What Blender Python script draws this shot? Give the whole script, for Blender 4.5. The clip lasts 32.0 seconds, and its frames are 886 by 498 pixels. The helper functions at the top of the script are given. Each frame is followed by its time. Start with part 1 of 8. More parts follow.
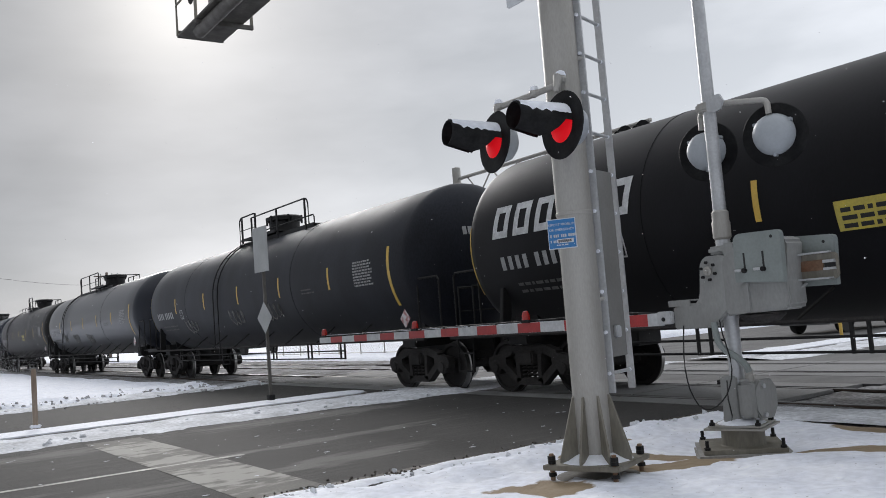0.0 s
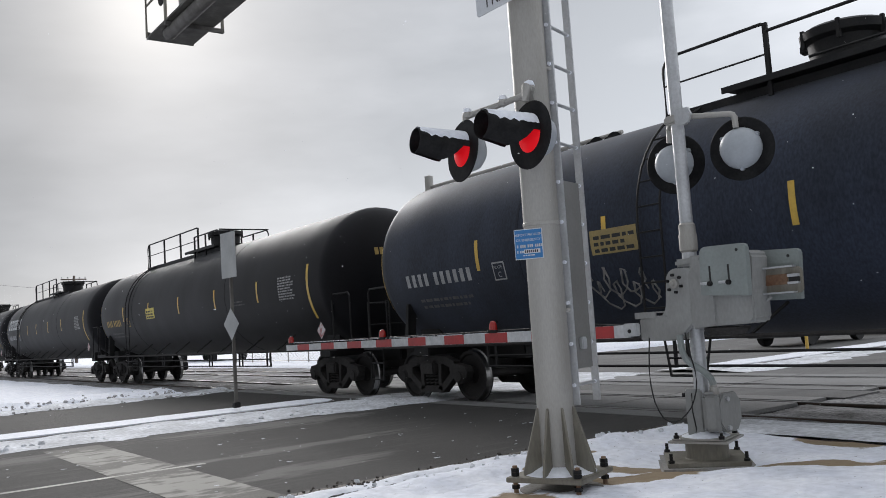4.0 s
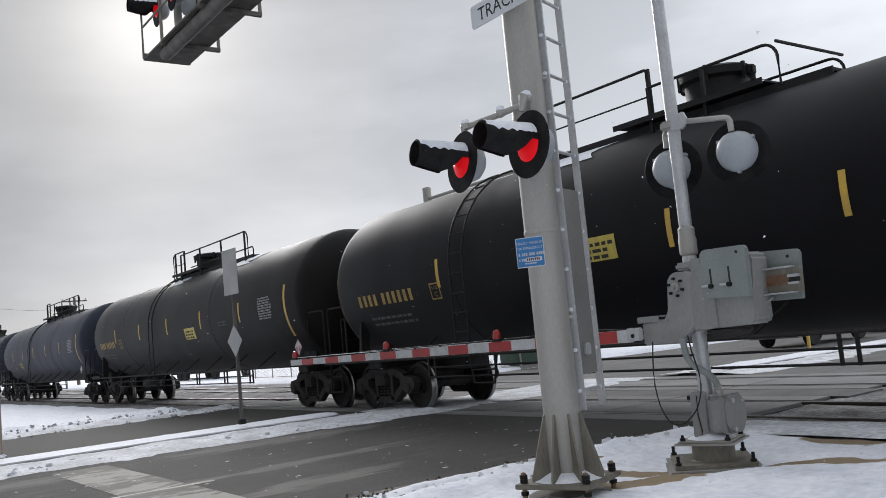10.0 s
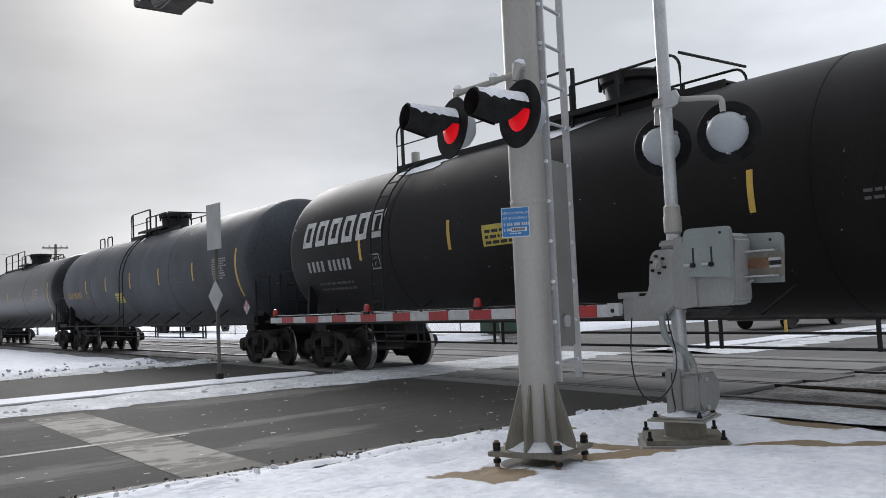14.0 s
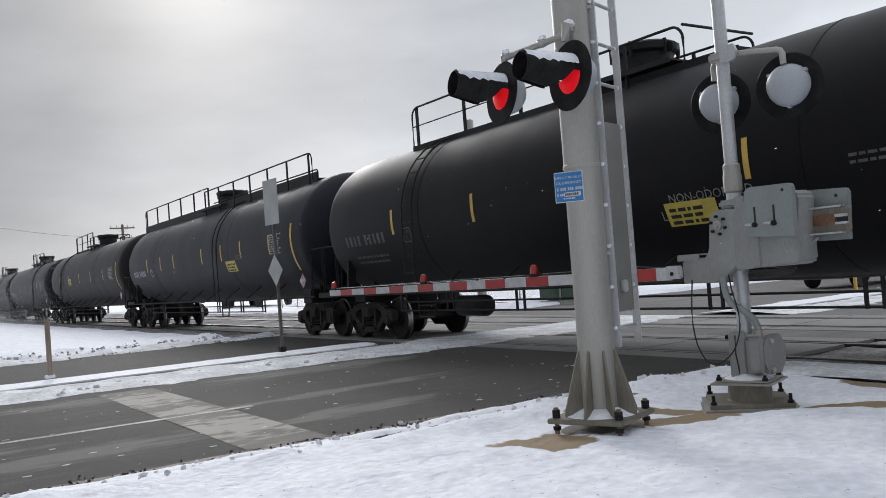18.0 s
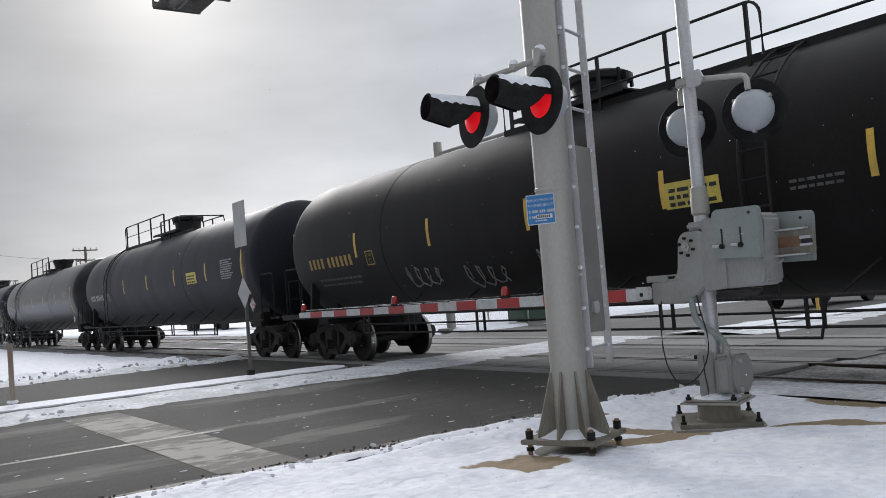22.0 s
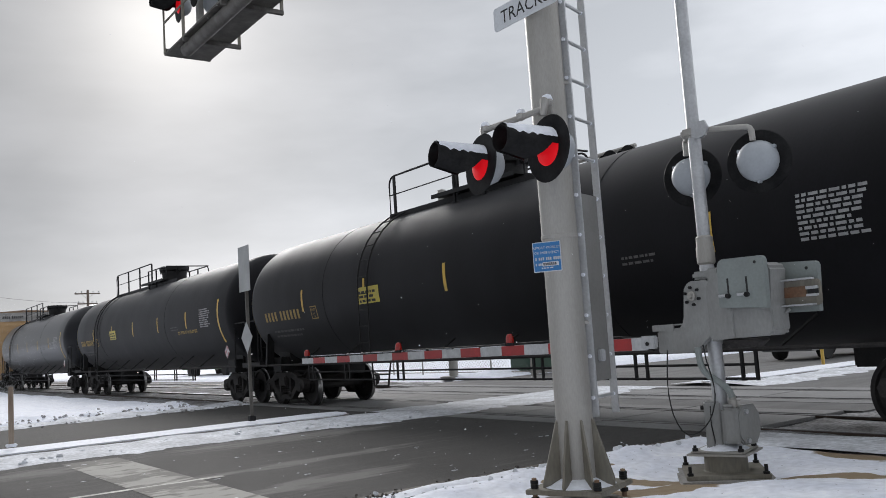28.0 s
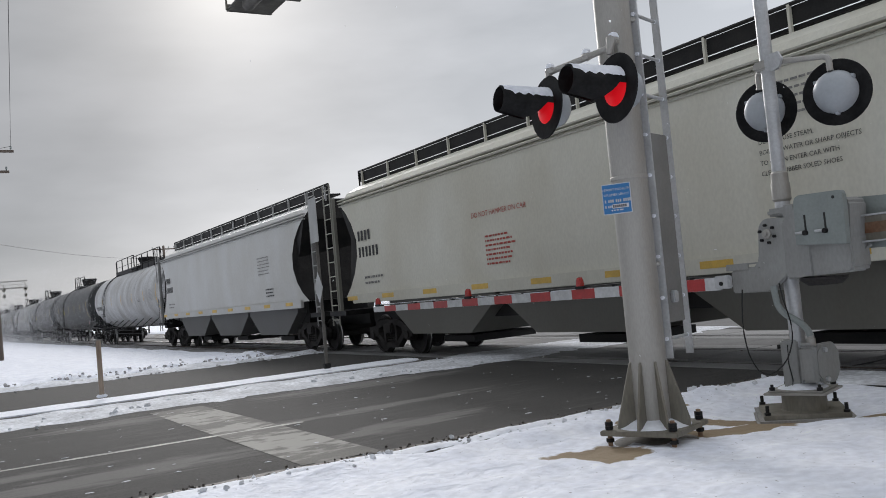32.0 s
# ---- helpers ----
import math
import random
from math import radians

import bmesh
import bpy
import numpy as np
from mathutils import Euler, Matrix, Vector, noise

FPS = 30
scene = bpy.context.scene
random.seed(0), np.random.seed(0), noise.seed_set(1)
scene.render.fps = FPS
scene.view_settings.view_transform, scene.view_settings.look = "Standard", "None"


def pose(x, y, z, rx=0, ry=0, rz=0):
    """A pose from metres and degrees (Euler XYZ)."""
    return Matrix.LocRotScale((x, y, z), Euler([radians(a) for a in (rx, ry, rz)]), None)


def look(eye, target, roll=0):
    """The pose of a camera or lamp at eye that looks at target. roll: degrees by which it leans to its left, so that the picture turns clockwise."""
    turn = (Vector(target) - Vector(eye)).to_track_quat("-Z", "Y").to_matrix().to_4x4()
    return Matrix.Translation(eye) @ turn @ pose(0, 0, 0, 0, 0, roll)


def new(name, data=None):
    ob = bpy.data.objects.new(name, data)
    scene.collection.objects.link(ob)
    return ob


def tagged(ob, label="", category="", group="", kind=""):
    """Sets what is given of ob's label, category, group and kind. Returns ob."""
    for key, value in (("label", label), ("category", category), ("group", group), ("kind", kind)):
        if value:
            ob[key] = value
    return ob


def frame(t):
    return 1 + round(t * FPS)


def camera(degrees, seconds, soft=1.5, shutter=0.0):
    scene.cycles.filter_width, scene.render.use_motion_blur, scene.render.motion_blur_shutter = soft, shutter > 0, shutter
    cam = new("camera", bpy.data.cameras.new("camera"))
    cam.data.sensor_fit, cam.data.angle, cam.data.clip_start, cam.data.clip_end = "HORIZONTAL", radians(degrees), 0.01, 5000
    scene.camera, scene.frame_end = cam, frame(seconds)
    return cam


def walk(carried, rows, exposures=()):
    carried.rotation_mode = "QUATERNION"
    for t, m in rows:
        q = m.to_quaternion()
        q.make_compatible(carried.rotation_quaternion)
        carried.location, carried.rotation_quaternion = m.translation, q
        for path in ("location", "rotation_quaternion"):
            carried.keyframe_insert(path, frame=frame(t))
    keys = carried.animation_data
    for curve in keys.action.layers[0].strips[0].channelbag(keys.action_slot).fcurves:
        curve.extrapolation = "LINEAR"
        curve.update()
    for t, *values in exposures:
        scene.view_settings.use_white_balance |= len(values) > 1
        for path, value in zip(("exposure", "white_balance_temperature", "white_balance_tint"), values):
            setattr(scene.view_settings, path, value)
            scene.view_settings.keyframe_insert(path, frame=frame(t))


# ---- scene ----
cam = camera(54.2, 32.0, soft=0.9)
PATH = [
    (0, (0.048, -0.045, 1.388), (1.174, 1.6, 1.548), -4.5),
    (0.5, (0.051, -0.064, 1.38), (1.176, 1.581, 1.544), -4.0),
    (1, (0.091, -0.1, 1.385), (1.26, 1.514, 1.547), -4.5),
    (1.5, (0.087, -0.097, 1.378), (1.263, 1.515, 1.519), -4.3),
    (2, (0.083, -0.077, 1.376), (1.219, 1.564, 1.505), -4.5),
    (2.5, (0.112, -0.045, 1.398), (1.245, 1.598, 1.525), -4.8),
    (3, (0.117, -0.032, 1.397), (1.277, 1.593, 1.517), -4.4),
    (3.5, (0.135, -0.022, 1.391), (1.325, 1.577, 1.553), -4.1),
    (5.5, (0.125, -0.051, 1.422), (1.232, 1.604, 1.611), -2.1),
    (6, (0.065, -0.046, 1.399), (1.194, 1.598, 1.552), -3.7),
    (6.5, (0.07, -0.046, 1.388), (1.222, 1.585, 1.509), -4.3),
    (7, (0.116, -0.058, 1.389), (1.295, 1.553, 1.507), -4.8),
    (7.5, (0.184, -0.066, 1.406), (1.314, 1.581, 1.507), -5.3),
    (8, (0.129, -0.057, 1.404), (1.179, 1.642, 1.516), -4.8),
    (8.5, (0.038, -0.046, 1.389), (1.136, 1.623, 1.485), -4.8),
    (9, (0.042, -0.045, 1.388), (1.214, 1.567, 1.56), -3.8),
    (9.5, (0.054, -0.046, 1.382), (1.25, 1.544, 1.585), -4.4),
    (10, (0.073, -0.062, 1.39), (1.252, 1.541, 1.589), -5.5),
    (10.5, (0.1, -0.062, 1.397), (1.299, 1.528, 1.585), -5.8),
    (11, (0.073, -0.059, 1.385), (1.287, 1.522, 1.538), -6.2),
    (11.5, (0.071, -0.077, 1.381), (1.244, 1.534, 1.554), -4.9),
    (12, (0.066, -0.072, 1.38), (1.215, 1.558, 1.531), -3.8),
    (12.5, (0.075, -0.075, 1.371), (1.219, 1.561, 1.489), -3.7),
    (13, (0.078, -0.08, 1.388), (1.222, 1.557, 1.502), -3.6),
    (13.5, (0.077, -0.065, 1.386), (1.251, 1.547, 1.534), -3.0),
    (14, (0.082, -0.057, 1.388), (1.288, 1.534, 1.507), -2.6),
    (14.5, (0.109, -0.031, 1.375), (1.304, 1.571, 1.447), -2.4),
    (15, (0.153, -0.024, 1.365), (1.274, 1.631, 1.44), -3.6),
    (15.5, (0.206, -0.003, 1.399), (1.264, 1.693, 1.451), -4.7),
    (17.5, (0.175, -0.027, 1.389), (1.253, 1.656, 1.45), -4.1),
    (18, (0.152, -0.032, 1.392), (1.246, 1.641, 1.446), -4.3),
    (18.5, (0.087, -0.027, 1.404), (1.242, 1.602, 1.509), -4.6),
    (19, (0.031, -0.031, 1.399), (1.277, 1.525, 1.564), -4.4),
    (19.5, (0.043, -0.052, 1.398), (1.237, 1.532, 1.654), -4.0),
    (20, (0.073, -0.065, 1.41), (1.244, 1.544, 1.615), -5.1),
    (20.5, (0.13, -0.049, 1.424), (1.303, 1.559, 1.621), -6.2),
    (21, (0.164, -0.041, 1.43), (1.313, 1.583, 1.627), -6.4),
    (21.5, (0.13, -0.033, 1.41), (1.256, 1.614, 1.549), -5.5),
    (22, (0.088, -0.037, 1.397), (1.247, 1.59, 1.495), -4.5),
    (22.5, (0.118, -0.035, 1.403), (1.284, 1.587, 1.5), -4.7),
    (23, (0.139, -0.04, 1.407), (1.28, 1.598, 1.534), -5.4),
    (23.5, (0.148, -0.027, 1.404), (1.271, 1.622, 1.549), -4.8),
    (24, (0.182, -0.009, 1.405), (1.28, 1.656, 1.563), -4.1),
    (24.5, (0.202, -0.013, 1.358), (1.28, 1.669, 1.459), -3.4),
    (25, (0.212, -0.005, 1.396), (1.309, 1.667, 1.437), -3.6),
    (25.5, (0.161, -0.024, 1.38), (1.244, 1.655, 1.46), -4.0),
    (26, (0.075, -0.043, 1.391), (1.172, 1.622, 1.543), -3.4),
    (26.5, (0.038, -0.057, 1.375), (1.182, 1.564, 1.629), -3.5),
    (28.5, (0.077, -0.022, 1.397), (1.222, 1.608, 1.578), -3.9),
    (29, (0.147, -0.022, 1.405), (1.217, 1.66, 1.559), -4.1),
    (29.5, (0.204, -0.018, 1.4), (1.241, 1.688, 1.522), -5.0),
    (30, (0.242, 0.004, 1.408), (1.288, 1.706, 1.499), -5.5),
    (30.5, (0.256, -0.002, 1.397), (1.295, 1.704, 1.503), -5.3),
    (31, (0.242, -0.022, 1.393), (1.263, 1.692, 1.526), -5.2),
    (31.5, (0.112, -0.036, 1.395), (1.101, 1.698, 1.51), -5.5),
    (32, (0.023, -0.026, 1.392), (1.049, 1.687, 1.488), -5.3),
]
walk(cam, [(t, look(eye, target, roll)) for t, eye, target, roll in PATH], exposures=((0.0, 0.41, 6450, 12), (29.5, 0.41, 6450, 12), (31.0, 0.46, 6450, 12), (32.0, 0.34, 6450, 12)))

# ---- light ----
SUN_AZ, SUN_EL = 18.0, 21.0
world = bpy.data.worlds.new("overcast_sky")
scene.world = world
world.use_nodes = True


def overcast():
    nt = world.node_tree
    n, l = nt.nodes, nt.links
    n.clear()
    out, back = n.new("ShaderNodeOutputWorld"), n.new("ShaderNodeBackground")
    sky = n.new("ShaderNodeTexSky")
    sky.sky_type, sky.sun_disc = "NISHITA", False
    sky.sun_elevation, sky.sun_rotation = radians(SUN_EL), radians(SUN_AZ)
    dim = n.new("ShaderNodeVectorMath")
    dim.operation = "SCALE"
    dim.inputs["Scale"].default_value = 0.07
    l.new(sky.outputs[0], dim.inputs[0])
    tc = n.new("ShaderNodeTexCoord")
    mp = n.new("ShaderNodeMapping")
    mp.inputs["Scale"].default_value = (1.0, 1.0, 3.2)
    l.new(tc.outputs["Generated"], mp.inputs[0])
    no = n.new("ShaderNodeTexNoise")
    no.inputs["Scale"].default_value, no.inputs["Detail"].default_value = 2.3, 6.0
    no.inputs["Roughness"].default_value = 0.5
    l.new(mp.outputs[0], no.inputs["Vector"])
    ramp = n.new("ShaderNodeValToRGB")
    ramp.color_ramp.elements[0].position, ramp.color_ramp.elements[0].color = 0.36, (0.335, 0.355, 0.375, 1)
    ramp.color_ramp.elements[1].position, ramp.color_ramp.elements[1].color = 0.64, (0.485, 0.505, 0.528, 1)
    l.new(no.outputs[0], ramp.inputs[0])
    mix = n.new("ShaderNodeMix")
    mix.data_type = "RGBA"
    mix.inputs["Factor"].default_value = 0.97
    l.new(dim.outputs[0], mix.inputs["A"])
    l.new(ramp.outputs[0], mix.inputs["B"])
    # the sun's glow through the cloud
    d = Vector((math.sin(radians(SUN_AZ)) * math.cos(radians(SUN_EL)), math.cos(radians(SUN_AZ)) * math.cos(radians(SUN_EL)), math.sin(radians(SUN_EL))))
    dot = n.new("ShaderNodeVectorMath")
    dot.operation = "DOT_PRODUCT"
    dot.inputs[1].default_value = d
    l.new(tc.outputs["Generated"], dot.inputs[0])
    glow = None
    for power, gain in ((420.0, 0.26), (70.0, 0.20), (14.0, 0.01)):
        top = n.new("ShaderNodeMath")
        top.operation, top.inputs[1].default_value = "MAXIMUM", 0.0
        l.new(dot.outputs["Value"], top.inputs[0])
        po = n.new("ShaderNodeMath")
        po.operation, po.inputs[1].default_value = "POWER", power
        l.new(top.outputs[0], po.inputs[0])
        ga = n.new("ShaderNodeMath")
        ga.operation, ga.inputs[1].default_value = "MULTIPLY", gain
        l.new(po.outputs[0], ga.inputs[0])
        if glow is None:
            glow = ga
        else:
            ad = n.new("ShaderNodeMath")
            l.new(glow.outputs[0], ad.inputs[0])
            l.new(ga.outputs[0], ad.inputs[1])
            glow = ad
    tint = n.new("ShaderNodeVectorMath")
    tint.operation = "SCALE"
    tint.inputs[0].default_value = (1.0, 0.96, 0.88)
    l.new(glow.outputs[0], tint.inputs["Scale"])
    # thinner cloud away to the east
    east = n.new("ShaderNodeVectorMath")
    east.operation = "DOT_PRODUCT"
    east.inputs[1].default_value = (1.28, -0.16, -1.1)
    l.new(tc.outputs["Generated"], east.inputs[0])
    lift = n.new("ShaderNodeMath")
    lift.operation, lift.inputs[1].default_value = "ADD", 0.83
    l.new(east.outputs["Value"], lift.inputs[0])
    clamp = n.new("ShaderNodeClamp")
    clamp.inputs["Min"].default_value, clamp.inputs["Max"].default_value = 0.66, 1.85
    l.new(lift.outputs[0], clamp.inputs["Value"])
    thin = n.new("ShaderNodeVectorMath")
    thin.operation = "SCALE"
    l.new(mix.outputs["Result"], thin.inputs[0])
    # an overcast sky is brightest overhead
    parts = n.new("ShaderNodeSeparateXYZ")
    l.new(tc.outputs["Generated"], parts.inputs[0])
    high = n.new("ShaderNodeMapRange")
    high.interpolation_type = "SMOOTHSTEP"
    high.inputs["From Min"].default_value, high.inputs["From Max"].default_value = 0.50, 0.95
    high.inputs["To Min"].default_value, high.inputs["To Max"].default_value = 1.0, 2.45
    l.new(parts.outputs["Z"], high.inputs["Value"])
    # haze lightens the sky low over the ground
    low = n.new("ShaderNodeMapRange")
    low.interpolation_type = "SMOOTHSTEP"
    low.inputs["From Min"].default_value, low.inputs["From Max"].default_value = 0.0, 0.22
    low.inputs["To Min"].default_value, low.inputs["To Max"].default_value = 1.32, 1.0
    l.new(parts.outputs["Z"], low.inputs["Value"])
    span = n.new("ShaderNodeMath")
    span.operation = "MULTIPLY"
    l.new(high.outputs[0], span.inputs[0])
    l.new(low.outputs[0], span.inputs[1])
    both = n.new("ShaderNodeMath")
    both.operation = "MULTIPLY"
    l.new(clamp.outputs[0], both.inputs[0])
    l.new(span.outputs[0], both.inputs[1])
    l.new(both.outputs[0], thin.inputs["Scale"])
    add = n.new("ShaderNodeVectorMath")
    l.new(thin.outputs[0], add.inputs[0])
    l.new(tint.outputs[0], add.inputs[1])
    l.new(add.outputs[0], back.inputs[0])
    back.inputs[1].default_value = 1.0
    l.new(back.outputs[0], out.inputs[0])
    return d


SUN_DIR = overcast()
sun = new("sun", bpy.data.lights.new("sun", "SUN"))
sun.data.energy, sun.data.angle, sun.data.color = 1.3, radians(18), (1.0, 0.98, 0.95)
sun.matrix_world = look(SUN_DIR * 100, (0, 0, 0))
scene.view_settings.exposure = 0.41


# ---- materials ----
def mat(name, col, rough=0.6, metal=0.0, col2=None, scale=2.0, contrast=0.5, fine=0.12, fine_scale=40.0, bump=0.1, stretch=(1, 1, 1), own=False, coat=0.0, spec=0.5, wet=0.0, sheen=0.0):
    m = bpy.data.materials.new(name)
    m.use_nodes = True
    nt = m.node_tree
    n, l = nt.nodes, nt.links
    b = n["Principled BSDF"]
    tc, mp = n.new("ShaderNodeTexCoord"), n.new("ShaderNodeMapping")
    mp.inputs["Scale"].default_value = stretch
    info = n.new("ShaderNodeObjectInfo")
    far = n.new("ShaderNodeVectorMath")
    far.operation = "SCALE"
    far.inputs[0].default_value = (37.0, 91.0, 53.0)
    l.new(info.outputs["Random"], far.inputs["Scale"])
    l.new(far.outputs[0], mp.inputs["Location"])
    l.new(tc.outputs["Object"], mp.inputs[0])
    big, small = n.new("ShaderNodeTexNoise"), n.new("ShaderNodeTexNoise")
    big.inputs["Scale"].default_value, big.inputs["Detail"].default_value = scale, 5.0
    small.inputs["Scale"].default_value, small.inputs["Detail"].default_value = fine_scale, 3.0
    l.new(mp.outputs[0], big.inputs["Vector"])
    l.new(mp.outputs[0], small.inputs["Vector"])
    rng = n.new("ShaderNodeMapRange")
    rng.inputs["From Min"].default_value, rng.inputs["From Max"].default_value = 0.5 - contrast * 0.4, 0.5 + contrast * 0.4
    l.new(big.outputs[0], rng.inputs["Value"])
    mix = n.new("ShaderNodeMix")
    mix.data_type = "RGBA"
    col2 = col2 or tuple(c * 0.78 for c in col)
    mix.inputs["A"].default_value, mix.inputs["B"].default_value = (*col, 1), (*col2, 1)
    l.new(rng.outputs[0], mix.inputs["Factor"])
    last = mix.outputs["Result"]
    if own:
        mul = n.new("ShaderNodeMix")
        mul.data_type, mul.blend_type = "RGBA", "MULTIPLY"
        mul.inputs["Factor"].default_value = 1.0
        l.new(last, mul.inputs["A"])
        l.new(info.outputs["Color"], mul.inputs["B"])
        last = mul.outputs["Result"]
    grain = n.new("ShaderNodeMapRange")
    grain.inputs["To Min"].default_value, grain.inputs["To Max"].default_value = 1 - fine, 1 + fine
    grain.inputs["From Min"].default_value, grain.inputs["From Max"].default_value = 0.3, 0.7
    l.new(small.outputs[0], grain.inputs["Value"])
    sc = n.new("ShaderNodeVectorMath")
    sc.operation = "SCALE"
    l.new(last, sc.inputs[0])
    l.new(grain.outputs[0], sc.inputs["Scale"])
    l.new(sc.outputs[0], b.inputs["Base Color"])
    if wet:
        rr = n.new("ShaderNodeMapRange")
        rr.inputs["To Min"].default_value, rr.inputs["To Max"].default_value = rough - wet, rough + wet * 0.5
        l.new(big.outputs[0], rr.inputs["Value"])
        l.new(rr.outputs[0], b.inputs["Roughness"])
    else:
        b.inputs["Roughness"].default_value = rough
    b.inputs["Metallic"].default_value = metal
    b.inputs["Specular IOR Level"].default_value = spec
    b.inputs["Coat Weight"].default_value = coat
    b.inputs["Coat Roughness"].default_value = 0.12
    b.inputs["Sheen Weight"].default_value, b.inputs["Sheen Roughness"].default_value = sheen, 0.45
    if bump:
        bp = n.new("ShaderNodeBump")
        bp.inputs["Strength"].default_value, bp.inputs["Distance"].default_value = bump, 0.01
        l.new(small.outputs[0], bp.inputs["Height"])
        l.new(bp.outputs[0], b.inputs["Normal"])
    return m


def glowing(name, col, strength):
    m = mat(name, col, 0.35, fine=0.0, bump=0, spec=0.2)
    b = m.node_tree.nodes["Principled BSDF"]
    b.inputs["Emission Color"].default_value, b.inputs["Emission Strength"].default_value = (*col, 1), strength
    return m


SNOW = mat("snow", (0.90, 0.92, 0.965), 0.75, col2=(0.79, 0.815, 0.88), scale=1.3, contrast=0.6, fine=0.10, fine_scale=14, bump=0.6, spec=0.3)
SNOW_DIRTY = mat("dirty_snow", (0.80, 0.82, 0.86), 0.8, col2=(0.50, 0.51, 0.53), scale=2.2, contrast=0.5, fine=0.22, fine_scale=16, bump=0.7, spec=0.3)
RUBBLE = mat("dirty_snow_rubble", (0.50, 0.50, 0.51), 0.85, col2=(0.28, 0.27, 0.265), scale=2.5, contrast=0.5, fine=0.2, fine_scale=20, bump=0.4)
ASPHALT = mat("asphalt", (0.043, 0.041, 0.039), 0.88, col2=(0.069, 0.066, 0.062), scale=0.55, contrast=0.7, fine=0.36, fine_scale=75, bump=0.6, stretch=(0.6, 1.4, 1), wet=0.12, spec=0.22)
ASPHALT_SALT = mat("salted_asphalt", (0.15, 0.147, 0.142), 0.75, col2=(0.085, 0.083, 0.081), scale=1.2, contrast=0.6, fine=0.2, fine_scale=50, bump=0.3, stretch=(0.6, 1.5, 1))
PATCH = mat("concrete_patch", (0.150, 0.143, 0.124), 0.85, col2=(0.105, 0.100, 0.090), scale=1.4, contrast=0.6, fine=0.18, fine_scale=45, bump=0.25)
PAINT = mat("worn_road_paint", (0.44, 0.43, 0.385), 0.7, col2=(0.15, 0.145, 0.14), scale=3.0, contrast=0.5, fine=0.25, fine_scale=30, bump=0.2)
PANEL = mat("crossing_panel_concrete", (0.17, 0.168, 0.165), 0.88, col2=(0.27, 0.268, 0.265), scale=1.1, contrast=0.6, fine=0.16, fine_scale=45, bump=0.25, stretch=(1.2, 0.5, 1))
GRIT = mat("wet_dark_grit", (0.035, 0.030, 0.026), 0.7, col2=(0.09, 0.075, 0.06), scale=9, contrast=0.4, fine=0.35, fine_scale=60, bump=0.6)
RUBBER = mat("rubber_flangeway", (0.022, 0.022, 0.022), 0.8)
CURB = mat("curb_concrete", (0.36, 0.35, 0.33), 0.85, col2=(0.24, 0.23, 0.22), scale=3, fine=0.15, bump=0.3)
BALLAST = mat("ballast", (0.085, 0.078, 0.070), 0.95, col2=(0.36, 0.36, 0.37), scale=1.4, contrast=0.5, fine=0.5, fine_scale=18, bump=1.0)
TIE = mat("creosote_tie", (0.075, 0.06, 0.05), 0.9, col2=(0.16, 0.15, 0.14), scale=3, fine=0.25, bump=0.5, stretch=(0.4, 3, 1))
RAIL = mat("rail_steel", (0.10, 0.075, 0.06), 0.7, 0.4, fine=0.2)
POST_TAN = mat("weathered_tan_post", (0.36, 0.30, 0.24), 0.7, col2=(0.20, 0.14, 0.10), scale=4, contrast=0.5, fine=0.15, bump=0.1, stretch=(2, 2, 0.3))
POST_STEEL = mat("dull_post_steel", (0.17, 0.162, 0.148), 0.55, 0.3, col2=(0.085, 0.078, 0.07), scale=5, fine=0.2, bump=0.1, stretch=(1, 1, 0.3))
RAIL_TOP = mat("polished_rail_head", (0.15, 0.145, 0.14), 0.5, 0.6, fine=0.05, stretch=(4, 0.3, 1))
DIRT = mat("tan_dirt", (0.34, 0.26, 0.165), 0.95, col2=(0.25, 0.19, 0.13), scale=5, fine=0.25, fine_scale=50, bump=0.5)
GALV = mat("galvanised_steel", (0.44, 0.43, 0.405), 0.5, 0.35, col2=(0.33, 0.315, 0.285), scale=2.6, contrast=0.8, fine=0.06, fine_scale=70, bump=0.04, stretch=(1.2, 1.2, 0.35))
GALV_STAIN = mat("stained_galvanised_steel", (0.27, 0.255, 0.215), 0.65, 0.1, col2=(0.15, 0.135, 0.105), scale=5, contrast=0.6, fine=0.15, bump=0.12, stretch=(1, 1, 0.3))
GALV_BRIGHT = mat("bright_galvanised_steel", (0.56, 0.57, 0.58), 0.4, 0.4, col2=(0.46, 0.47, 0.48), scale=4, fine=0.08, bump=0.05)
CAST = mat("grey_painted_casting", (0.315, 0.32, 0.31), 0.5, col2=(0.235, 0.235, 0.225), scale=3, contrast=0.6, fine=0.07, bump=0.1, stretch=(1, 1, 0.5))
GUARD = mat("dull_grey_guard", (0.25, 0.245, 0.235), 0.6, 0.2, col2=(0.20, 0.195, 0.185), scale=2.0, fine=0.05, bump=0.04)
COVER = mat("grey_green_enamel", (0.27, 0.30, 0.29), 0.45, col2=(0.22, 0.245, 0.235), scale=3, fine=0.06, bump=0.06)
LAMP_GREY = mat("lamp_housing_grey", (0.42, 0.45, 0.48), 0.45, col2=(0.36, 0.385, 0.41), scale=5, fine=0.05, bump=0.04)
BLACK = mat("flat_black_paint", (0.006, 0.006, 0.007), 0.6, spec=0.12, col2=(0.022, 0.022, 0.022), scale=6, fine=0.2, bump=0.05)
RED_LENS = glowing("lit_red_lens", (0.70, 0.006, 0.012), 0.36)
RED_DIM = mat("dim_red_lens", (0.40, 0.02, 0.015), 0.2, coat=0.6, fine=0.05, bump=0.0)
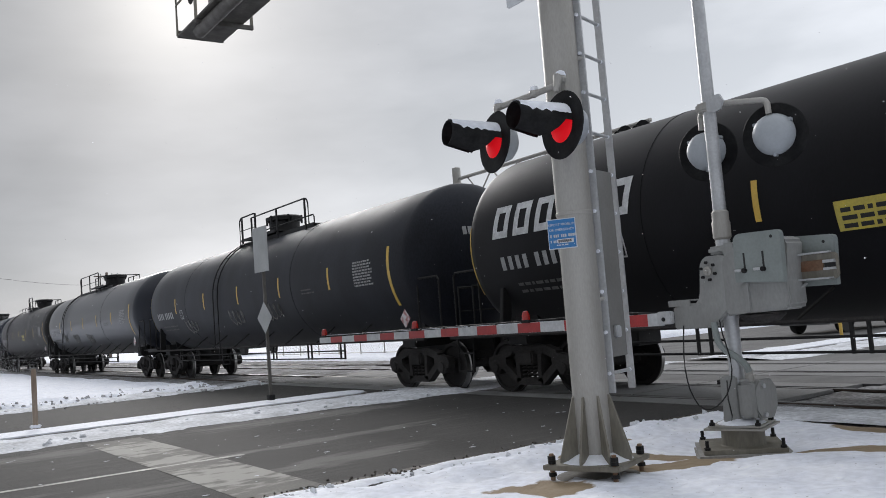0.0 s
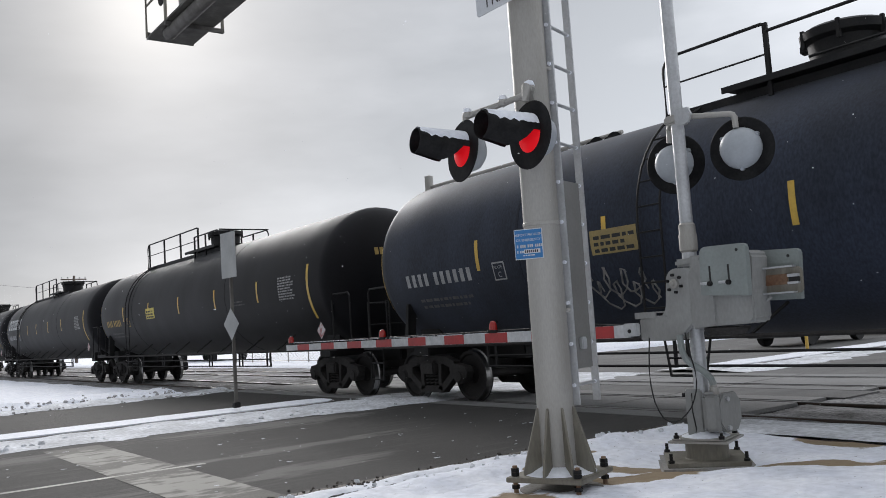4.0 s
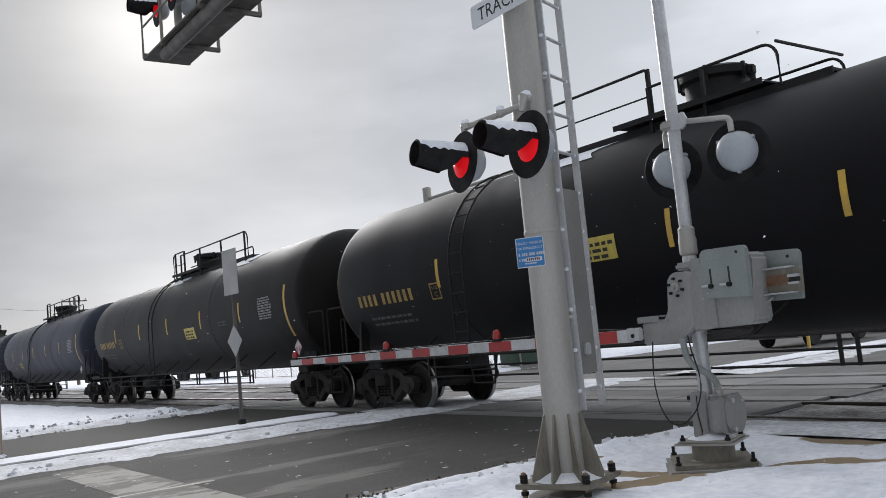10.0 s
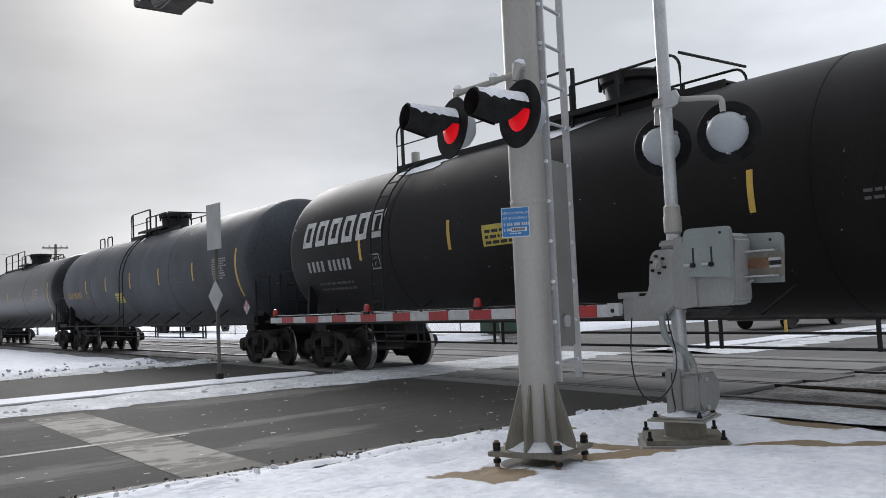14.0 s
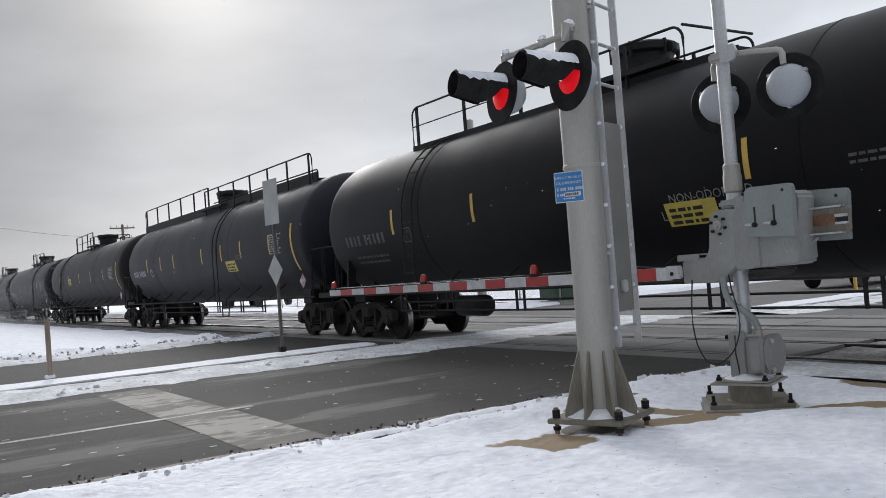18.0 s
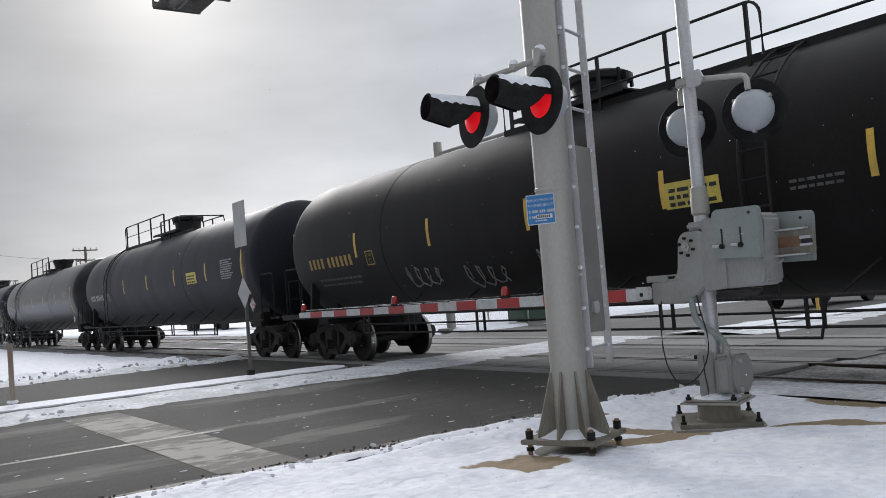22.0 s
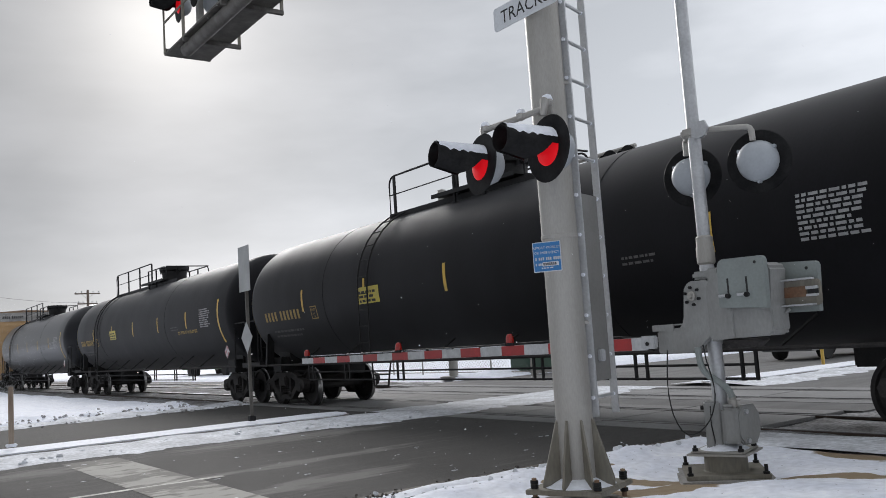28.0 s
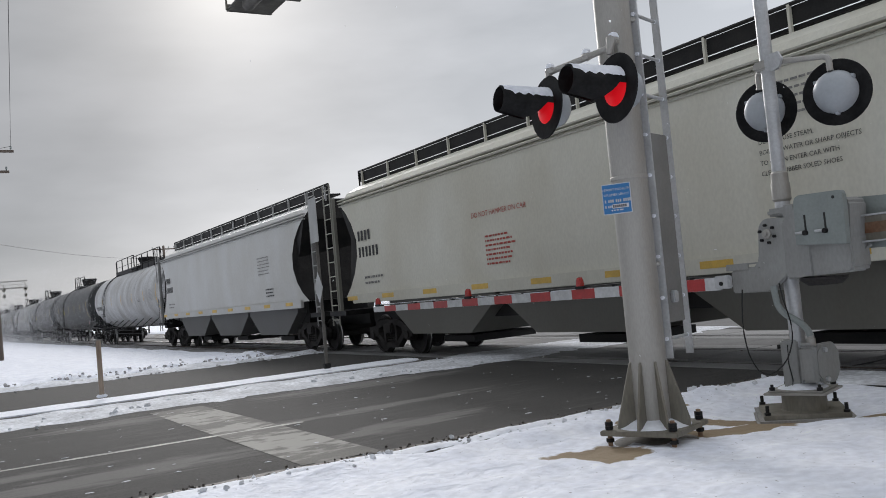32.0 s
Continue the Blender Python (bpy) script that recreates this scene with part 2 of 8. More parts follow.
RED_TAPE = mat("red_reflective_tape", (0.46, 0.035, 0.035), 0.4, col2=(0.34, 0.03, 0.03), scale=9, fine=0.08, bump=0.03)
WHITE_TAPE = mat("white_reflective_tape", (0.62, 0.63, 0.64), 0.4, col2=(0.46, 0.47, 0.48), scale=9, fine=0.06, bump=0.03)
BLUE_SIGN = mat("blue_sign_sheet", (0.03, 0.19, 0.46), 0.4, fine=0.05, bump=0)
WHITE_SIGN = mat("white_sign_sheet", (0.66, 0.68, 0.70), 0.45, col2=(0.58, 0.60, 0.62), fine=0.05, bump=0)
SIGN_BACK = mat("bare_aluminium", (0.44, 0.45, 0.45), 0.45, 0.5, fine=0.06, bump=0.03)
YELLOW_SIGN = mat("faded_yellow_sign", (0.50, 0.44, 0.25), 0.5, fine=0.06, bump=0)
INK_BLACK = mat("black_ink", (0.02, 0.02, 0.02), 0.6, bump=0)
INK_WHITE = mat("white_stencil", (0.66, 0.67, 0.68), 0.6, col2=(0.45, 0.46, 0.46), scale=8, fine=0.1, bump=0)
INK_YELLOW = mat("yellow_stencil", (0.62, 0.42, 0.10), 0.6, col2=(0.42, 0.30, 0.09), scale=8, fine=0.1, bump=0)
INK_RED = mat("red_stencil", (0.45, 0.07, 0.05), 0.6, bump=0)
LOGO_BLUE = mat("faded_blue_stencil", (0.05, 0.11, 0.24), 0.6, fine=0.1, bump=0)
INK_BROWN = mat("faded_brown_stencil", (0.20, 0.13, 0.06), 0.7, col2=(0.34, 0.23, 0.11), scale=6, fine=0.12, bump=0)
INK_PINK = mat("faded_pink_spray", (0.50, 0.36, 0.30), 0.7, col2=(0.40, 0.26, 0.16), scale=4, fine=0.15, bump=0)
INK_FADED = mat("faded_brown_spray", (0.33, 0.225, 0.165), 0.7, col2=(0.42, 0.30, 0.19), scale=3, fine=0.15, bump=0)
INK_DUST = mat("dusty_stencil", (0.30, 0.29, 0.27), 0.7, col2=(0.12, 0.12, 0.12), scale=8, fine=0.15, bump=0)
BAR_WHITE = mat("white_mark_bars", (0.42, 0.425, 0.43), 0.6, col2=(0.28, 0.285, 0.29), scale=8, fine=0.1, bump=0)
BAR_YELLOW = mat("yellow_mark_bars", (0.42, 0.28, 0.07), 0.6, col2=(0.28, 0.19, 0.06), scale=8, fine=0.1, bump=0)
BAR_PANEL = mat("pale_panel_writing", (0.40, 0.40, 0.40), 0.7, col2=(0.27, 0.27, 0.27), scale=8, fine=0.1, bump=0)
BAR_DUST = mat("faded_mark_bars", (0.13, 0.125, 0.12), 0.7, col2=(0.06, 0.06, 0.06), scale=8, fine=0.1, bump=0)
STRIPE = mat("yellow_reflector_strip", (0.70, 0.45, 0.07), 0.45, col2=(0.52, 0.34, 0.07), scale=5, fine=0.08, bump=0.0)
DECAL = mat("yellow_decal", (0.62, 0.50, 0.07), 0.5, col2=(0.46, 0.38, 0.09), scale=6, fine=0.08, bump=0)
DECAL_DULL = mat("faded_tan_decal", (0.36, 0.27, 0.10), 0.6, col2=(0.26, 0.20, 0.09), scale=6, fine=0.1, bump=0)
PLACARD = mat("white_red_placard", (0.58, 0.56, 0.56), 0.5, col2=(0.36, 0.14, 0.14), scale=9, contrast=0.2, fine=0.1, bump=0)
TANK_PAINT = mat("weathered_tank_paint", (1.0, 1.0, 1.0), 0.62, spec=0.18, sheen=0.13, wet=0.12, col2=(0.55, 0.52, 0.48), scale=1.1, contrast=0.6, fine=0.28, fine_scale=34, bump=0.09, stretch=(1, 1, 0.5), own=True)
TANK_GLOSS = mat("new_gloss_tank_paint", (1.0, 1.0, 1.0), 0.34, spec=0.30, sheen=0.10, col2=(0.8, 0.8, 0.8), scale=1.0, contrast=0.6, fine=0.06, fine_scale=20, bump=0.02, own=True, coat=0.10)
CAR_PAINT = mat("painted_car_steel", (1.0, 1.0, 1.0), 0.55, col2=(0.80, 0.77, 0.71), scale=0.8, contrast=0.8, fine=0.05, fine_scale=24, bump=0.05, stretch=(1, 1, 0.6), own=True)
BLACK_STEEL = mat("black_car_steel", (0.010, 0.010, 0.011), 0.6, spec=0.25, col2=(0.022, 0.021, 0.02), scale=3, fine=0.2, bump=0.1)
TRUCK_STEEL = mat("dusty_cast_steel", (0.022, 0.021, 0.021), 0.8, 0.0, spec=0.25, col2=(0.050, 0.046, 0.044), scale=3.5, contrast=0.7, fine=0.25, bump=0.2)
WHEEL_STEEL = mat("wheel_steel", (0.016, 0.015, 0.016), 0.7, 0.1, spec=0.3, col2=(0.035, 0.032, 0.030), scale=3, fine=0.2, bump=0.1)
TREAD = mat("worn_wheel_tread", (0.36, 0.355, 0.35), 0.35, 1.0, fine=0.08, bump=0.02)
RUST = mat("rusted_steel", (0.16, 0.075, 0.04), 0.85, 0.1, col2=(0.30, 0.22, 0.15), scale=4, fine=0.2, bump=0.2)
WOOD = mat("weathered_pole_wood", (0.17, 0.135, 0.11), 0.9, col2=(0.11, 0.09, 0.075), scale=3, fine=0.2, bump=0.4, stretch=(3, 3, 0.2))
# distance haze over the far trees is put into this pale colour
HAZED_BARK = mat("haze_paled_branches", (0.34, 0.345, 0.36), 0.95, col2=(0.27, 0.275, 0.29), scale=0.5, fine=0.15, bump=0)
BRICK_WALL = mat("red_brown_brick", (0.24, 0.12, 0.085), 0.9, col2=(0.19, 0.10, 0.075), scale=2, fine=0.2, bump=0.2)
GLASS_DARK = mat("dark_window_glass", (0.02, 0.022, 0.025), 0.08, fine=0.0, bump=0, spec=0.8)
CAR_WHITE = mat("white_car_paint", (0.55, 0.56, 0.57), 0.25, coat=0.8, fine=0.03, bump=0)
CAR_SILVER = mat("silver_car_paint", (0.17, 0.175, 0.18), 0.3, 0.4, coat=0.6, fine=0.03, bump=0)
TRAILER_TAN = mat("faded_tan_panel", (0.34, 0.30, 0.22), 0.7, col2=(0.24, 0.22, 0.17), scale=1.5, fine=0.08, bump=0.05)
CAR_DARK = mat("dark_car_paint", (0.03, 0.032, 0.035), 0.25, coat=0.8, fine=0.03, bump=0)
CABLE = mat("black_cable", (0.015, 0.015, 0.015), 0.6, bump=0)
GREEN_BOX = mat("green_cabinet_paint", (0.05, 0.10, 0.07), 0.6, fine=0.08, bump=0)


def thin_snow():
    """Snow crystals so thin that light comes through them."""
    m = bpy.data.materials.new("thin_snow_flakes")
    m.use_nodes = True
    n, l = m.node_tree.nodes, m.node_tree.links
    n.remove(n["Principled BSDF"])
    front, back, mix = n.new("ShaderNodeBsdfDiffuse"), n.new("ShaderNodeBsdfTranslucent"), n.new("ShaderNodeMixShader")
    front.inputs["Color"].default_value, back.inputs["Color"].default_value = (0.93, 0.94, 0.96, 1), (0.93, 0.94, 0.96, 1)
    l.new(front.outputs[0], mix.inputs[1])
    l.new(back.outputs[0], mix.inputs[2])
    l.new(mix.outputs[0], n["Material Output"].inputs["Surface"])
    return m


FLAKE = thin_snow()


def snow_with_dirt(patches):
    """Snow in which bare tan earth shows in ragged ovals (x, y, half length, half width, turn)."""
    m = mat("trodden_snow", (0.90, 0.92, 0.975), 0.75, col2=(0.77, 0.80, 0.885), scale=2.2, contrast=0.5, fine=0.10, fine_scale=11, bump=0.55, spec=0.3)
    nt = m.node_tree
    n, l = nt.nodes, nt.links
    b = n["Principled BSDF"]
    old = b.inputs["Base Color"].links[0].from_socket
    geo = n.new("ShaderNodeTexCoord")
    rag = n.new("ShaderNodeTexNoise")
    rag.inputs["Scale"].default_value, rag.inputs["Detail"].default_value = 3.2, 6.0
    l.new(geo.outputs["Object"], rag.inputs["Vector"])
    near = None
    for x, y, rx, ry, turn in patches:
        mp = n.new("ShaderNodeMapping")
        mp.vector_type = "TEXTURE"
        mp.inputs["Location"].default_value = (x, y, 0)
        mp.inputs["Rotation"].default_value = (0, 0, radians(turn))
        mp.inputs["Scale"].default_value = (rx, ry, 50)
        l.new(geo.outputs["Object"], mp.inputs[0])
        ln = n.new("ShaderNodeVectorMath")
        ln.operation = "LENGTH"
        l.new(mp.outputs[0], ln.inputs[0])
        if near is None:
            near = ln.outputs["Value"]
        else:
            mi = n.new("ShaderNodeMath")
            mi.operation = "MINIMUM"
            l.new(near, mi.inputs[0])
            l.new(ln.outputs["Value"], mi.inputs[1])
            near = mi.outputs[0]
    ad = n.new("ShaderNodeMath")
    ad.operation = "MULTIPLY_ADD"
    ad.inputs[1].default_value, ad.inputs[2].default_value = 1.6, -0.8
    l.new(rag.outputs[0], ad.inputs[0])
    su = n.new("ShaderNodeMath")
    l.new(near, su.inputs[0])
    l.new(ad.outputs[0], su.inputs[1])
    mr = n.new("ShaderNodeMapRange")
    mr.inputs["From Min"].default_value, mr.inputs["From Max"].default_value = 1.06, 0.94
    l.new(su.outputs[0], mr.inputs["Value"])
    mx = n.new("ShaderNodeMix")
    mx.data_type = "RGBA"
    mx.inputs["B"].default_value = (0.27, 0.205, 0.13, 1)
    l.new(old, mx.inputs["A"])
    l.new(mr.outputs[0], mx.inputs["Factor"])
    # crumbs of grit on the snow
    gr = n.new("ShaderNodeTexNoise")
    gr.inputs["Scale"].default_value, gr.inputs["Detail"].default_value = 26.0, 2.0
    l.new(geo.outputs["Object"], gr.inputs["Vector"])
    g2 = n.new("ShaderNodeMapRange")
    g2.inputs["From Min"].default_value, g2.inputs["From Max"].default_value = 0.70, 0.76
    g2.inputs["To Max"].default_value = 0.75
    l.new(gr.outputs[0], g2.inputs["Value"])
    m2 = n.new("ShaderNodeMix")
    m2.data_type = "RGBA"
    m2.inputs["B"].default_value = (0.14, 0.125, 0.11, 1)
    l.new(mx.outputs["Result"], m2.inputs["A"])
    l.new(g2.outputs[0], m2.inputs["Factor"])
    l.new(m2.outputs["Result"], b.inputs["Base Color"])
    # soft footmarks and wind crust
    for bp in [q for q in n if q.bl_idname == "ShaderNodeBump"]:
        bp.inputs["Distance"].default_value = 0.03
        tread_ = n.new("ShaderNodeTexNoise")
        tread_.inputs["Scale"].default_value, tread_.inputs["Detail"].default_value = 2.6, 5.0
        tread_.inputs["Roughness"].default_value = 0.55
        flat_ = n.new("ShaderNodeMapping")
        flat_.inputs["Rotation"].default_value, flat_.inputs["Scale"].default_value = (0, 0, radians(35)), (1.0, 1.5, 1.0)
        l.new(geo.outputs["Object"], flat_.inputs[0])
        l.new(flat_.outputs[0], tread_.inputs["Vector"])
        dent = n.new("ShaderNodeMapRange")
        dent.inputs["From Min"].default_value, dent.inputs["From Max"].default_value = 0.50, 0.78
        dent.inputs["To Min"].default_value, dent.inputs["To Max"].default_value = 1.0, 0.0
        l.new(tread_.outputs[0], dent.inputs["Value"])
        b2 = n.new("ShaderNodeBump")
        b2.inputs["Strength"].default_value, b2.inputs["Distance"].default_value = 0.45, 0.04
        l.new(dent.outputs[0], b2.inputs["Height"])
        l.new(b2.outputs[0], bp.inputs["Normal"])
    return m


GROUND = snow_with_dirt(((4.42, 5.22, 0.40, 0.30, -50), (5.72, 5.10, 0.50, 0.18, -25), (6.18, 5.30, 0.50, 0.26, -35), (6.95, 4.15, 0.75, 0.14, -62), (7.9, 2.6, 1.4, 0.20, -62), (5.9, 6.2, 0.5, 0.05, 5), (8.1, 4.6, 0.5, 0.25, 80)))


def dusted(m, patches, stretch, colour, gain, spread=1.6, streaks=0.0):
    """Pale dust on a surface: ragged ovals (x, y, half length, half width, turn), and thin streaks all over."""
    nt = m.node_tree
    n, l = nt.nodes, nt.links
    b = n["Principled BSDF"]
    old = b.inputs["Base Color"].links[0].from_socket
    tc = n.new("ShaderNodeTexCoord")
    st = n.new("ShaderNodeMapping")
    st.inputs["Scale"].default_value = stretch
    l.new(tc.outputs["Object"], st.inputs[0])
    rag = n.new("ShaderNodeTexNoise")
    rag.inputs["Scale"].default_value, rag.inputs["Detail"].default_value = 3.0, 6.0
    l.new(st.outputs[0], rag.inputs["Vector"])
    near = None
    for x, y, rx, ry, turn in patches:
        mp = n.new("ShaderNodeMapping")
        mp.vector_type = "TEXTURE"
        mp.inputs["Location"].default_value = (x, y, 0)
        mp.inputs["Rotation"].default_value = (0, 0, radians(turn))
        mp.inputs["Scale"].default_value = (rx, ry, 50)
        l.new(tc.outputs["Object"], mp.inputs[0])
        ln = n.new("ShaderNodeVectorMath")
        ln.operation = "LENGTH"
        l.new(mp.outputs[0], ln.inputs[0])
        if near is None:
            near = ln.outputs["Value"]
        else:
            mi = n.new("ShaderNodeMath")
            mi.operation = "MINIMUM"
            l.new(near, mi.inputs[0])
            l.new(ln.outputs["Value"], mi.inputs[1])
            near = mi.outputs[0]
    ad = n.new("ShaderNodeMath")
    ad.operation = "MULTIPLY_ADD"
    ad.inputs[1].default_value, ad.inputs[2].default_value = -2 * spread, spread
    l.new(rag.outputs[0], ad.inputs[0])
    su = n.new("ShaderNodeMath")
    l.new(near, su.inputs[0])
    l.new(ad.outputs[0], su.inputs[1])
    mr = n.new("ShaderNodeMapRange")
    mr.inputs["From Min"].default_value, mr.inputs["From Max"].default_value = 1.25, 0.55
    mr.inputs["To Max"].default_value = gain
    l.new(su.outputs[0], mr.inputs["Value"])
    amount = mr.outputs[0]
    if streaks:
        s2 = n.new("ShaderNodeMapping")
        s2.inputs["Scale"].default_value = (stretch[0] * 0.6, stretch[1] * 1.3, 1)
        l.new(tc.outputs["Object"], s2.inputs[0])
        no = n.new("ShaderNodeTexNoise")
        no.inputs["Scale"].default_value, no.inputs["Detail"].default_value = 2.0, 8.0
        no.inputs["Roughness"].default_value = 0.65
        l.new(s2.outputs[0], no.inputs["Vector"])
        m3 = n.new("ShaderNodeMapRange")
        m3.inputs["From Min"].default_value, m3.inputs["From Max"].default_value = 0.52, 0.78
        m3.inputs["To Max"].default_value = streaks
        l.new(no.outputs[0], m3.inputs["Value"])
        mm = n.new("ShaderNodeMath")
        mm.operation = "MAXIMUM"
        l.new(amount, mm.inputs[0])
        l.new(m3.outputs[0], mm.inputs[1])
        amount = mm.outputs[0]
    mx = n.new("ShaderNodeMix")
    mx.data_type = "RGBA"
    mx.inputs["B"].default_value = (*colour, 1)
    l.new(old, mx.inputs["A"])
    l.new(amount, mx.inputs["Factor"])
    l.new(mx.outputs["Result"], b.inputs["Base Color"])


# salt dust on the lane, and the worn white paint of the stop line
dusted(ASPHALT, ((4.3, 8.35, 1.1, 0.30, 8), (1.4, 8.4, 1.5, 0.35, 3), (0.2, 9.2, 1.2, 0.2, 2), (6.0, 12.9, 1.8, 0.5, -3), (2.2, 12.6, 1.0, 0.4, 0), (5.0, 10.0, 1.6, 0.2, 4)), (0.6, 2.2, 1), (0.32, 0.31, 0.29), 0.36, 1.3, 0.13)
dusted(PATCH, ((3.15, 8.55, 0.9, 0.75, 0), (3.05, 11.8, 0.8, 0.7, 0), (3.1, 10.2, 0.4, 0.3, 0)), (1.1, 2.0, 1), (0.46, 0.445, 0.405), 0.62, 2.4, 0.10)


# ---- shape helpers ----
def mesh_of(bm, name, smooth=False, angle=None):
    me = bpy.data.meshes.new(name)
    bmesh.ops.recalc_face_normals(bm, faces=bm.faces)
    if smooth:
        for f in bm.faces:
            f.smooth = True
        if angle is not None:
            for e in bm.edges:
                if len(e.link_faces) == 2 and e.calc_face_angle(0) > radians(angle):
                    e.smooth = False
    bm.to_mesh(me)
    bm.free()
    return me


def link(name, me, material, parent=None, label="", m=None):
    """One mesh object, a part under parent, or at top level."""
    ob = new(name, me)
    if material and not me.materials:
        me.materials.append(material)
    elif material and me.materials[0] != material:
        ob.material_slots[0].link = "OBJECT"
        ob.material_slots[0].material = material
    if parent:
        ob.parent = parent
    if m is not None:
        ob.matrix_local = m
    if label:
        ob["label"] = label
    return ob


def part(name, bm, material, parent=None, label="", m=None, smooth=False, angle=35):
    return link(name, mesh_of(bm, name, smooth, angle), material, parent, label, m)


def thing(name, m, label, category, group=""):
    return tagged(at(new(name), m), label, category, group)


def at(ob, m):
    ob.matrix_world = m
    return ob


CACHE = {}


def kept(key, build, smooth=False, angle=35):
    """A mesh built once under that key."""
    if key not in CACHE:
        CACHE[key] = mesh_of(build(), str(key[0] if isinstance(key, tuple) else key), smooth, angle)
    return CACHE[key]


def box(bm, x0, x1, y0, y1, z0, z1, bevel=0.0):
    vs = [bm.verts.new((x, y, z)) for z in (z0, z1) for y in (y0, y1) for x in (x0, x1)]
    fs = [bm.faces.new([vs[i] for i in q]) for q in ((0, 2, 3, 1), (4, 5, 7, 6), (0, 1, 5, 4), (2, 6, 7, 3), (0, 4, 6, 2), (1, 3, 7, 5))]
    if bevel:
        es = list({e for f in fs for e in f.edges})
        bmesh.ops.bevel(bm, geom=es, offset=bevel, segments=2, affect="EDGES")
    return bm


def boxed(x0, x1, y0, y1, z0, z1, bevel=0.0):
    return box(bmesh.new(), x0, x1, y0, y1, z0, z1, bevel)


def revolve(bm, profile, axis="z", seg=24, centre=(0, 0, 0)):
    """A turned body: profile of (radius, height along the axis)."""
    rings = []
    for r, h in profile:
        ring = []
        for i in range(seg if r > 1e-6 else 1):
            a = 2 * math.pi * i / seg
            u, v = r * math.cos(a), r * math.sin(a)
            p = {"z": (u, v, h), "y": (u, h, v), "x": (h, u, v)}[axis]
            ring.append(bm.verts.new((p[0] + centre[0], p[1] + centre[1], p[2] + centre[2])))
        rings.append(ring)
    for a, b in zip(rings, rings[1:]):
        for i in range(max(len(a), len(b))):
            q = [a[i % len(a)], a[(i + 1) % len(a)], b[(i + 1) % len(b)], b[i % len(b)]]
            q = list(dict.fromkeys(q))
            if len(q) > 2:
                bm.faces.new(q)
    for ring in (rings[0], rings[-1]):
        if len(ring) > 2:
            bm.faces.new(ring)
    return bm


def tube(bm, pts, r, seg=6, closed=False):
    """A pipe along points."""
    pts = [Vector(p) for p in pts]
    rings = []
    for i, p in enumerate(pts):
        a = pts[i - 1] if i else (pts[-1] if closed else p)
        b = pts[i + 1] if i + 1 < len(pts) else (pts[0] if closed else p)
        d = (b - a).normalized()
        side = d.cross(Vector((0, 0, 1)))
        if side.length < 1e-3:
            side = Vector((1, 0, 0))
        side.normalize()
        up = side.cross(d)
        k = 1.0
        if 0 < i < len(pts) - 1:
            c = (pts[i] - a).normalized().dot((b - pts[i]).normalized())
            k = 1 / max(0.5, math.sqrt((1 + c) / 2))
        rings.append([bm.verts.new(p + (side * math.cos(2 * math.pi * j / seg) + up * math.sin(2 * math.pi * j / seg)) * r * k) for j in range(seg)])
    for a, b in zip(rings, rings[1:] + ([rings[0]] if closed else [])):
        for j in range(seg):
            bm.faces.new((a[j], a[(j + 1) % seg], b[(j + 1) % seg], b[j]))
    if not closed:
        bm.faces.new(rings[0])
        bm.faces.new(rings[-1])
    return bm


def piped(pts, r, seg=6):
    return tube(bmesh.new(), pts, r, seg)


def prism(bm, outline, axis, lo, hi):
    """A flat outline of 2D points, thickened along an axis."""
    def p3(u, v, w):
        return {"x": (w, u, v), "y": (u, w, v), "z": (u, v, w)}[axis]
    a = [bm.verts.new(p3(u, v, lo)) for u, v in outline]
    b = [bm.verts.new(p3(u, v, hi)) for u, v in outline]
    bm.faces.new(a)
    bm.faces.new(b)
    for i in range(len(a)):
        j = (i + 1) % len(a)
        bm.faces.new((a[i], a[j], b[j], b[i]))
    return bm


def prismed(outline, axis, lo, hi, bevel=0.0):
    bm = prism(bmesh.new(), outline, axis, lo, hi)
    if bevel:
        bmesh.ops.bevel(bm, geom=list(bm.edges), offset=bevel, segments=2, affect="EDGES")
    return bm


def arc(cx, cy, r, a0, a1, n=8):
    return [(cx + r * math.cos(radians(a0 + (a1 - a0) * i / n)), cy + r * math.sin(radians(a0 + (a1 - a0) * i / n))) for i in range(n + 1)]


def words(text, size):
    """Flat letter shapes as (vertices, faces) in a plane, starting at the origin."""
    cu = bpy.data.curves.new("letters", "FONT")
    cu.body, cu.size, cu.resolution_u = text, size, 2
    ob = bpy.data.objects.new("letters", cu)
    scene.collection.objects.link(ob)
    me = bpy.data.meshes.new_from_object(ob.evaluated_get(bpy.context.evaluated_depsgraph_get()))
    vs, fs = [(v.co.x, v.co.y) for v in me.vertices], [tuple(p.vertices) for p in me.polygons]
    bpy.data.objects.remove(ob)
    bpy.data.curves.remove(cu)
    bpy.data.meshes.remove(me)
    return vs, fs


def bars(groups, height, width=0.6, gap=0.28):
    """Plain bars in place of characters: one bar a character, groups parted by a space."""
    vs, fs, u = [], [], 0.0
    for count in groups:
        for _ in range(count):
            w = height * width
            i = len(vs)
            k = 3 if height > 0.2 else 1
            for j in range(k + 1):
                vs += [(u, height * j / k), (u + w, height * j / k)]
            fs += [(i + 2 * j, i + 2 * j + 1, i + 2 * j + 3, i + 2 * j + 2) for j in range(k)]
            u += w + height * gap
        u += height * 0.5
    return vs, fs


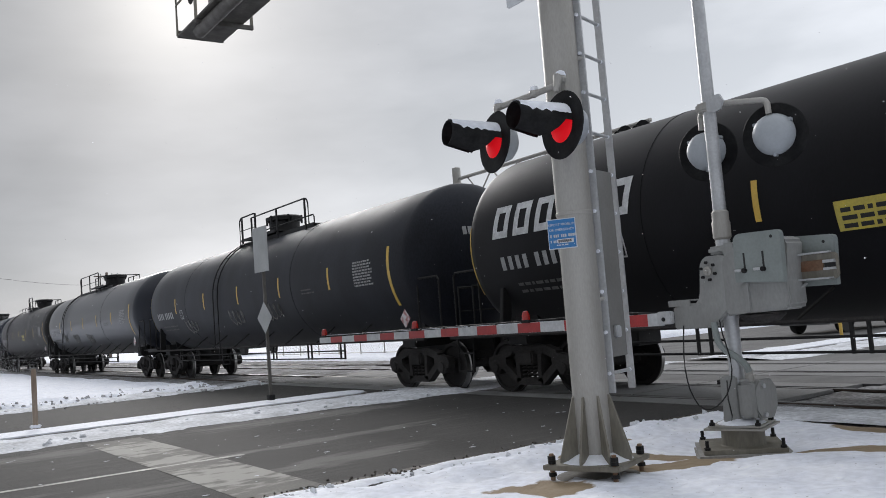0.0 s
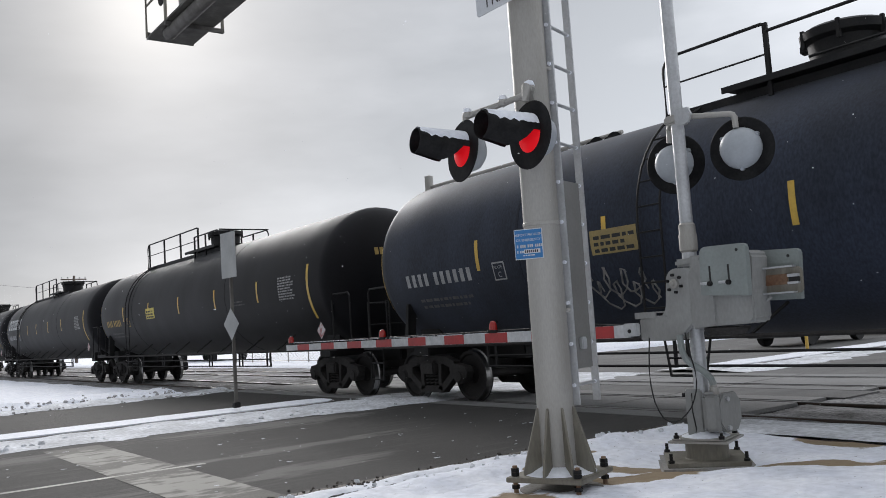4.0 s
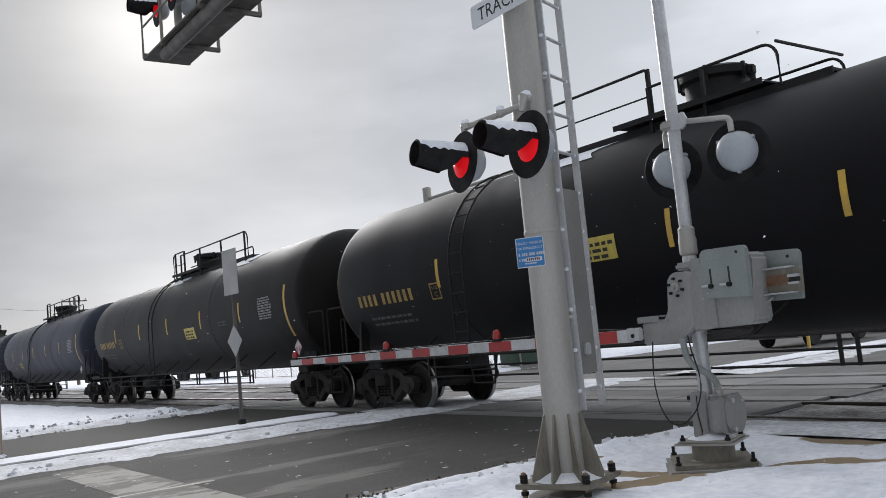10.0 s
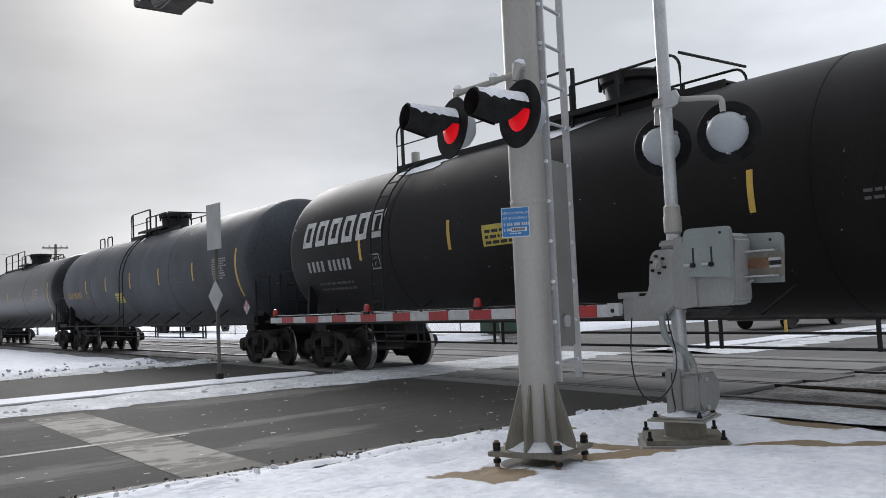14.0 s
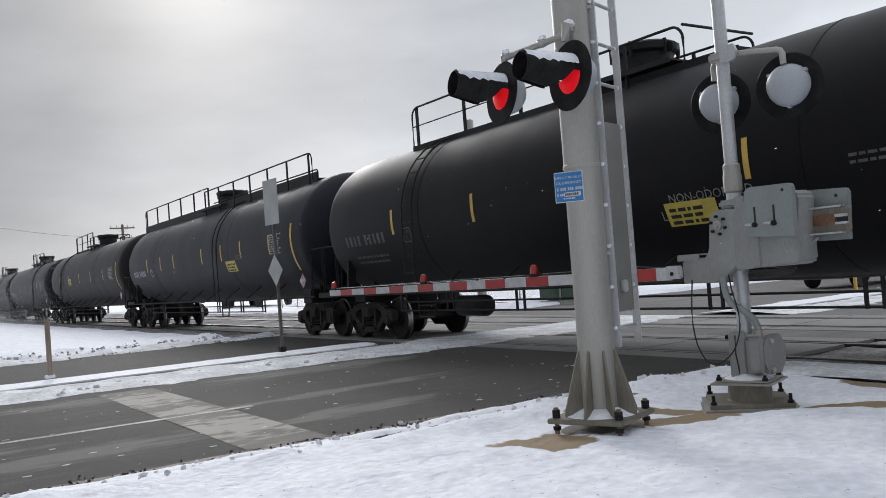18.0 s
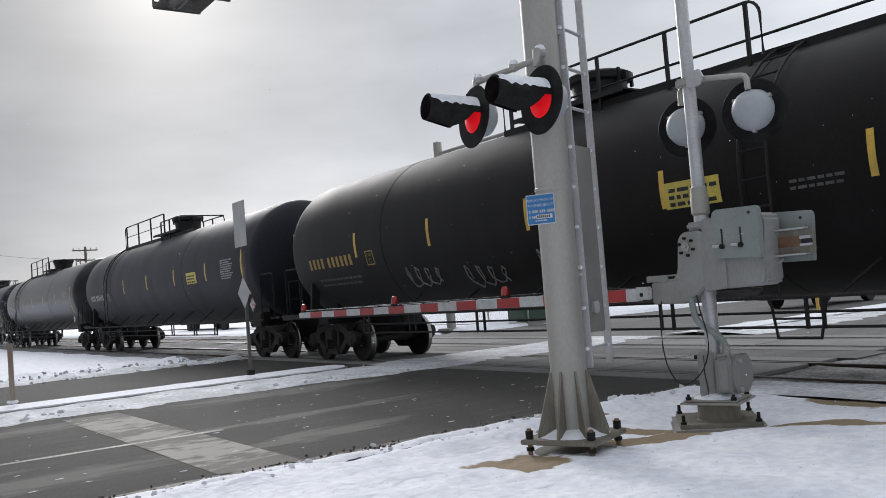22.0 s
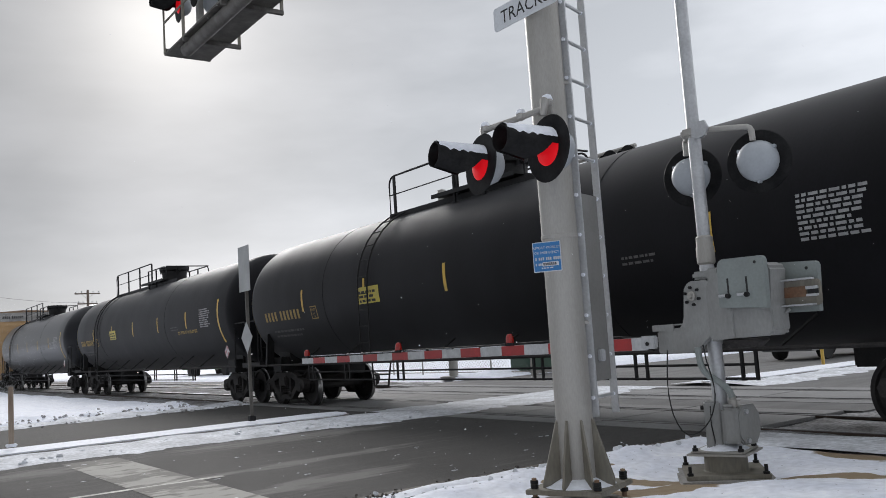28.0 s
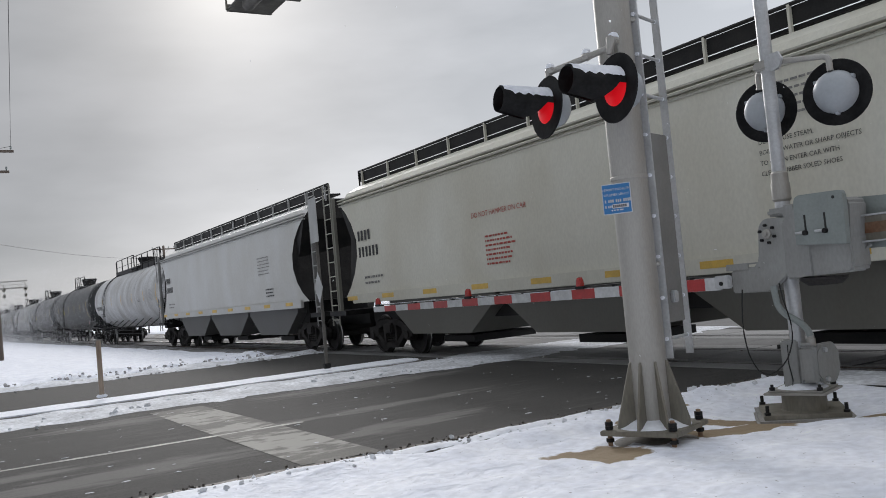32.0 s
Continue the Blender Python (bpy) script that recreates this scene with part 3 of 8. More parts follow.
def rings(count, height, width, stroke, gap):
    """Hollow blocks in a row, in place of a company's large lettering."""
    vs, fs, u = [], [], 0.0
    for _ in range(count):
        w = height * width
        for a0, a1, b0, b1 in ((0, stroke, 0, height), (w - stroke, w, 0, height), (stroke, w - stroke, 0, stroke), (stroke, w - stroke, height - stroke, height)):
            k = 6 if b1 - b0 > 0.2 else 1
            i = len(vs)
            for j in range(k + 1):
                v = b0 + (b1 - b0) * j / k
                vs += [(u + a0 + 0.12 * v, v), (u + a1 + 0.12 * v, v)]
            fs += [(i + 2 * j, i + 2 * j + 1, i + 2 * j + 3, i + 2 * j + 2) for j in range(k)]
        u += w + gap
    return vs, fs


def lines(rows, height, pitch, seed, width):
    """Lines of small writing as short bars."""
    rnd = random.Random(seed)
    vs, fs = [], []
    for r in range(rows):
        u = 0.0
        while u < width * rnd.uniform(0.75, 1.0):
            w = rnd.uniform(0.6, 2.2) * height * 1.6
            i, v = len(vs), -r * pitch
            vs += [(u, v), (u + w, v), (u + w, v + height), (u, v + height)]
            fs.append((i, i + 1, i + 2, i + 3))
            u += w + height * 0.7
    return vs, fs


def sheet(name, flat, place, material, parent, label=""):
    """Flat shapes laid on a surface by the function place(u, v)."""
    vs, fs = flat
    me = bpy.data.meshes.new(name)
    me.from_pydata([place(u, v) for u, v in vs], [], fs)
    ob = link(name, me, material, parent, label)
    return tagged(ob, kind="stuff") if name in ("small_writing", "reporting_mark", "data_panel", "logo_mark", "lettering", "number_mark") else ob


# ---- setting: ground, road, tracks ----
ROAD_S, ROAD_N = 6.85, 22.7
TRACK_X = (10.53, 14.2)


def hump(x, y, s=1.0, seed=0.0):
    return noise.noise((x * s + seed, y * s - seed, seed * 1.7))


def ground_height(x, y):
    if 8.45 < x < 17.2:
        return -0.30
    edge = 0.10 * hump(x, 0, 1.3, 3.1) + 0.05 * hump(x, 0, 4.0, 5.0)
    if y < ROAD_S + 1.5:
        away = ROAD_S + edge - y
        base = 0.03 + 0.035 * hump(x, y, 0.7) + 0.022 * hump(x, y, 2.6, 2.0) + 0.016 * hump(x, y, 5.5, 4.0)
        bank = 0.075 * math.exp(-((away - 0.35) / 0.35) ** 2) * (0.6 + 0.8 * hump(x, y, 2.2, 7.0))
        near = abs(x - 5.07) < 0.9 and abs(y - 5.3) < 0.9
        z = base + bank - (0.02 if near else 0.0) - 0.085 * math.exp(-(((x - 6.8) ** 2 + (y - 5.2) ** 2) / 0.42) ** 2)
    else:
        away = y - (ROAD_N + 3 * edge)
        base = 0.06 + 0.05 * hump(x, y, 0.4) + 0.03 * hump(x, y, 1.6, 2.0)
        bank = 0.17 * math.exp(-((away - 1.4) / 1.0) ** 2) * (0.55 + 0.9 * hump(x, y, 0.9, 7.0)) + 0.07 * math.exp(-((away - 1.2) / 1.4) ** 2) * hump(x, y, 3.0, 5.0)
        z = base + bank
    if away < 0.3:
        z = -0.12 + (z + 0.12) * max(0.0, min(1.0, (away + 0.25) / 0.5))
    if x < 8.45:
        z = -0.28 + (z + 0.28) * max(0.0, min(1.0, (8.5 - x) / 0.35))
    elif x > 17.2:
        z = -0.28 + (z + 0.28) * max(0.0, min(1.0, (x - 17.15) / 0.35))
    return z


def ground():
    xs = [-4000, -800, -200, -60, -25, -14, -9] + list(np.arange(-6.0, 9.01, 0.11)) + [9.5, 12, 17.1, 17.4, 17.8] + list(np.arange(18.5, 40, 1.0)) + [48, 60, 90, 200, 800, 4000]
    ys = [-4000, -800, -200, -60, -25, -14, -8, -5] + list(np.arange(-3.0, 7.8, 0.11)) + [9, 15, 22] + list(np.arange(22.5, 29, 0.22)) + list(np.arange(29.5, 60, 1.2)) + [65, 80, 110, 200, 800, 4000]
    vs = [(float(x), float(y), ground_height(float(x), float(y))) for y in ys for x in xs]
    w = len(xs)
    fs = [(j * w + i, j * w + i + 1, (j + 1) * w + i + 1, (j + 1) * w + i) for j in range(len(ys) - 1) for i in range(w - 1)]
    me = bpy.data.meshes.new("ground")
    me.from_pydata(vs, [], fs)
    me.polygons.foreach_set("use_smooth", [True] * len(me.polygons))
    tagged(link("ground", me, GROUND), "uneven trodden white snow cover with low banks along the road", "snow", kind="structure")


def road():
    for n, (x0, x1) in enumerate(((-90, 9.17), (11.89, 12.84), (15.56, 120))):
        ob = part("road", boxed(x0, x1, ROAD_S - 0.15, ROAD_N + 0.6, -0.16, 0.0), ASPHALT if x0 < 0 else ASPHALT_SALT)
        tagged(ob, "damp dark asphalt road streaked with salt", "road", kind="structure")


def ragged(name, x0, x1, low, high, z, material, step=0.12, seed=1.0, rough=0.15, ramp=0.0, label="", category="", kind="structure"):
    """A thin ragged-edged layer between two lines along x."""
    n = max(2, int((x1 - x0) / step))
    vs, fs = [], []
    for i in range(n + 1):
        x = x0 + (x1 - x0) * i / n
        a = low(x) + rough * (hump(x, seed, 1.7, seed) + 0.6 * hump(x, seed, 5.5, seed + 3) + 0.4 * hump(x, seed, 16.0, seed + 6))
        b = high(x) + rough * 0.6 * (hump(x, seed + 9, 1.5, seed) + 0.5 * hump(x, seed, 6.0, seed + 5) + 0.4 * hump(x, seed, 16.0, seed + 8))
        k = 6
        for j in range(k + 1):
            y = a + (b - a) * j / k
            lift = z * max(0.0, math.sin(math.pi * j / k)) ** 0.7 * (1.0 + 0.9 * hump(x, y, 2.5, seed))
            lift += ramp * (j / k) ** 2 * (1.0 + 0.5 * hump(x, 3.0, 2.0, seed))
            vs.append((x, y, max(0.003, lift)))
    w = 7
    for i in range(n):
        for j in range(w - 1):
            fs.append((i * w + j, (i + 1) * w + j, (i + 1) * w + j + 1, i * w + j + 1))
    me = bpy.data.meshes.new(name)
    me.from_pydata(vs, [], fs)
    me.polygons.foreach_set("use_smooth", [True] * len(me.polygons))
    return tagged(link(name, me, material), label, category, kind=kind)


def road_marks():
    ob = ragged("stop_line_patch", 2.72, 3.48, lambda x: 6.9, lambda x: 13.25, 0.004, PATCH, 0.1, 2.0, 0.05, 0.0, "worn pale stop line patch across the lane", "road patch")
    ob.data.transform(Matrix.Shear("XY", 4, (0.0, 0.0)))
    ragged("lane_line", -20, 3.75, lambda x: 9.78 - 0.02 * (x - 2), lambda x: 9.88 - 0.02 * (x - 2), 0.005, PAINT, 0.2, 8.0, 0.02, 0.0, "faded white lane line", "road marking")


def median(x0, x1, yc, half, nose_at):
    """A kerbed island: concrete kerb, snow on top, dirty snow at its foot."""
    name = "median_island"
    sgn = 1 if nose_at > x0 else -1
    end = x1 if sgn > 0 else x0
    far = x0 if sgn > 0 else x1
    curve = [(end + sgn * half * math.cos(radians(a)), yc + half * math.sin(radians(a))) for a in range(-90, 91, 15)]
    out = [(far, yc - half)] + curve + [(far, yc + half)]
    ob = part("median_curb", prismed(out, "z", -0.05, 0.062, 0.010), CURB)
    tagged(ob, "low concrete kerb of the traffic island", "kerb", kind="structure")
    inner = [(far, yc - half + 0.03)] + [(end + sgn * (half - 0.05) * math.cos(radians(a)), yc + (half - 0.03) * math.sin(radians(a))) for a in range(-90, 91, 15)] + [(far, yc + half - 0.03)]
    ob = part("median_snow", prismed(inner, "z", 0.062, 0.082, 0.008), SNOW)
    tagged(ob, "smooth snow lying on the traffic island", "snow", kind="structure")


def snow_strips():
    ragged("curb_snow", -60, 9.6, lambda x: 13.55 - 0.08 * max(0, x - 5), lambda x: 15.06 - 0.35 * max(0, x - 8.0), 0.035, SNOW_DIRTY, 0.12, 21.0, 0.20, 0.050, "grey ploughed snow along the island kerb", "snow")
    ragged("curb_snow", -60, 8.8, lambda x: 16.1, lambda x: 16.9, 0.03, SNOW_DIRTY, 0.3, 25.0, 0.2, 0.0, "grey ploughed snow along the island kerb", "snow")
    ragged("curb_snow", 15.7, 70, lambda x: 10.9, lambda x: 13.4, 0.05, SNOW_DIRTY, 0.25, 31.0, 0.35, 0.03, "grey ploughed snow beyond the tracks", "snow")
    ragged("blown_snow", 9.2, 15.5, lambda x: 13.2, lambda x: 15.8, 0.008, SNOW_DIRTY, 0.1, 35.0, 0.4, 0.0, "thin blown snow over the crossing", "snow")
    ragged("edge_snow", -8, 8.6, lambda x: 6.72, lambda x: 7.02, 0.03, SNOW, 0.04, 41.0, 0.10, 0.0, "crumbled snow at the road edge", "snow")
    ragged("edge_snow", -60, 9.3, lambda x: 22.2, lambda x: 23.6, 0.07, SNOW_DIRTY, 0.2, 45.0, 0.35, 0.0, "crumbled grey snow along the far road edge", "snow")
    ragged("edge_snow", 8.2, 9.2, lambda x: 3.2, lambda x: 6.9, 0.05, SNOW_DIRTY, 0.06, 48.0, 0.15, 0.0, "crumbled grey snow beside the track", "snow")


def road_grit():
    """The dark wet line of grit and leaf scraps where the snow meets the asphalt."""
    ragged("edge_grit", -8, 8.6, lambda x: 6.92, lambda x: 7.13, 0.004, GRIT, 0.05, 52.0, 0.08, 0.0, "dark wet grit along the road edge", "grit")
    rnd = random.Random(23)
    bm = bmesh.new()
    for k in range(420):
        x, y = rnd.uniform(-1.5, 8.4), 7.0 + rnd.gauss(0, 0.10)
        r = rnd.choice((0.005, 0.007, 0.010, 0.014))
        ico = bmesh.ops.create_icosphere(bm, subdivisions=1, radius=r, matrix=pose(x, y, 0.012 + r * 0.3, rnd.uniform(0, 90), rnd.uniform(0, 90)))
        for v in ico["verts"]:
            v.co += Vector((rnd.uniform(-1, 1), rnd.uniform(-1, 1), rnd.uniform(-0.5, 0.3))) * r * 0.4
    tagged(part("grit_crumbs", bm, GRIT), "dark crumbs of grit and leaf along the road edge", "grit", kind="stuff")


def snow_clods():
    """Crumbled lumps of snow along the road edge and the island."""
    rnd = random.Random(17)
    bm = bmesh.new()
    for k in range(330):
        if k < 190:
            x = rnd.uniform(0.5, 8.4)
            y = ROAD_S - 0.12 + rnd.gauss(0, 0.16)
            r = rnd.choice((0.008, 0.011, 0.014, 0.02, 0.03))
            z = ground_height(x, y) if y < ROAD_S - 0.1 else 0.01
        else:
            x = rnd.uniform(-4, 9.6)
            y = 14.3 + rnd.gauss(0, 0.4) - 0.1 * max(0, x - 6)
            r, z = rnd.choice((0.015, 0.02, 0.03, 0.05)), 0.02
        ico = bmesh.ops.create_icosphere(bm, subdivisions=1, radius=r, matrix=pose(x, y, z + r * 0.2, rnd.uniform(0, 90), rnd.uniform(0, 90)))
        for v in ico["verts"]:
            v.co += Vector((rnd.uniform(-1, 1), rnd.uniform(-1, 1), rnd.uniform(-0.6, 0.6))) * r * 0.35
    rubble, scraps = bmesh.new(), bmesh.new()
    for k in range(620):
        x, y = rnd.uniform(-9, 9.4), ROAD_N + 0.15 + rnd.gauss(0, 0.45)
        r = rnd.choice((0.012, 0.018, 0.025, 0.035, 0.05))
        ico = bmesh.ops.create_icosphere(rubble, subdivisions=1, radius=r, matrix=pose(x, y, max(0.01, ground_height(x, y)) + r * 0.1, rnd.uniform(0, 90), rnd.uniform(0, 90)))
        for v in ico["verts"]:
            v.co += Vector((rnd.uniform(-1, 1), rnd.uniform(-1, 1), rnd.uniform(-0.6, 0.4))) * r * 0.4
    for k in range(170):
        x, y, r = rnd.uniform(-2.5, 8.8), rnd.uniform(7.3, 13.3), rnd.choice((0.008, 0.011, 0.016, 0.03))
        ico = bmesh.ops.create_icosphere(scraps, subdivisions=1, radius=r)
        for v in ico["verts"]:
            v.co = Vector((x + v.co.x * rnd.uniform(0.8, 1.8), y + v.co.y * rnd.uniform(0.5, 1.0), 0.002 + max(-0.2 * r, v.co.z) * 0.14))
    tagged(part("snow_rubble", rubble, RUBBLE), "grey dirty rubble of ploughed snow along the far road edge", "snow", kind="stuff")
    tagged(part("snow_scraps", scraps, SNOW_DIRTY), "flat scraps of snow lying on the lanes", "snow", kind="stuff")
    tagged(part("snow_clods", bm, SNOW_DIRTY), "crumbled lumps of grey-white snow by the road edge", "snow", kind="stuff")


def crossing():
    length = 2.6
    for tx in TRACK_X:
        tag = ("near" if tx < 12 else "far")
        pan = tagged(new("crossing_surface"), "worn concrete crossing panels between the rails", "crossing", kind="structure")
        for kind, x0, x1 in (("field", -1.34, -0.86), ("gauge", -0.62, 0.62), ("field", 0.86, 1.34)):
            me = kept(("panel", kind, round(x0, 2)), lambda: boxed(x0, x1, 0.012, length - 0.012, -0.15, 0.003, 0.008))
            for i in range(6):
                ob = link("panel", me, PANEL, pan)
                ob.location = (tx, 6.95 + i * length, 0)
        tagged(part("flangeway", boxed(tx - 1.36, tx + 1.36, 6.9, 22.7, -0.2, -0.045), RUBBER), "dark rubber flangeway beside the rails", "crossing", kind="structure")
        for side in (-0.752, 0.752):
            x = tx + side
            prof = [(-0.07, -0.175), (0.07, -0.175), (0.07, -0.16), (0.012, -0.14), (0.012, -0.05), (0.036, -0.035), (0.036, -0.008), (-0.036, -0.008), (-0.036, -0.035), (-0.012, -0.05), (-0.012, -0.14), (-0.07, -0.16)]
            rail = tagged(part("rail", prismed([(x + u, v) for u, v in prof], "y", -120, 700), RAIL), "rusty steel rail with a bright worn head", "rail", "rails", kind="structure")
            part("rail_head", boxed(x - 0.034, x + 0.034, -120, 700, -0.008, 0.0), RAIL_TOP, rail, "polished running surface")
    for y0, y1 in ((-120, 6.88), (22.72, 700)):
        xs, ys = np.arange(8.1, 17.41, 0.21), (np.arange(max(y0, -6), min(y1, 45), 0.21))
        ys = [y0] * (y0 < -6) + [float(v) for v in ys] + [float(y1)]
        vs = []
        for y in ys:
            for x in xs:
                fall = max(0.0, abs(x - 12.4) - 4.2) * 0.14 - (0.0 if min(abs(x - 10.53), abs(x - 14.2)) < 1.05 else 0.03)
                vs.append((float(x), y, -0.045 - fall + 0.02 * hump(x, y, 5.0, 9.0) + 0.035 * hump(x, y, 1.3, 2.0)))
        w = len(xs)
        fs = [(j * w + i, j * w + i + 1, (j + 1) * w + i + 1, (j + 1) * w + i) for j in range(len(ys) - 1) for i in range(w - 1)]
        me = bpy.data.meshes.new("ballast")
        me.from_pydata(vs, [], fs)
        tagged(link("ballast", me, BALLAST), "coarse grey ballast dusted with snow", "ballast", kind="stuff")


ground()
road()
road_marks()
median(-60, 8.0, 15.55, 0.52, 8.0)
median(16.4, 70, 12.4, 0.5, 16.4 - 100)
snow_strips()
road_grit()
snow_clods()
crossing()
# ---- crossing signals ----
def flasher(parent, m, lit=True, plate=0.295):
    """A flashing light: black round background, hood, red lens and grey housing; it looks along local -x."""
    lamp = link("flashing_light", kept(("disc", plate), lambda: revolve(bmesh.new(), [(0.07, -0.004), (plate - 0.008, -0.004), (plate, 0.004), (plate - 0.008, 0.012), (0.07, 0.012)], "x", 40), True), BLACK, parent, "black round background plate with a hooded red light", m)

    def hood_ring(k):
        """Radius and drop of the tapering hood at step k of 8."""
        return 0.160 - 0.050 * k / 8, 0.026 * k / 8

    def hood():
        bm = bmesh.new()
        rings_ = []
        n = 22
        for k in range(9):
            h = -0.012 - 0.45 * k / 8
            a0 = 178 + 162 * min(1.0, max(0.0, k - 1) / 3.0)
            r, rise = hood_ring(k)
            for rr in (r, r - 0.006):
                rings_.append([bm.verts.new((h, rr * math.cos(radians(-a0 / 2 + 90 + a0 * i / n)), rise + rr * math.sin(radians(-a0 / 2 + 90 + a0 * i / n)))) for i in range(n + 1)])
        for k in range(8):
            for o in (0, 1):
                p, q = rings_[2 * k + o], rings_[2 * k + 2 + o]
                for i in range(n):
                    bm.faces.new((p[i], p[i + 1], q[i + 1], q[i]))
            for i in (0, n):
                bm.faces.new((rings_[2 * k][i], rings_[2 * k + 2][i], rings_[2 * k + 3][i], rings_[2 * k + 1][i]))
        for i in range(n):
            bm.faces.new((rings_[16][i], rings_[16][i + 1], rings_[17][i + 1], rings_[17][i]))
        return bm

    def cap():
        bm = bmesh.new()
        n, rows = 16, []
        for k in range(25):
            h = -0.014 - 0.435 * k / 24
            r, rise = hood_ring(k / 3)
            lo = 22 + 9 * noise.noise((k * 0.45, 1.0, 0.0)) + 5 * noise.noise((k * 1.7, 4.0, 0.0)) + 22 * max(0, k - 19) / 5
            hi = 158 + 9 * noise.noise((k * 0.45, 7.0, 0.0)) + 5 * noise.noise((k * 1.7, 9.0, 0.0)) - 22 * max(0, k - 19) / 5
            ring = []
            for i in range(n + 1):
                q = radians(lo + (hi - lo) * i / n)
                rr = r + 0.002 + 0.011 * math.sin(math.pi * i / n) ** 0.5 + 0.003 * noise.noise((k * 0.8, i * 0.9, 3.0))
                ring.append(bm.verts.new((h, rr * math.cos(q), rise + rr * math.sin(q))))
            rows.append(ring)
        for p, q in zip(rows, rows[1:]):
            for i in range(n):
                bm.faces.new((p[i], p[i + 1], q[i + 1], q[i]))
        return bm
    link("hood", kept("hood", hood, True), BLACK, lamp, "black tunnel hood")
    link("snow_cap", kept("snow_cap", cap, True), SNOW, lamp, "strip of snow on the hood")
    link("lens", kept("lens", lambda: revolve(bmesh.new(), [(0.0, -0.045), (0.06, -0.04), (0.12, -0.022), (0.148, 0.0)], "x", 28), True), RED_LENS if lit else RED_DIM, lamp, "glowing red lens" if lit else "dim red lens")
    link("housing", kept("housing", lambda: revolve(bmesh.new(), [(0.185, 0.012), (0.192, 0.03), (0.186, 0.05), (0.176, 0.10), (0.145, 0.16), (0.095, 0.195), (0.0, 0.205)], "x", 28), True, 50), LAMP_GREY, lamp, "grey domed lamp housing")
    for a in (35, 145, 270):
        u, v = 0.19 * math.cos(radians(a)), 0.19 * math.sin(radians(a))
        link("latch", kept("latch", lambda: boxed(0.012, 0.075, -0.016, 0.016, -0.016, 0.016, 0.004)), LAMP_GREY, lamp, m=pose(0, u, v))
    return lamp


MAST = Vector((5.07, 5.30, 0.0))


def cantilever():
    t = thing("cantilever_signal", pose(*MAST), "tall grey galvanised cantilever mast with flashing red lights", "crossing signal")
    part("mast", revolve(bmesh.new(), [(0.155, 0.13), (0.152, 0.6), (0.149, 3.0), (0.145, 6.75), (0.10, 6.8), (0.0, 6.82)], "z", 40), GALV, t, "smooth grey round mast", smooth=True)
    part("mast_band", revolve(bmesh.new(), [(0.152, 2.16), (0.156, 2.165), (0.156, 2.19), (0.152, 2.195)], "z", 40), GALV, t, smooth=True)
    # base plate turned so that one corner points at the verge
    rot = pose(0, 0, 0, 0, 0, 22)
    part("base_plate", boxed(-0.33, 0.33, -0.33, 0.33, 0.10, 0.14, 0.006), GALV_STAIN, t, "thick stained base plate", rot)
    part("base_snow", revolve(bmesh.new(), [(0.155, 0.20), (0.19, 0.185), (0.25, 0.155), (0.30, 0.142)], "z", 24), SNOW, t, "snow round the foot", smooth=True)
    for i in range(8):
        me = kept("fin", lambda: prismed([(0.148, 0.14), (0.31, 0.14), (0.31, 0.17), (0.165, 0.66), (0.148, 0.67)], "y", -0.009, 0.009))
        link("gusset", me, GALV_STAIN, t, "rust-stained triangular gusset", pose(0, 0, 0, 0, 0, 22 + 45 * i))
    for a in (-23, 67, 157, 247):
        u, v = 0.385 * math.cos(radians(a)), 0.385 * math.sin(radians(a))
        bolt = link("anchor_bolt", kept("anchor", lambda: revolve(bmesh.new(), [(0.02, -0.08), (0.02, 0.225), (0.0, 0.23)], "z", 10), True), RUST, t, "dark anchor bolt", pose(u, v, 0))
        for z in (0.045, 0.145, 0.178):
            link("nut", kept("nut", lambda: revolve(bmesh.new(), [(0.034, 0.0), (0.034, 0.03)], "z", 6)), BLACK_STEEL, bolt, m=pose(0, 0, z))
    part("foundation", revolve(bmesh.new(), [(0.34, -0.3), (0.34, 0.012), (0.0, 0.014)], "z", 32), CURB, t, "round concrete foundation")
    # ladder with its cover plate
    view = Vector((MAST.x, MAST.y, 0)).normalized()
    right = Vector((view.y, -view.x, 0))
    a = right * 0.178 + view * 0.02
    b = right * 0.355 + view * 0.36
    d = (b - a).normalized()
    for p in (a, b):
        bm = boxed(-0.012, 0.012, -0.032, 0.032, 0.67, 6.6, 0.003)
        q = part("stile", bm, GALV_BRIGHT, t, "aluminium ladder stile", Matrix.Translation(p) @ pose(0, 0, 0, 0, 0, math.degrees(math.atan2(d.y, d.x))))
        for k in range(12):
            link("ladder_bolt", kept("lbolt", lambda: revolve(bmesh.new(), [(0.016, -0.02), (0.016, 0.02)], "x", 8)), SNOW, q, m=pose(-0.012, 0.0, 0.83 + 0.339 * k))
    for k in range(16):
        z = 0.83 + 0.339 * k
        part("rung", piped([a + Vector((0, 0, z)), b + Vector((0, 0, z))], 0.015, 8), GALV_BRIGHT, t)
    mid = (a + b) / 2
    part("ladder_guard", boxed(-0.150, 0.150, -0.006, 0.006, 0.96, 2.54, 0.003), GUARD, t, "flat locked guard over the ladder", Matrix.Translation(mid - view * 0.03) @ pose(0, 0, 0, 0, 0, math.degrees(math.atan2(d.y, d.x))))
    part("padlock", boxed(-0.03, 0.03, -0.03, 0.02, 1.12, 1.22, 0.01), GALV_BRIGHT, t, "small snow-crusted padlock", Matrix.Translation(mid - view * 0.09))
    for z in (1.45, 3.5, 5.2):
        part("standoff", piped([Vector((0, 0, z)) + right * 0.14, a + Vector((0, 0, z))], 0.02, 8), GALV, t)
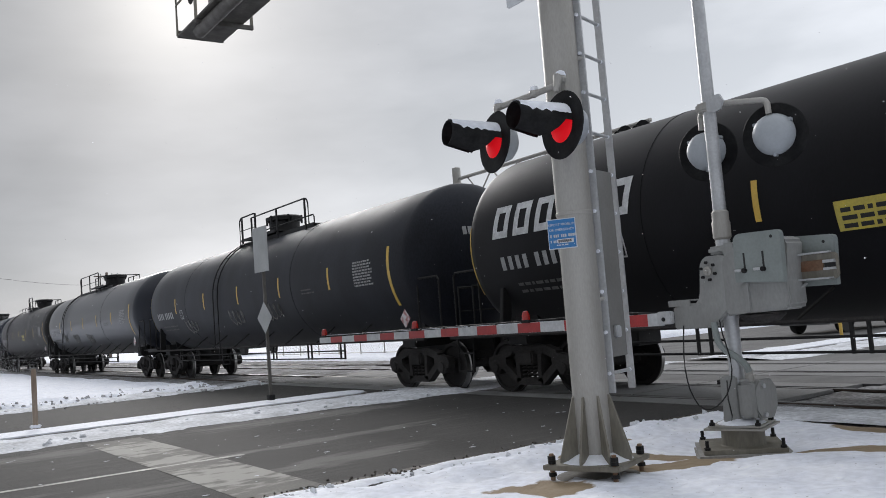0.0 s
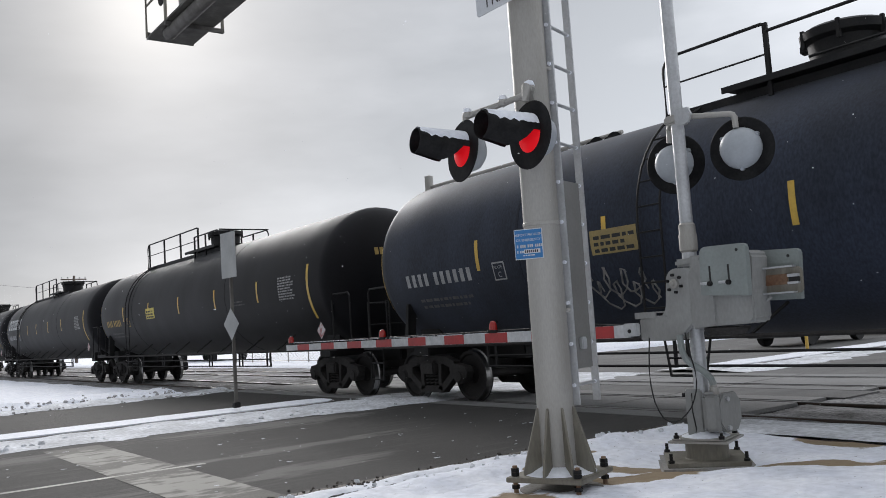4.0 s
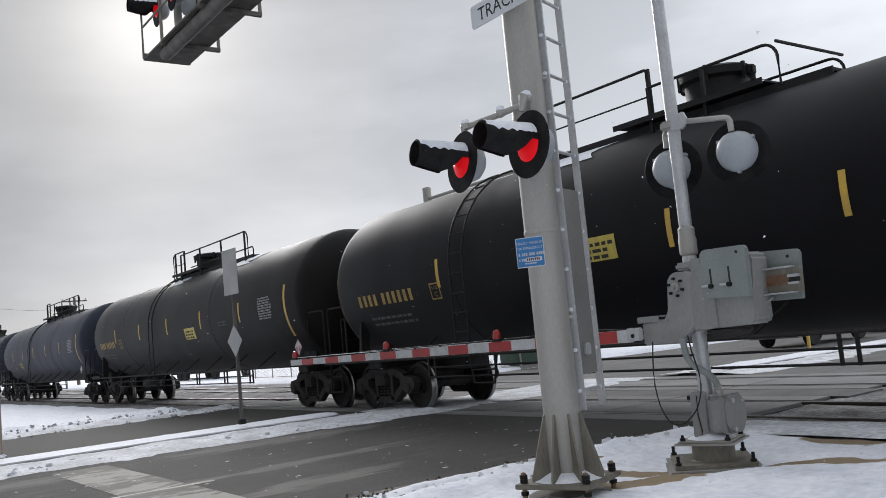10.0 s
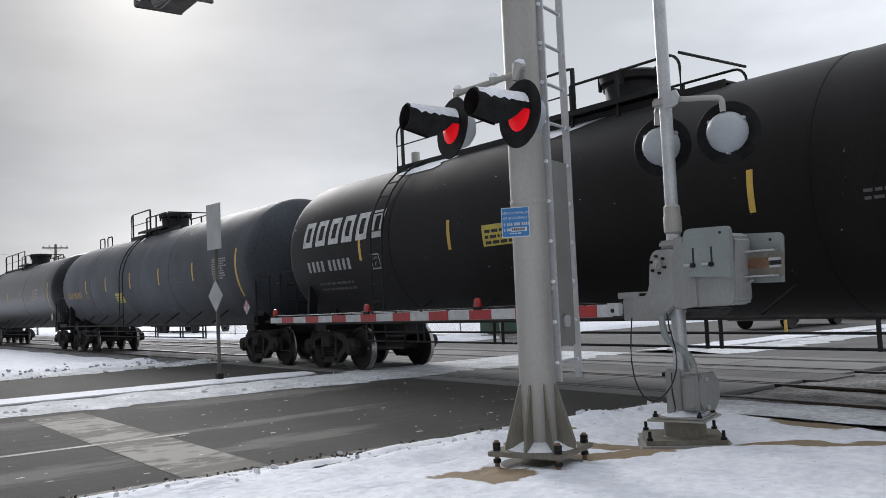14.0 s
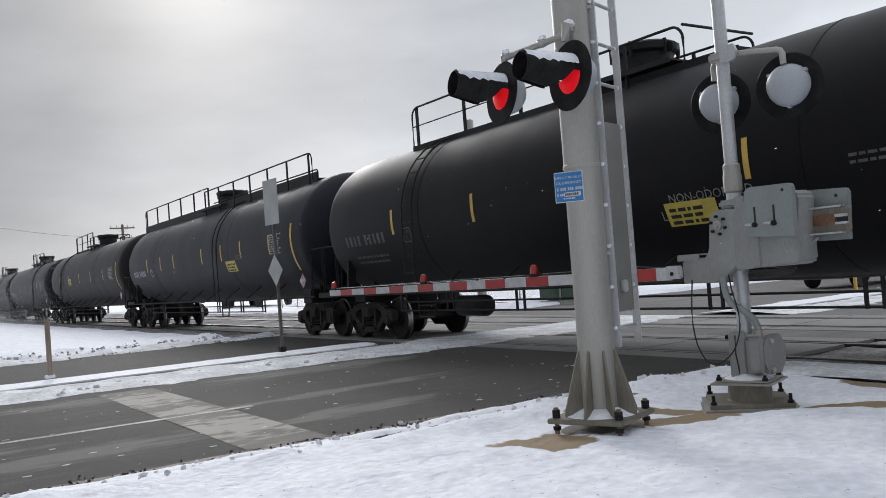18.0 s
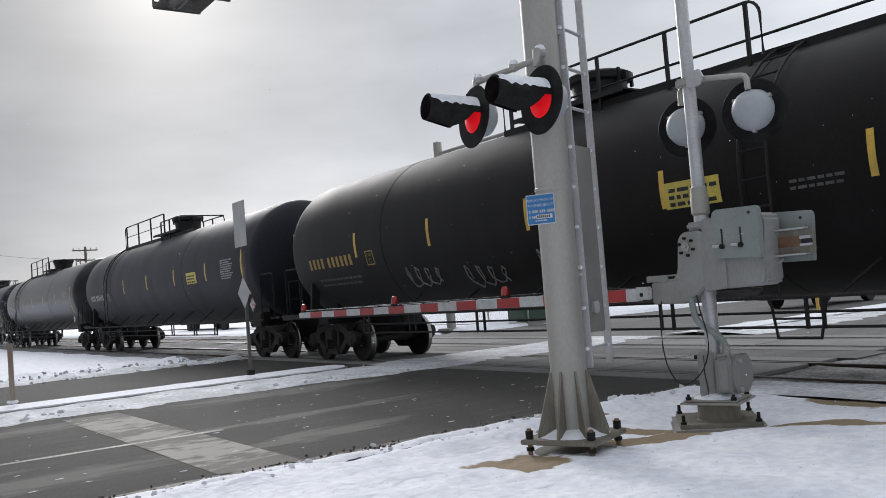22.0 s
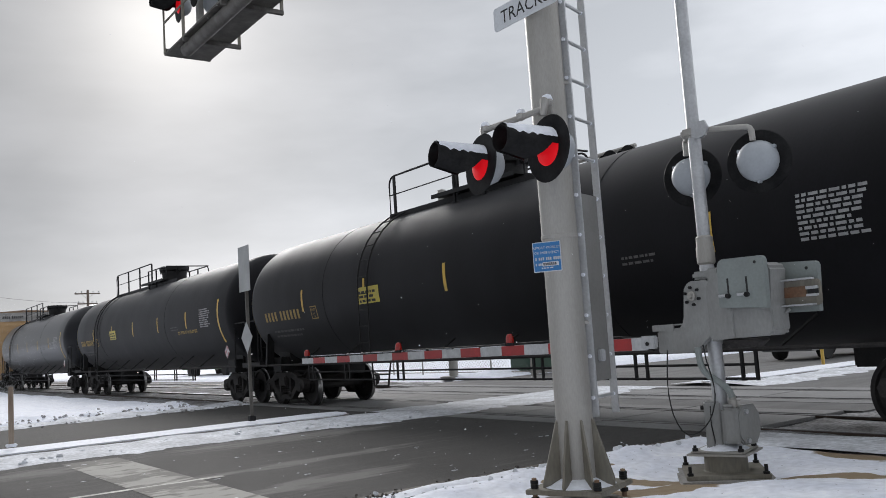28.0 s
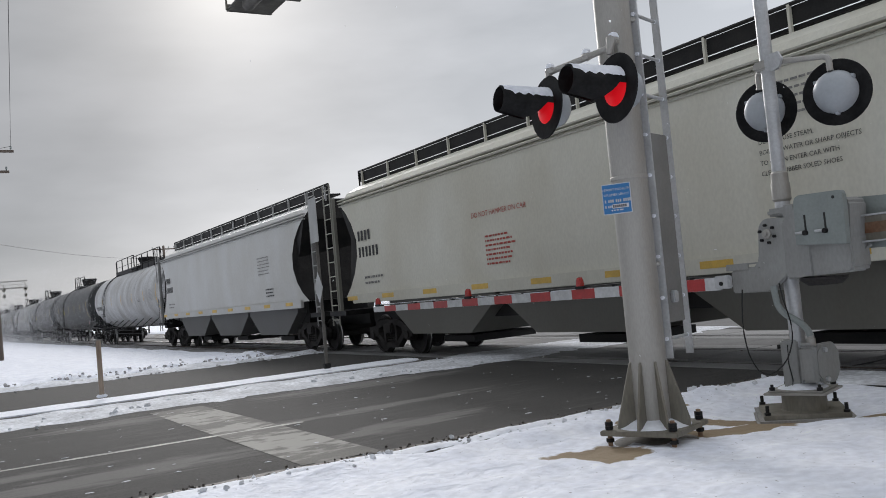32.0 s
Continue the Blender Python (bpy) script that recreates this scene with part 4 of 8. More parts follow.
    # cross arm and lights
    for z0, y, up, turn in ((2.85, -0.30, 4, -5), (2.90, 0.58, 6, -9)):
        flasher(t, pose(4.74 - MAST.x, y, z0, 0, up, turn), True, 0.276)
    part("lamp_arm", piped([(-0.05, -0.05, 3.21), (-0.24, -0.24, 3.24), (-0.33, -0.30, 3.24), (-0.34, -0.29, 3.12)], 0.028, 10), GALV, t, "bent lamp arm with snow", smooth=True)
    part("lamp_arm", piped([(-0.2, -0.2, 3.23), (-0.22, 0.15, 3.22), (-0.24, 0.50, 3.22), (-0.28, 0.57, 3.20), (-0.28, 0.57, 3.10)], 0.026, 10), GALV, t, "bent lamp arm with snow", smooth=True)
    for p, r in (((-0.24, -0.24, 3.25), 0.05), ((-0.22, 0.12, 3.23), 0.045), ((-0.27, 0.55, 3.22), 0.045)):
        part("elbow", revolve(bmesh.new(), [(0.0, -r), (r * 0.8, -r * 0.6), (r, 0), (r * 0.8, r * 0.6), (0, r)], "z", 12, p), GALV, t, smooth=True)
        part("arm_snow", revolve(bmesh.new(), [(0.0, r * 1.5), (r * 0.7, r * 1.2), (r * 0.95, r * 0.5), (r * 0.7, r * 0.3)], "z", 12, p), SNOW, t, smooth=True)
    # signs on the mast; they face the traffic
    face = pose(-0.175, -0.02, 2.01, 0, 0, 34)
    sign = part("emergency_sign", boxed(-0.004, 0.004, -0.120, 0.120, -0.125, 0.125, 0.003), WHITE_SIGN, t, "small blue and white emergency notice", face)
    part("sign_face", boxed(-0.007, -0.0045, -0.113, 0.113, -0.118, 0.118), BLUE_SIGN, sign, "blue sign face")
    for text, v, size in (("REPORT PROBLEM", 0.067, 0.0285), ("OR EMERGENCY", 0.025, 0.0285)):
        vs, fs = words(text, size)
        w = max(u for u, _ in vs)
        sheet("lettering", (vs, fs), lambda u, q: (-0.0085, -(u - w / 2), q + v), INK_WHITE, sign)
    sheet("number_mark", bars((1, 3, 3, 4), 0.024, 0.5, 0.2), lambda u, q: (-0.0085, 0.100 - u, q - 0.028), INK_WHITE, sign)
    sheet("number_mark", bars((1, 3), 0.020, 0.5, 0.2), lambda u, q: (-0.0085, 0.100 - u, q - 0.072), INK_WHITE, sign)
    part("number_field", boxed(-0.0088, -0.0075, -0.095, 0.04, -0.078, -0.044), WHITE_SIGN, sign)
    sheet("number_mark", bars((7,), 0.022, 0.5, 0.25), lambda u, q: (-0.0096, 0.034 - u, q - 0.072), INK_BLACK, sign)
    sheet("lettering", lines(1, 0.010, 0.02, 4, 0.08), lambda u, q: (-0.0085, 0.05 - u, q - 0.098), INK_WHITE, sign)
    # crossbuck and track count
    tracks = part("track_sign", prismed([(-0.39, 4.06), (0.39, 4.06), (0.41, 4.08), (0.41, 4.25), (0.39, 4.27), (0.16, 4.27), (0.16, 4.52), (-0.16, 4.52), (-0.16, 4.27), (-0.39, 4.27), (-0.41, 4.25), (-0.41, 4.08)], "x", -0.004, 0.004), WHITE_SIGN, t, "white track-count sign with black letters", pose(-0.20, -0.01, 0, 0, 0, 0))
    for text, v, size in (("TRACKS", 4.105, 0.17), ("2", 4.30, 0.22)):
        vs, fs = words(text, size)
        w = max(u for u, _ in vs)
        sheet("lettering", (vs, fs), lambda u, q: (-0.006, -(u - w / 2), q + v), INK_BLACK, tracks)
    for a in (45, -45):
        blade = part("crossbuck_blade", boxed(-0.004, 0.004, -0.60, 0.60, -0.115, 0.115, 0.003), WHITE_SIGN, t, "white crossbuck blade", pose(-0.20 - (0.012 if a > 0 else 0), -0.01, 5.15) @ pose(0, 0, 0, a, 0, 0))
        text = "RAILROAD" if a < 0 else "CROSSING"
        vs, fs = words(text, 0.17)
        w = max(u for u, _ in vs)
        sheet("lettering", (vs, fs), lambda u, q: (-0.006, -(u - w / 2), q - 0.06), INK_BLACK, blade)
    # the arm over the road: pipe, walkway and rail
    y1, z1 = 14.0 - MAST.y, 6.43
    walk_w = (4.62 - MAST.x, 5.40 - MAST.x)
    # pipe, deck and brackets take darker steel, standing in for their backlit shade
    part("arm_pipe", piped([(walk_w[0] + 0.16, -0.2, z1 - 0.09), (walk_w[0] + 0.16, y1 - 0.62, z1 - 0.09)], 0.105, 20), POST_STEEL, t, "grey arm pipe over the road", smooth=True)
    part("arm_pipe", piped([(0, -0.1, z1 - 0.9), (0, 1.6, z1 + 0.02)], 0.06, 12), GALV, t, "slanting brace", smooth=True)
    deck = part("walkway", boxed(walk_w[0], walk_w[1], 0.1, y1, z1, z1 + 0.035, 0.004), POST_STEEL, t, "narrow steel walkway seen from below")
    part("deck_edge", boxed(walk_w[0], walk_w[1], y1, y1 + 0.02, z1 - 0.005, z1 + 0.12), POST_STEEL, t)
    for i in range(5):
        y = y1 - 0.95 - 1.65 * i
        link("walkway_bracket", kept("wbr", lambda: boxed(-0.47, 0.50, -0.03, 0.03, -0.07, -0.002, 0.004)), POST_STEEL, t, m=pose(0, y, z1))
        for x in (walk_w[0], 0.48):
            link("rail_post", kept("rpost", lambda: boxed(-0.02, 0.02, -0.02, 0.02, 0.0, 1.05)), GALV_STAIN, t, m=pose(x, y, z1))
    for x in (walk_w[0], 0.48):
        for z in (0.55, 1.05):
            part("hand_rail", piped([(x, 0.2, z1 + z), (x, y1, z1 + z)], 0.018, 6), GALV_STAIN, t)
    part("hand_rail", piped([(walk_w[0], y1, z1 + 0.02), (walk_w[0], y1, z1 + 1.05), (0.33, y1, z1 + 1.05), (0.33, y1, z1)], 0.02, 6), GALV_STAIN, t)
    part("lamp_post", boxed(-0.05, 0.05, -0.05, 0.05, z1 + 0.1, z1 + 1.25), GALV, t, m=pose(-0.02, y1 - 0.55, 0))
    part("lamp_arm", piped([(-0.02, y1 - 0.95, z1 + 1.1), (-0.02, y1 - 0.15, z1 + 1.1)], 0.03, 8), GALV, t)
    for y in (y1 - 0.93, y1 - 0.17):
        flasher(t, pose(-0.24, y, z1 + 0.85, 0, 0, -6))
        flasher(t, pose(0.20, y - 0.55, z1 + 0.75, 0, 0, 174))


GATE = Vector((6.80, 5.17, 0.0))


def gate():
    t = thing("crossing_gate", pose(*GATE), "grey crossing gate with its red and white arm lowered", "crossing gate")
    gx, gy = GATE.x, GATE.y
    part("pole", revolve(bmesh.new(), [(0.068, 0.19), (0.068, 1.9), (0.062, 1.95), (0.060, 5.2), (0.0, 5.22)], "z", 24), GALV_BRIGHT, t, "bright galvanised pole", smooth=True)
    part("collar", revolve(bmesh.new(), [(0.068, 1.92), (0.085, 1.94), (0.085, 2.08), (0.078, 2.1), (0.078, 2.18), (0.06, 2.2)], "z", 24), GALV, t, smooth=True)
    part("foundation", boxed(-0.44, 0.44, -0.42, 0.42, -0.25, -0.018, 0.02), CURB, t, "square stained concrete pad", pose(0.03, 0.05, 0, 0, 0, 43))
    part("base_plate", boxed(-0.36, 0.36, -0.36, 0.36, -0.018, 0.022, 0.005), GALV_STAIN, t, "stained steel base plate", pose(0.03, 0.05, 0, 0, 0, 43))
    part("pedestal", revolve(bmesh.new(), [(0.205, 0.022), (0.196, 0.03), (0.192, 0.17), (0.20, 0.18)], "z", 32), GALV_STAIN, t, "round steel pedestal", smooth=True)
    part("flange", box(boxed(-0.27, 0.27, -0.27, 0.27, 0.18, 0.20, 0.004), -0.24, 0.24, -0.24, 0.24, 0.204, 0.218, 0.003), GALV, t, m=pose(0, 0, 0, 0, 0, 20))
    part("flange_snow", revolve(bmesh.new(), [(0.11, 0.265), (0.16, 0.245), (0.22, 0.22)], "z", 20), SNOW, t, "snow on the flange", smooth=True)
    for a in (20, 110, 200, 290):
        u, v = 0.34 * math.cos(radians(a + 45)), 0.34 * math.sin(radians(a + 45))
        link("flange_bolt", kept("fbolt", lambda: revolve(bmesh.new(), [(0.026, 0.21), (0.026, 0.245), (0.014, 0.245), (0.014, 0.27)], "z", 8)), BLACK_STEEL, t, m=pose(u * 0.86, v * 0.86, 0))
    for a in (-2, 88, 178, 268):
        u, v = 0.46 * math.cos(radians(a)) + 0.03, 0.46 * math.sin(radians(a)) + 0.05
        link("anchor_bolt", kept("abolt", lambda: revolve(bmesh.new(), [(0.028, -0.02), (0.028, 0.045), (0.016, 0.045), (0.016, 0.105)], "z", 8)), BLACK_STEEL, t, "black anchor bolt", pose(u, v, 0))
    # junction box and cables, set out in a frame turned to fit the camera's view
    turned = pose(0, 0, 0, 0, 0, -52.8)
    jb = part("junction_box", boxed(-0.15, 0.0, -0.10, 0.10, 0.215, 0.655, 0.015), CAST, t, "grey cast junction box", turned)
    part("box_lid", boxed(0.0, 0.135, -0.19, 0.06, 0.275, 0.60, 0.025), CAST, jb)
    part("lid_rim", boxed(0.10, 0.145, -0.20, 0.07, 0.265, 0.61, 0.015), CAST, jb)
    part("box_side", prismed([(-0.16, -0.07), (-0.09, -0.17), (0.09, -0.17), (0.16, -0.07), (0.16, 0.10), (0.09, 0.19), (-0.09, 0.19), (-0.16, 0.10)], "x", 0.0, 0.05, 0.012), CAST, jb, "eight-sided cover plate", pose(0.20, -0.02, 0.425, 0, 0, -38))
    for v in (0.13, -0.13):
        part("cover_bolt", revolve(bmesh.new(), [(0.022, 0.05), (0.022, 0.075)], "x", 8), GALV_BRIGHT, jb, m=pose(0.20, -0.02, 0.425, 0, 0, -38) @ pose(0, -0.05, v))
    part("hinge", piped([(0.02, -0.15, 0.615), (0.10, -0.15, 0.615)], 0.016, 8), CAST, jb)
    part("door_knob", revolve(bmesh.new(), [(0.02, -0.03), (0.02, 0.0)], "x", 10, (-0.15, -0.03, 0.60)), BLACK_STEEL, jb)
    part("fitting", revolve(bmesh.new(), [(0.04, 0.60), (0.04, 0.66), (0.032, 0.67), (0.032, 0.71)], "z", 12, (0.11, -0.11, 0)), GALV, jb, smooth=True)
    part("conduit", piped([(u, -0.13, v) for u, v in ((-0.15, 1.16), (-0.146, 1.08), (-0.135, 0.99), (-0.11, 0.935), (-0.07, 0.89), (0.01, 0.835), (0.065, 0.785), (0.095, 0.74), (0.11, 0.69))], 0.031, 10), COVER, t, "flexible grey conduit", turned, smooth=True)
    part("hanging_cable", piped([(u, -0.17, v) for u, v in ((-0.42, 1.15), (-0.435, 1.01), (-0.446, 0.86), (-0.446, 0.743), (-0.435, 0.64), (-0.42, 0.556), (-0.39, 0.475), (-0.355, 0.41), (-0.305, 0.375), (-0.255, 0.372), (-0.20, 0.395), (-0.147, 0.44), (-0.10, 0.50), (-0.07, 0.569), (-0.045, 0.65), (-0.036, 0.725), (-0.04, 0.82), (-0.056, 0.91), (-0.085, 1.044), (-0.10, 1.18))], 0.007, 6), CABLE, t, "loose black cable loop", turned)
    part("ground_wire", piped([(u, -0.115, v) for u, v in ((-0.09, 0.62), (-0.095, 0.45), (-0.075, 0.30), (-0.09, 0.22))], 0.006, 5), CABLE, t, "thin black wire", turned)
    # mechanism
    out = arc(0.065, 1.66, 0.118, 5, 85, 6) + [(-0.05, 1.772), (-0.20, 1.75), (-0.31, 1.60), (-0.32, 1.485), (-0.245, 1.42), (-0.141, 1.305), (-0.06, 1.235), (0.03, 1.165), (0.085, 1.122), (0.145, 1.105), (0.54, 1.11), (0.54, 1.325), (0.30, 1.325), (0.245, 1.338), (0.205, 1.38), (0.185, 1.44)]
    part("casting", prismed(out, "x", -0.16, -0.10, 0.012), CAST, t, "cast steel gate bracket")
    part("casting", prismed(out, "x", 0.10, 0.15, 0.012), CAST, t, "cast steel gate bracket")
    part("arm_foot", boxed(-0.17, 0.14, 0.20, 0.582, 1.327, 1.345, 0.005), CAST, t, "flat arm adapter")
    part("foot_channel", box(boxed(-0.172, -0.155, 0.32, 0.585, 1.325, 1.385, 0.004), -0.15, 0.14, 0.20, 0.585, 1.372, 1.387, 0.004), CAST, t)
    part("machine_case", prismed([(-0.10, 1.205), (-0.30, 1.222), (-0.735, 1.235), (-0.778, 1.27), (-0.765, 1.50), (-0.79, 1.82), (-0.74, 1.865), (-0.30, 1.87), (-0.10, 1.72)], "x", -0.20, 0.06, 0.022), CAST, t, "grey machine case")
    part("case_rib", prismed([(-0.33, 1.23), (-0.39, 1.232), (-0.39, 1.50), (-0.33, 1.50)], "x", -0.215, -0.195, 0.008), CAST, t)
    part("case_bottom", revolve(bmesh.new(), [(0.0, 1.13), (0.14, 1.14), (0.20, 1.19), (0.20, 1.21)], "z", 20, (-0.02, -0.36, 0)), TRUCK_STEEL, t, "dark rounded underside", smooth=True)
    part("hub_collar", boxed(-0.13, 0.13, -0.20, 0.09, 1.785, 1.86, 0.022), CAST, t)
    part("hub_cap", boxed(-0.14, 0.10, -0.22, -0.09, 1.74, 1.875, 0.012), CAST, t)
    hub = part("hub", revolve(bmesh.new(), [(0.0, -0.215), (0.022, -0.213), (0.03, -0.19), (0.045, -0.185), (0.045, -0.16)], "x", 16, (0, 0.07, 1.635)), GALV, t, "pivot shaft end")
    for i in range(6):
        a = radians(60 * i + 20)
        link("hub_bolt", kept("hbolt", lambda: revolve(bmesh.new(), [(0.015, -0.185), (0.015, -0.155)], "x", 6)), BLACK_STEEL, hub, m=pose(0, 0.07 + 0.082 * math.cos(a), 1.635 + 0.082 * math.sin(a)))
    cover = part("counterweight", prismed([(-0.305, 1.503), (-0.79, 1.472), (-0.797, 1.88)] + arc(-0.757, 1.882, 0.04, 180, 90, 4) + [(-0.395, 1.93)] + arc(-0.375, 1.875, 0.052, 100, 0, 4), "x", -0.28, -0.225, 0.004), COVER, t, "flat grey-green counterweight plate")
    for y in (-0.42, -0.612):
        part("slot", boxed(-0.283, -0.279, y - 0.009, y + 0.009, 1.59, 1.755), INK_BLACK, cover)
        part("slot_bolt", piped([(-0.29, y - 0.005, 1.605), (-0.31, y + 0.085, 1.605)], 0.012, 8), GALV_BRIGHT, cover)
        part("slot_nut", revolve(bmesh.new(), [(0.022, -0.31), (0.022, -0.279), (0, -0.279)], "x", 8, (0, y, 1.60)), BLACK_STEEL, cover)
    part("hole", revolve(bmesh.new(), [(0.014, -0.283), (0.014, -0.279)], "x", 10, (0, -0.71, 1.87)), INK_BLACK, cover)
    rear = part("counterweight", prismed([(-0.62, 1.42), (-1.03, 1.415), (-1.045, 1.81)] + arc(-1.012, 1.812, 0.035, 180, 90, 4) + [(-0.68, 1.865), (-0.62, 1.815)], "x", 0.10, 0.16, 0.004), COVER, t, "flat grey-green counterweight plate")
    part("hole", revolve(bmesh.new(), [(0.014, 0.095), (0.014, 0.099)], "x", 10, (0, -0.95, 1.79)), INK_BLACK, rear)
    bar = part("counter_arm", prismed([(-0.20, 1.47), (-1.06, 1.468)] + arc(-1.06, 1.508, 0.04, 270, 180, 4) + arc(-1.06, 1.65, 0.04, 180, 90, 4) + [(-0.20, 1.705)], "x", 0.02, 0.06, 0.006), GALV_STAIN, t, "slotted counterweight arm")
    for y in (-0.70, -1.04):
        part("slot_lip", box(boxed(-0.012, 0.02, y - 0.05, y + 0.05, 1.545, 1.565), -0.012, 0.02, y - 0.05, y + 0.05, 1.605, 1.63), GALV_BRIGHT, bar)
        part("slot", boxed(0.012, 0.019, y - 0.05, y + 0.05, 1.565, 1.605), INK_BLACK, bar)
    part("recess", boxed(0.012, 0.019, -0.98, -0.76, 1.545, 1.635), RUST, bar, "rusty recess")
    part("arm_lip", boxed(-0.04, 0.02, -1.06, -0.55, 1.688, 1.703), GALV_BRIGHT, bar)
    part("arm_lip", boxed(-0.04, 0.02, -1.06, -0.55, 1.470, 1.484), GALV_BRIGHT, bar)
    part("strut", piped([(0.03, -0.80, 1.45), (-0.05, -0.70, 1.36)], 0.015, 6), CAST, t)
    # rear facing pair of lights
    part("lamp_clamp", boxed(-0.09, 0.09, -0.09, 0.10, 3.14, 3.23, 0.02), GALV, t, "bolted pipe clamp")
    part("clamp_plate", prismed([(-0.05, 3.13), (-0.12, 3.10), (-0.20, 3.12), (-0.235, 3.19), (-0.20, 3.26), (-0.05, 3.26)], "x", -0.10, -0.075), GALV_BRIGHT, t, "six-sided clamp plate")
    part("lamp_arm", piped([(-0.05, -0.1, 3.19), (0.09, -0.46, 3.145), (0.105, -0.50, 3.14), (0.115, -0.53, 3.125), (0.12, -0.545, 3.10), (0.12, -0.55, 3.00)], 0.027, 12), GALV, t, smooth=True)
    part("lamp_arm", piped([(0.0, 0.05, 3.17), (0.08, 0.15, 3.17), (0.105, 0.18, 3.165), (0.12, 0.20, 3.145), (0.12, 0.21, 3.02)], 0.027, 12), GALV, t, smooth=True)
    for y in (-0.52, 0.24):
        flasher(t, pose(0.225, y, 2.82, 0, 0, 199), False)
    # the arm
    ax, az, y0, y1 = -0.30, 1.215, 0.55, 13.22 - gy
    arm = part("gate_arm", prismed([(y0, az - 0.062), (y1, az - 0.045 - 0.03), (y1, az + 0.045 - 0.03), (y0, az + 0.062)], "x", ax - 0.012, ax + 0.012), WHITE_TAPE, t, "slender lowered gate arm")
    step = 0.4064
    n = int((y1 - y0) / step) + 1
    for i in range(n):
        a, b = y1 - (i + 1) * step, y1 - i * step
        a = max(a, y0 + 0.02)
        if b - a < 0.05:
            continue
        def h(y):
            k = (y - y0) / (y1 - y0)
            return 0.060 - 0.015 * k, az - 0.03 * k
        (ha, za), (hb, zb) = h(a), h(b)
        part("arm_stripe", prismed([(a, za - ha), (b, zb - hb), (b, zb + hb), (a, za + ha)], "x", ax - 0.016, ax + 0.014), WHITE_TAPE if i % 2 == 0 else RED_TAPE, arm, "white reflective stripe" if i % 2 == 0 else "red reflective stripe")
    part("arm_snow", boxed(ax - 0.01, ax + 0.012, y0, y1 - 0.1, az + 0.046, az + 0.052), SNOW, arm, "thin snow along the arm", pose(0, 0, 0))
    part("light_cable", piped([(ax, y0 - 0.05, az + 0.05), (ax, 1.0, az + 0.085), (ax, 3.2, az + 0.065), (ax, 5.2, az + 0.06), (ax, y1 - 0.2, az + 0.035)], 0.007, 5), CABLE, arm)
    for i in range(13):
        y = y0 + 0.35 + 0.57 * i
        k = (y - y0) / (y1 - y0)
        link("cable_clip", kept("cable_clip", lambda: boxed(-0.018, 0.018, -0.022, 0.022, 0.0, 0.022, 0.004)), BLACK_STEEL, arm, m=pose(ax, y, az - 0.03 * k + 0.058 - 0.015 * k))
    for y in (y1 - 0.16, 5.05, 2.62):
        k = (y - y0) / (y1 - y0)
        z = az - 0.03 * k + 0.06 - 0.015 * k
        lt = part("arm_light", revolve(bmesh.new(), [(0.05, 0.035), (0.05, 0.05), (0.045, 0.10), (0.03, 0.135), (0.0, 0.145)], "z", 16, (ax, y, z)), RED_DIM, arm, "small red gate arm light", smooth=True)
        part("light_base", boxed(ax - 0.035, ax + 0.035, y - 0.09, y + 0.06, z, z + 0.035, 0.006), BLACK_STEEL, lt)
    part("arm_clamp", boxed(ax - 0.03, ax + 0.03, y0 - 0.12, y0 + 0.06, az - 0.05, az + 0.075, 0.012), GALV_BRIGHT, arm, "bolted arm clamp")
    part("arm_bolts", piped([(ax - 0.04, y0 - 0.03, az), (ax + 0.04, y0 - 0.03, az)], 0.02, 8), BLACK_STEEL, arm)


def median_sign():
    x, y = 6.49, 15.46
    t = thing("sign_post", pose(x, y, 0.12), "thin steel post with two signs on the traffic island", "road sign")
    part("post", boxed(-0.03, 0.03, -0.022, 0.022, 0.0, 3.22, 0.006), POST_STEEL, t, "dull weathered steel channel post")
    part("post_base", boxed(-0.06, 0.06, -0.06, 0.06, 0.0, 0.10, 0.01), BLACK_STEEL, t)
    # plates face the lanes, so the verge sees their edges and backs
    part("sign_plate", boxed(-0.035, -0.029, -0.30, 0.30, 2.42, 3.28, 0.003), SIGN_BACK, t, "bare aluminium back of a rectangular sign")
    part("diamond_plate", prismed([(0.0, 1.25), (0.30, 1.55), (0.0, 1.85), (-0.30, 1.55)], "x", -0.035, -0.029), SIGN_BACK, t, "bare aluminium diamond marker plate")
    return t


def marker_post():
    t = thing("marker_post", pose(2.485, 15.815, 0.12), "short weathered orange-brown marker post on the traffic island", "marker post")
    part("post", prismed([(-0.032, -0.03), (0.032, -0.03), (0.042, 0.0), (0.032, 0.03), (-0.032, 0.03), (-0.042, 0.0)], "z", 0.0, 0.97), POST_TAN, t, "weathered flat post")
    part("post_top", boxed(-0.055, 0.055, -0.025, 0.025, 0.94, 0.99, 0.008), INK_DUST, t)
    part("post_foot", boxed(-0.09, 0.09, -0.06, 0.06, 0.0, 0.05, 0.02), SNOW, t, "snow at its foot")


cantilever()
gate()
SIGN = median_sign()
marker_post()


# ---- the train ----
R, ZC, TIP, HEAD = 1.60, 2.557, 9.50, 0.78
KNEE = TIP - HEAD
SPEED, GAIN = 19.264, 0.010721


def gone(t):
    """Metres that the train has run at t seconds."""
    return SPEED * t + GAIN * t * t


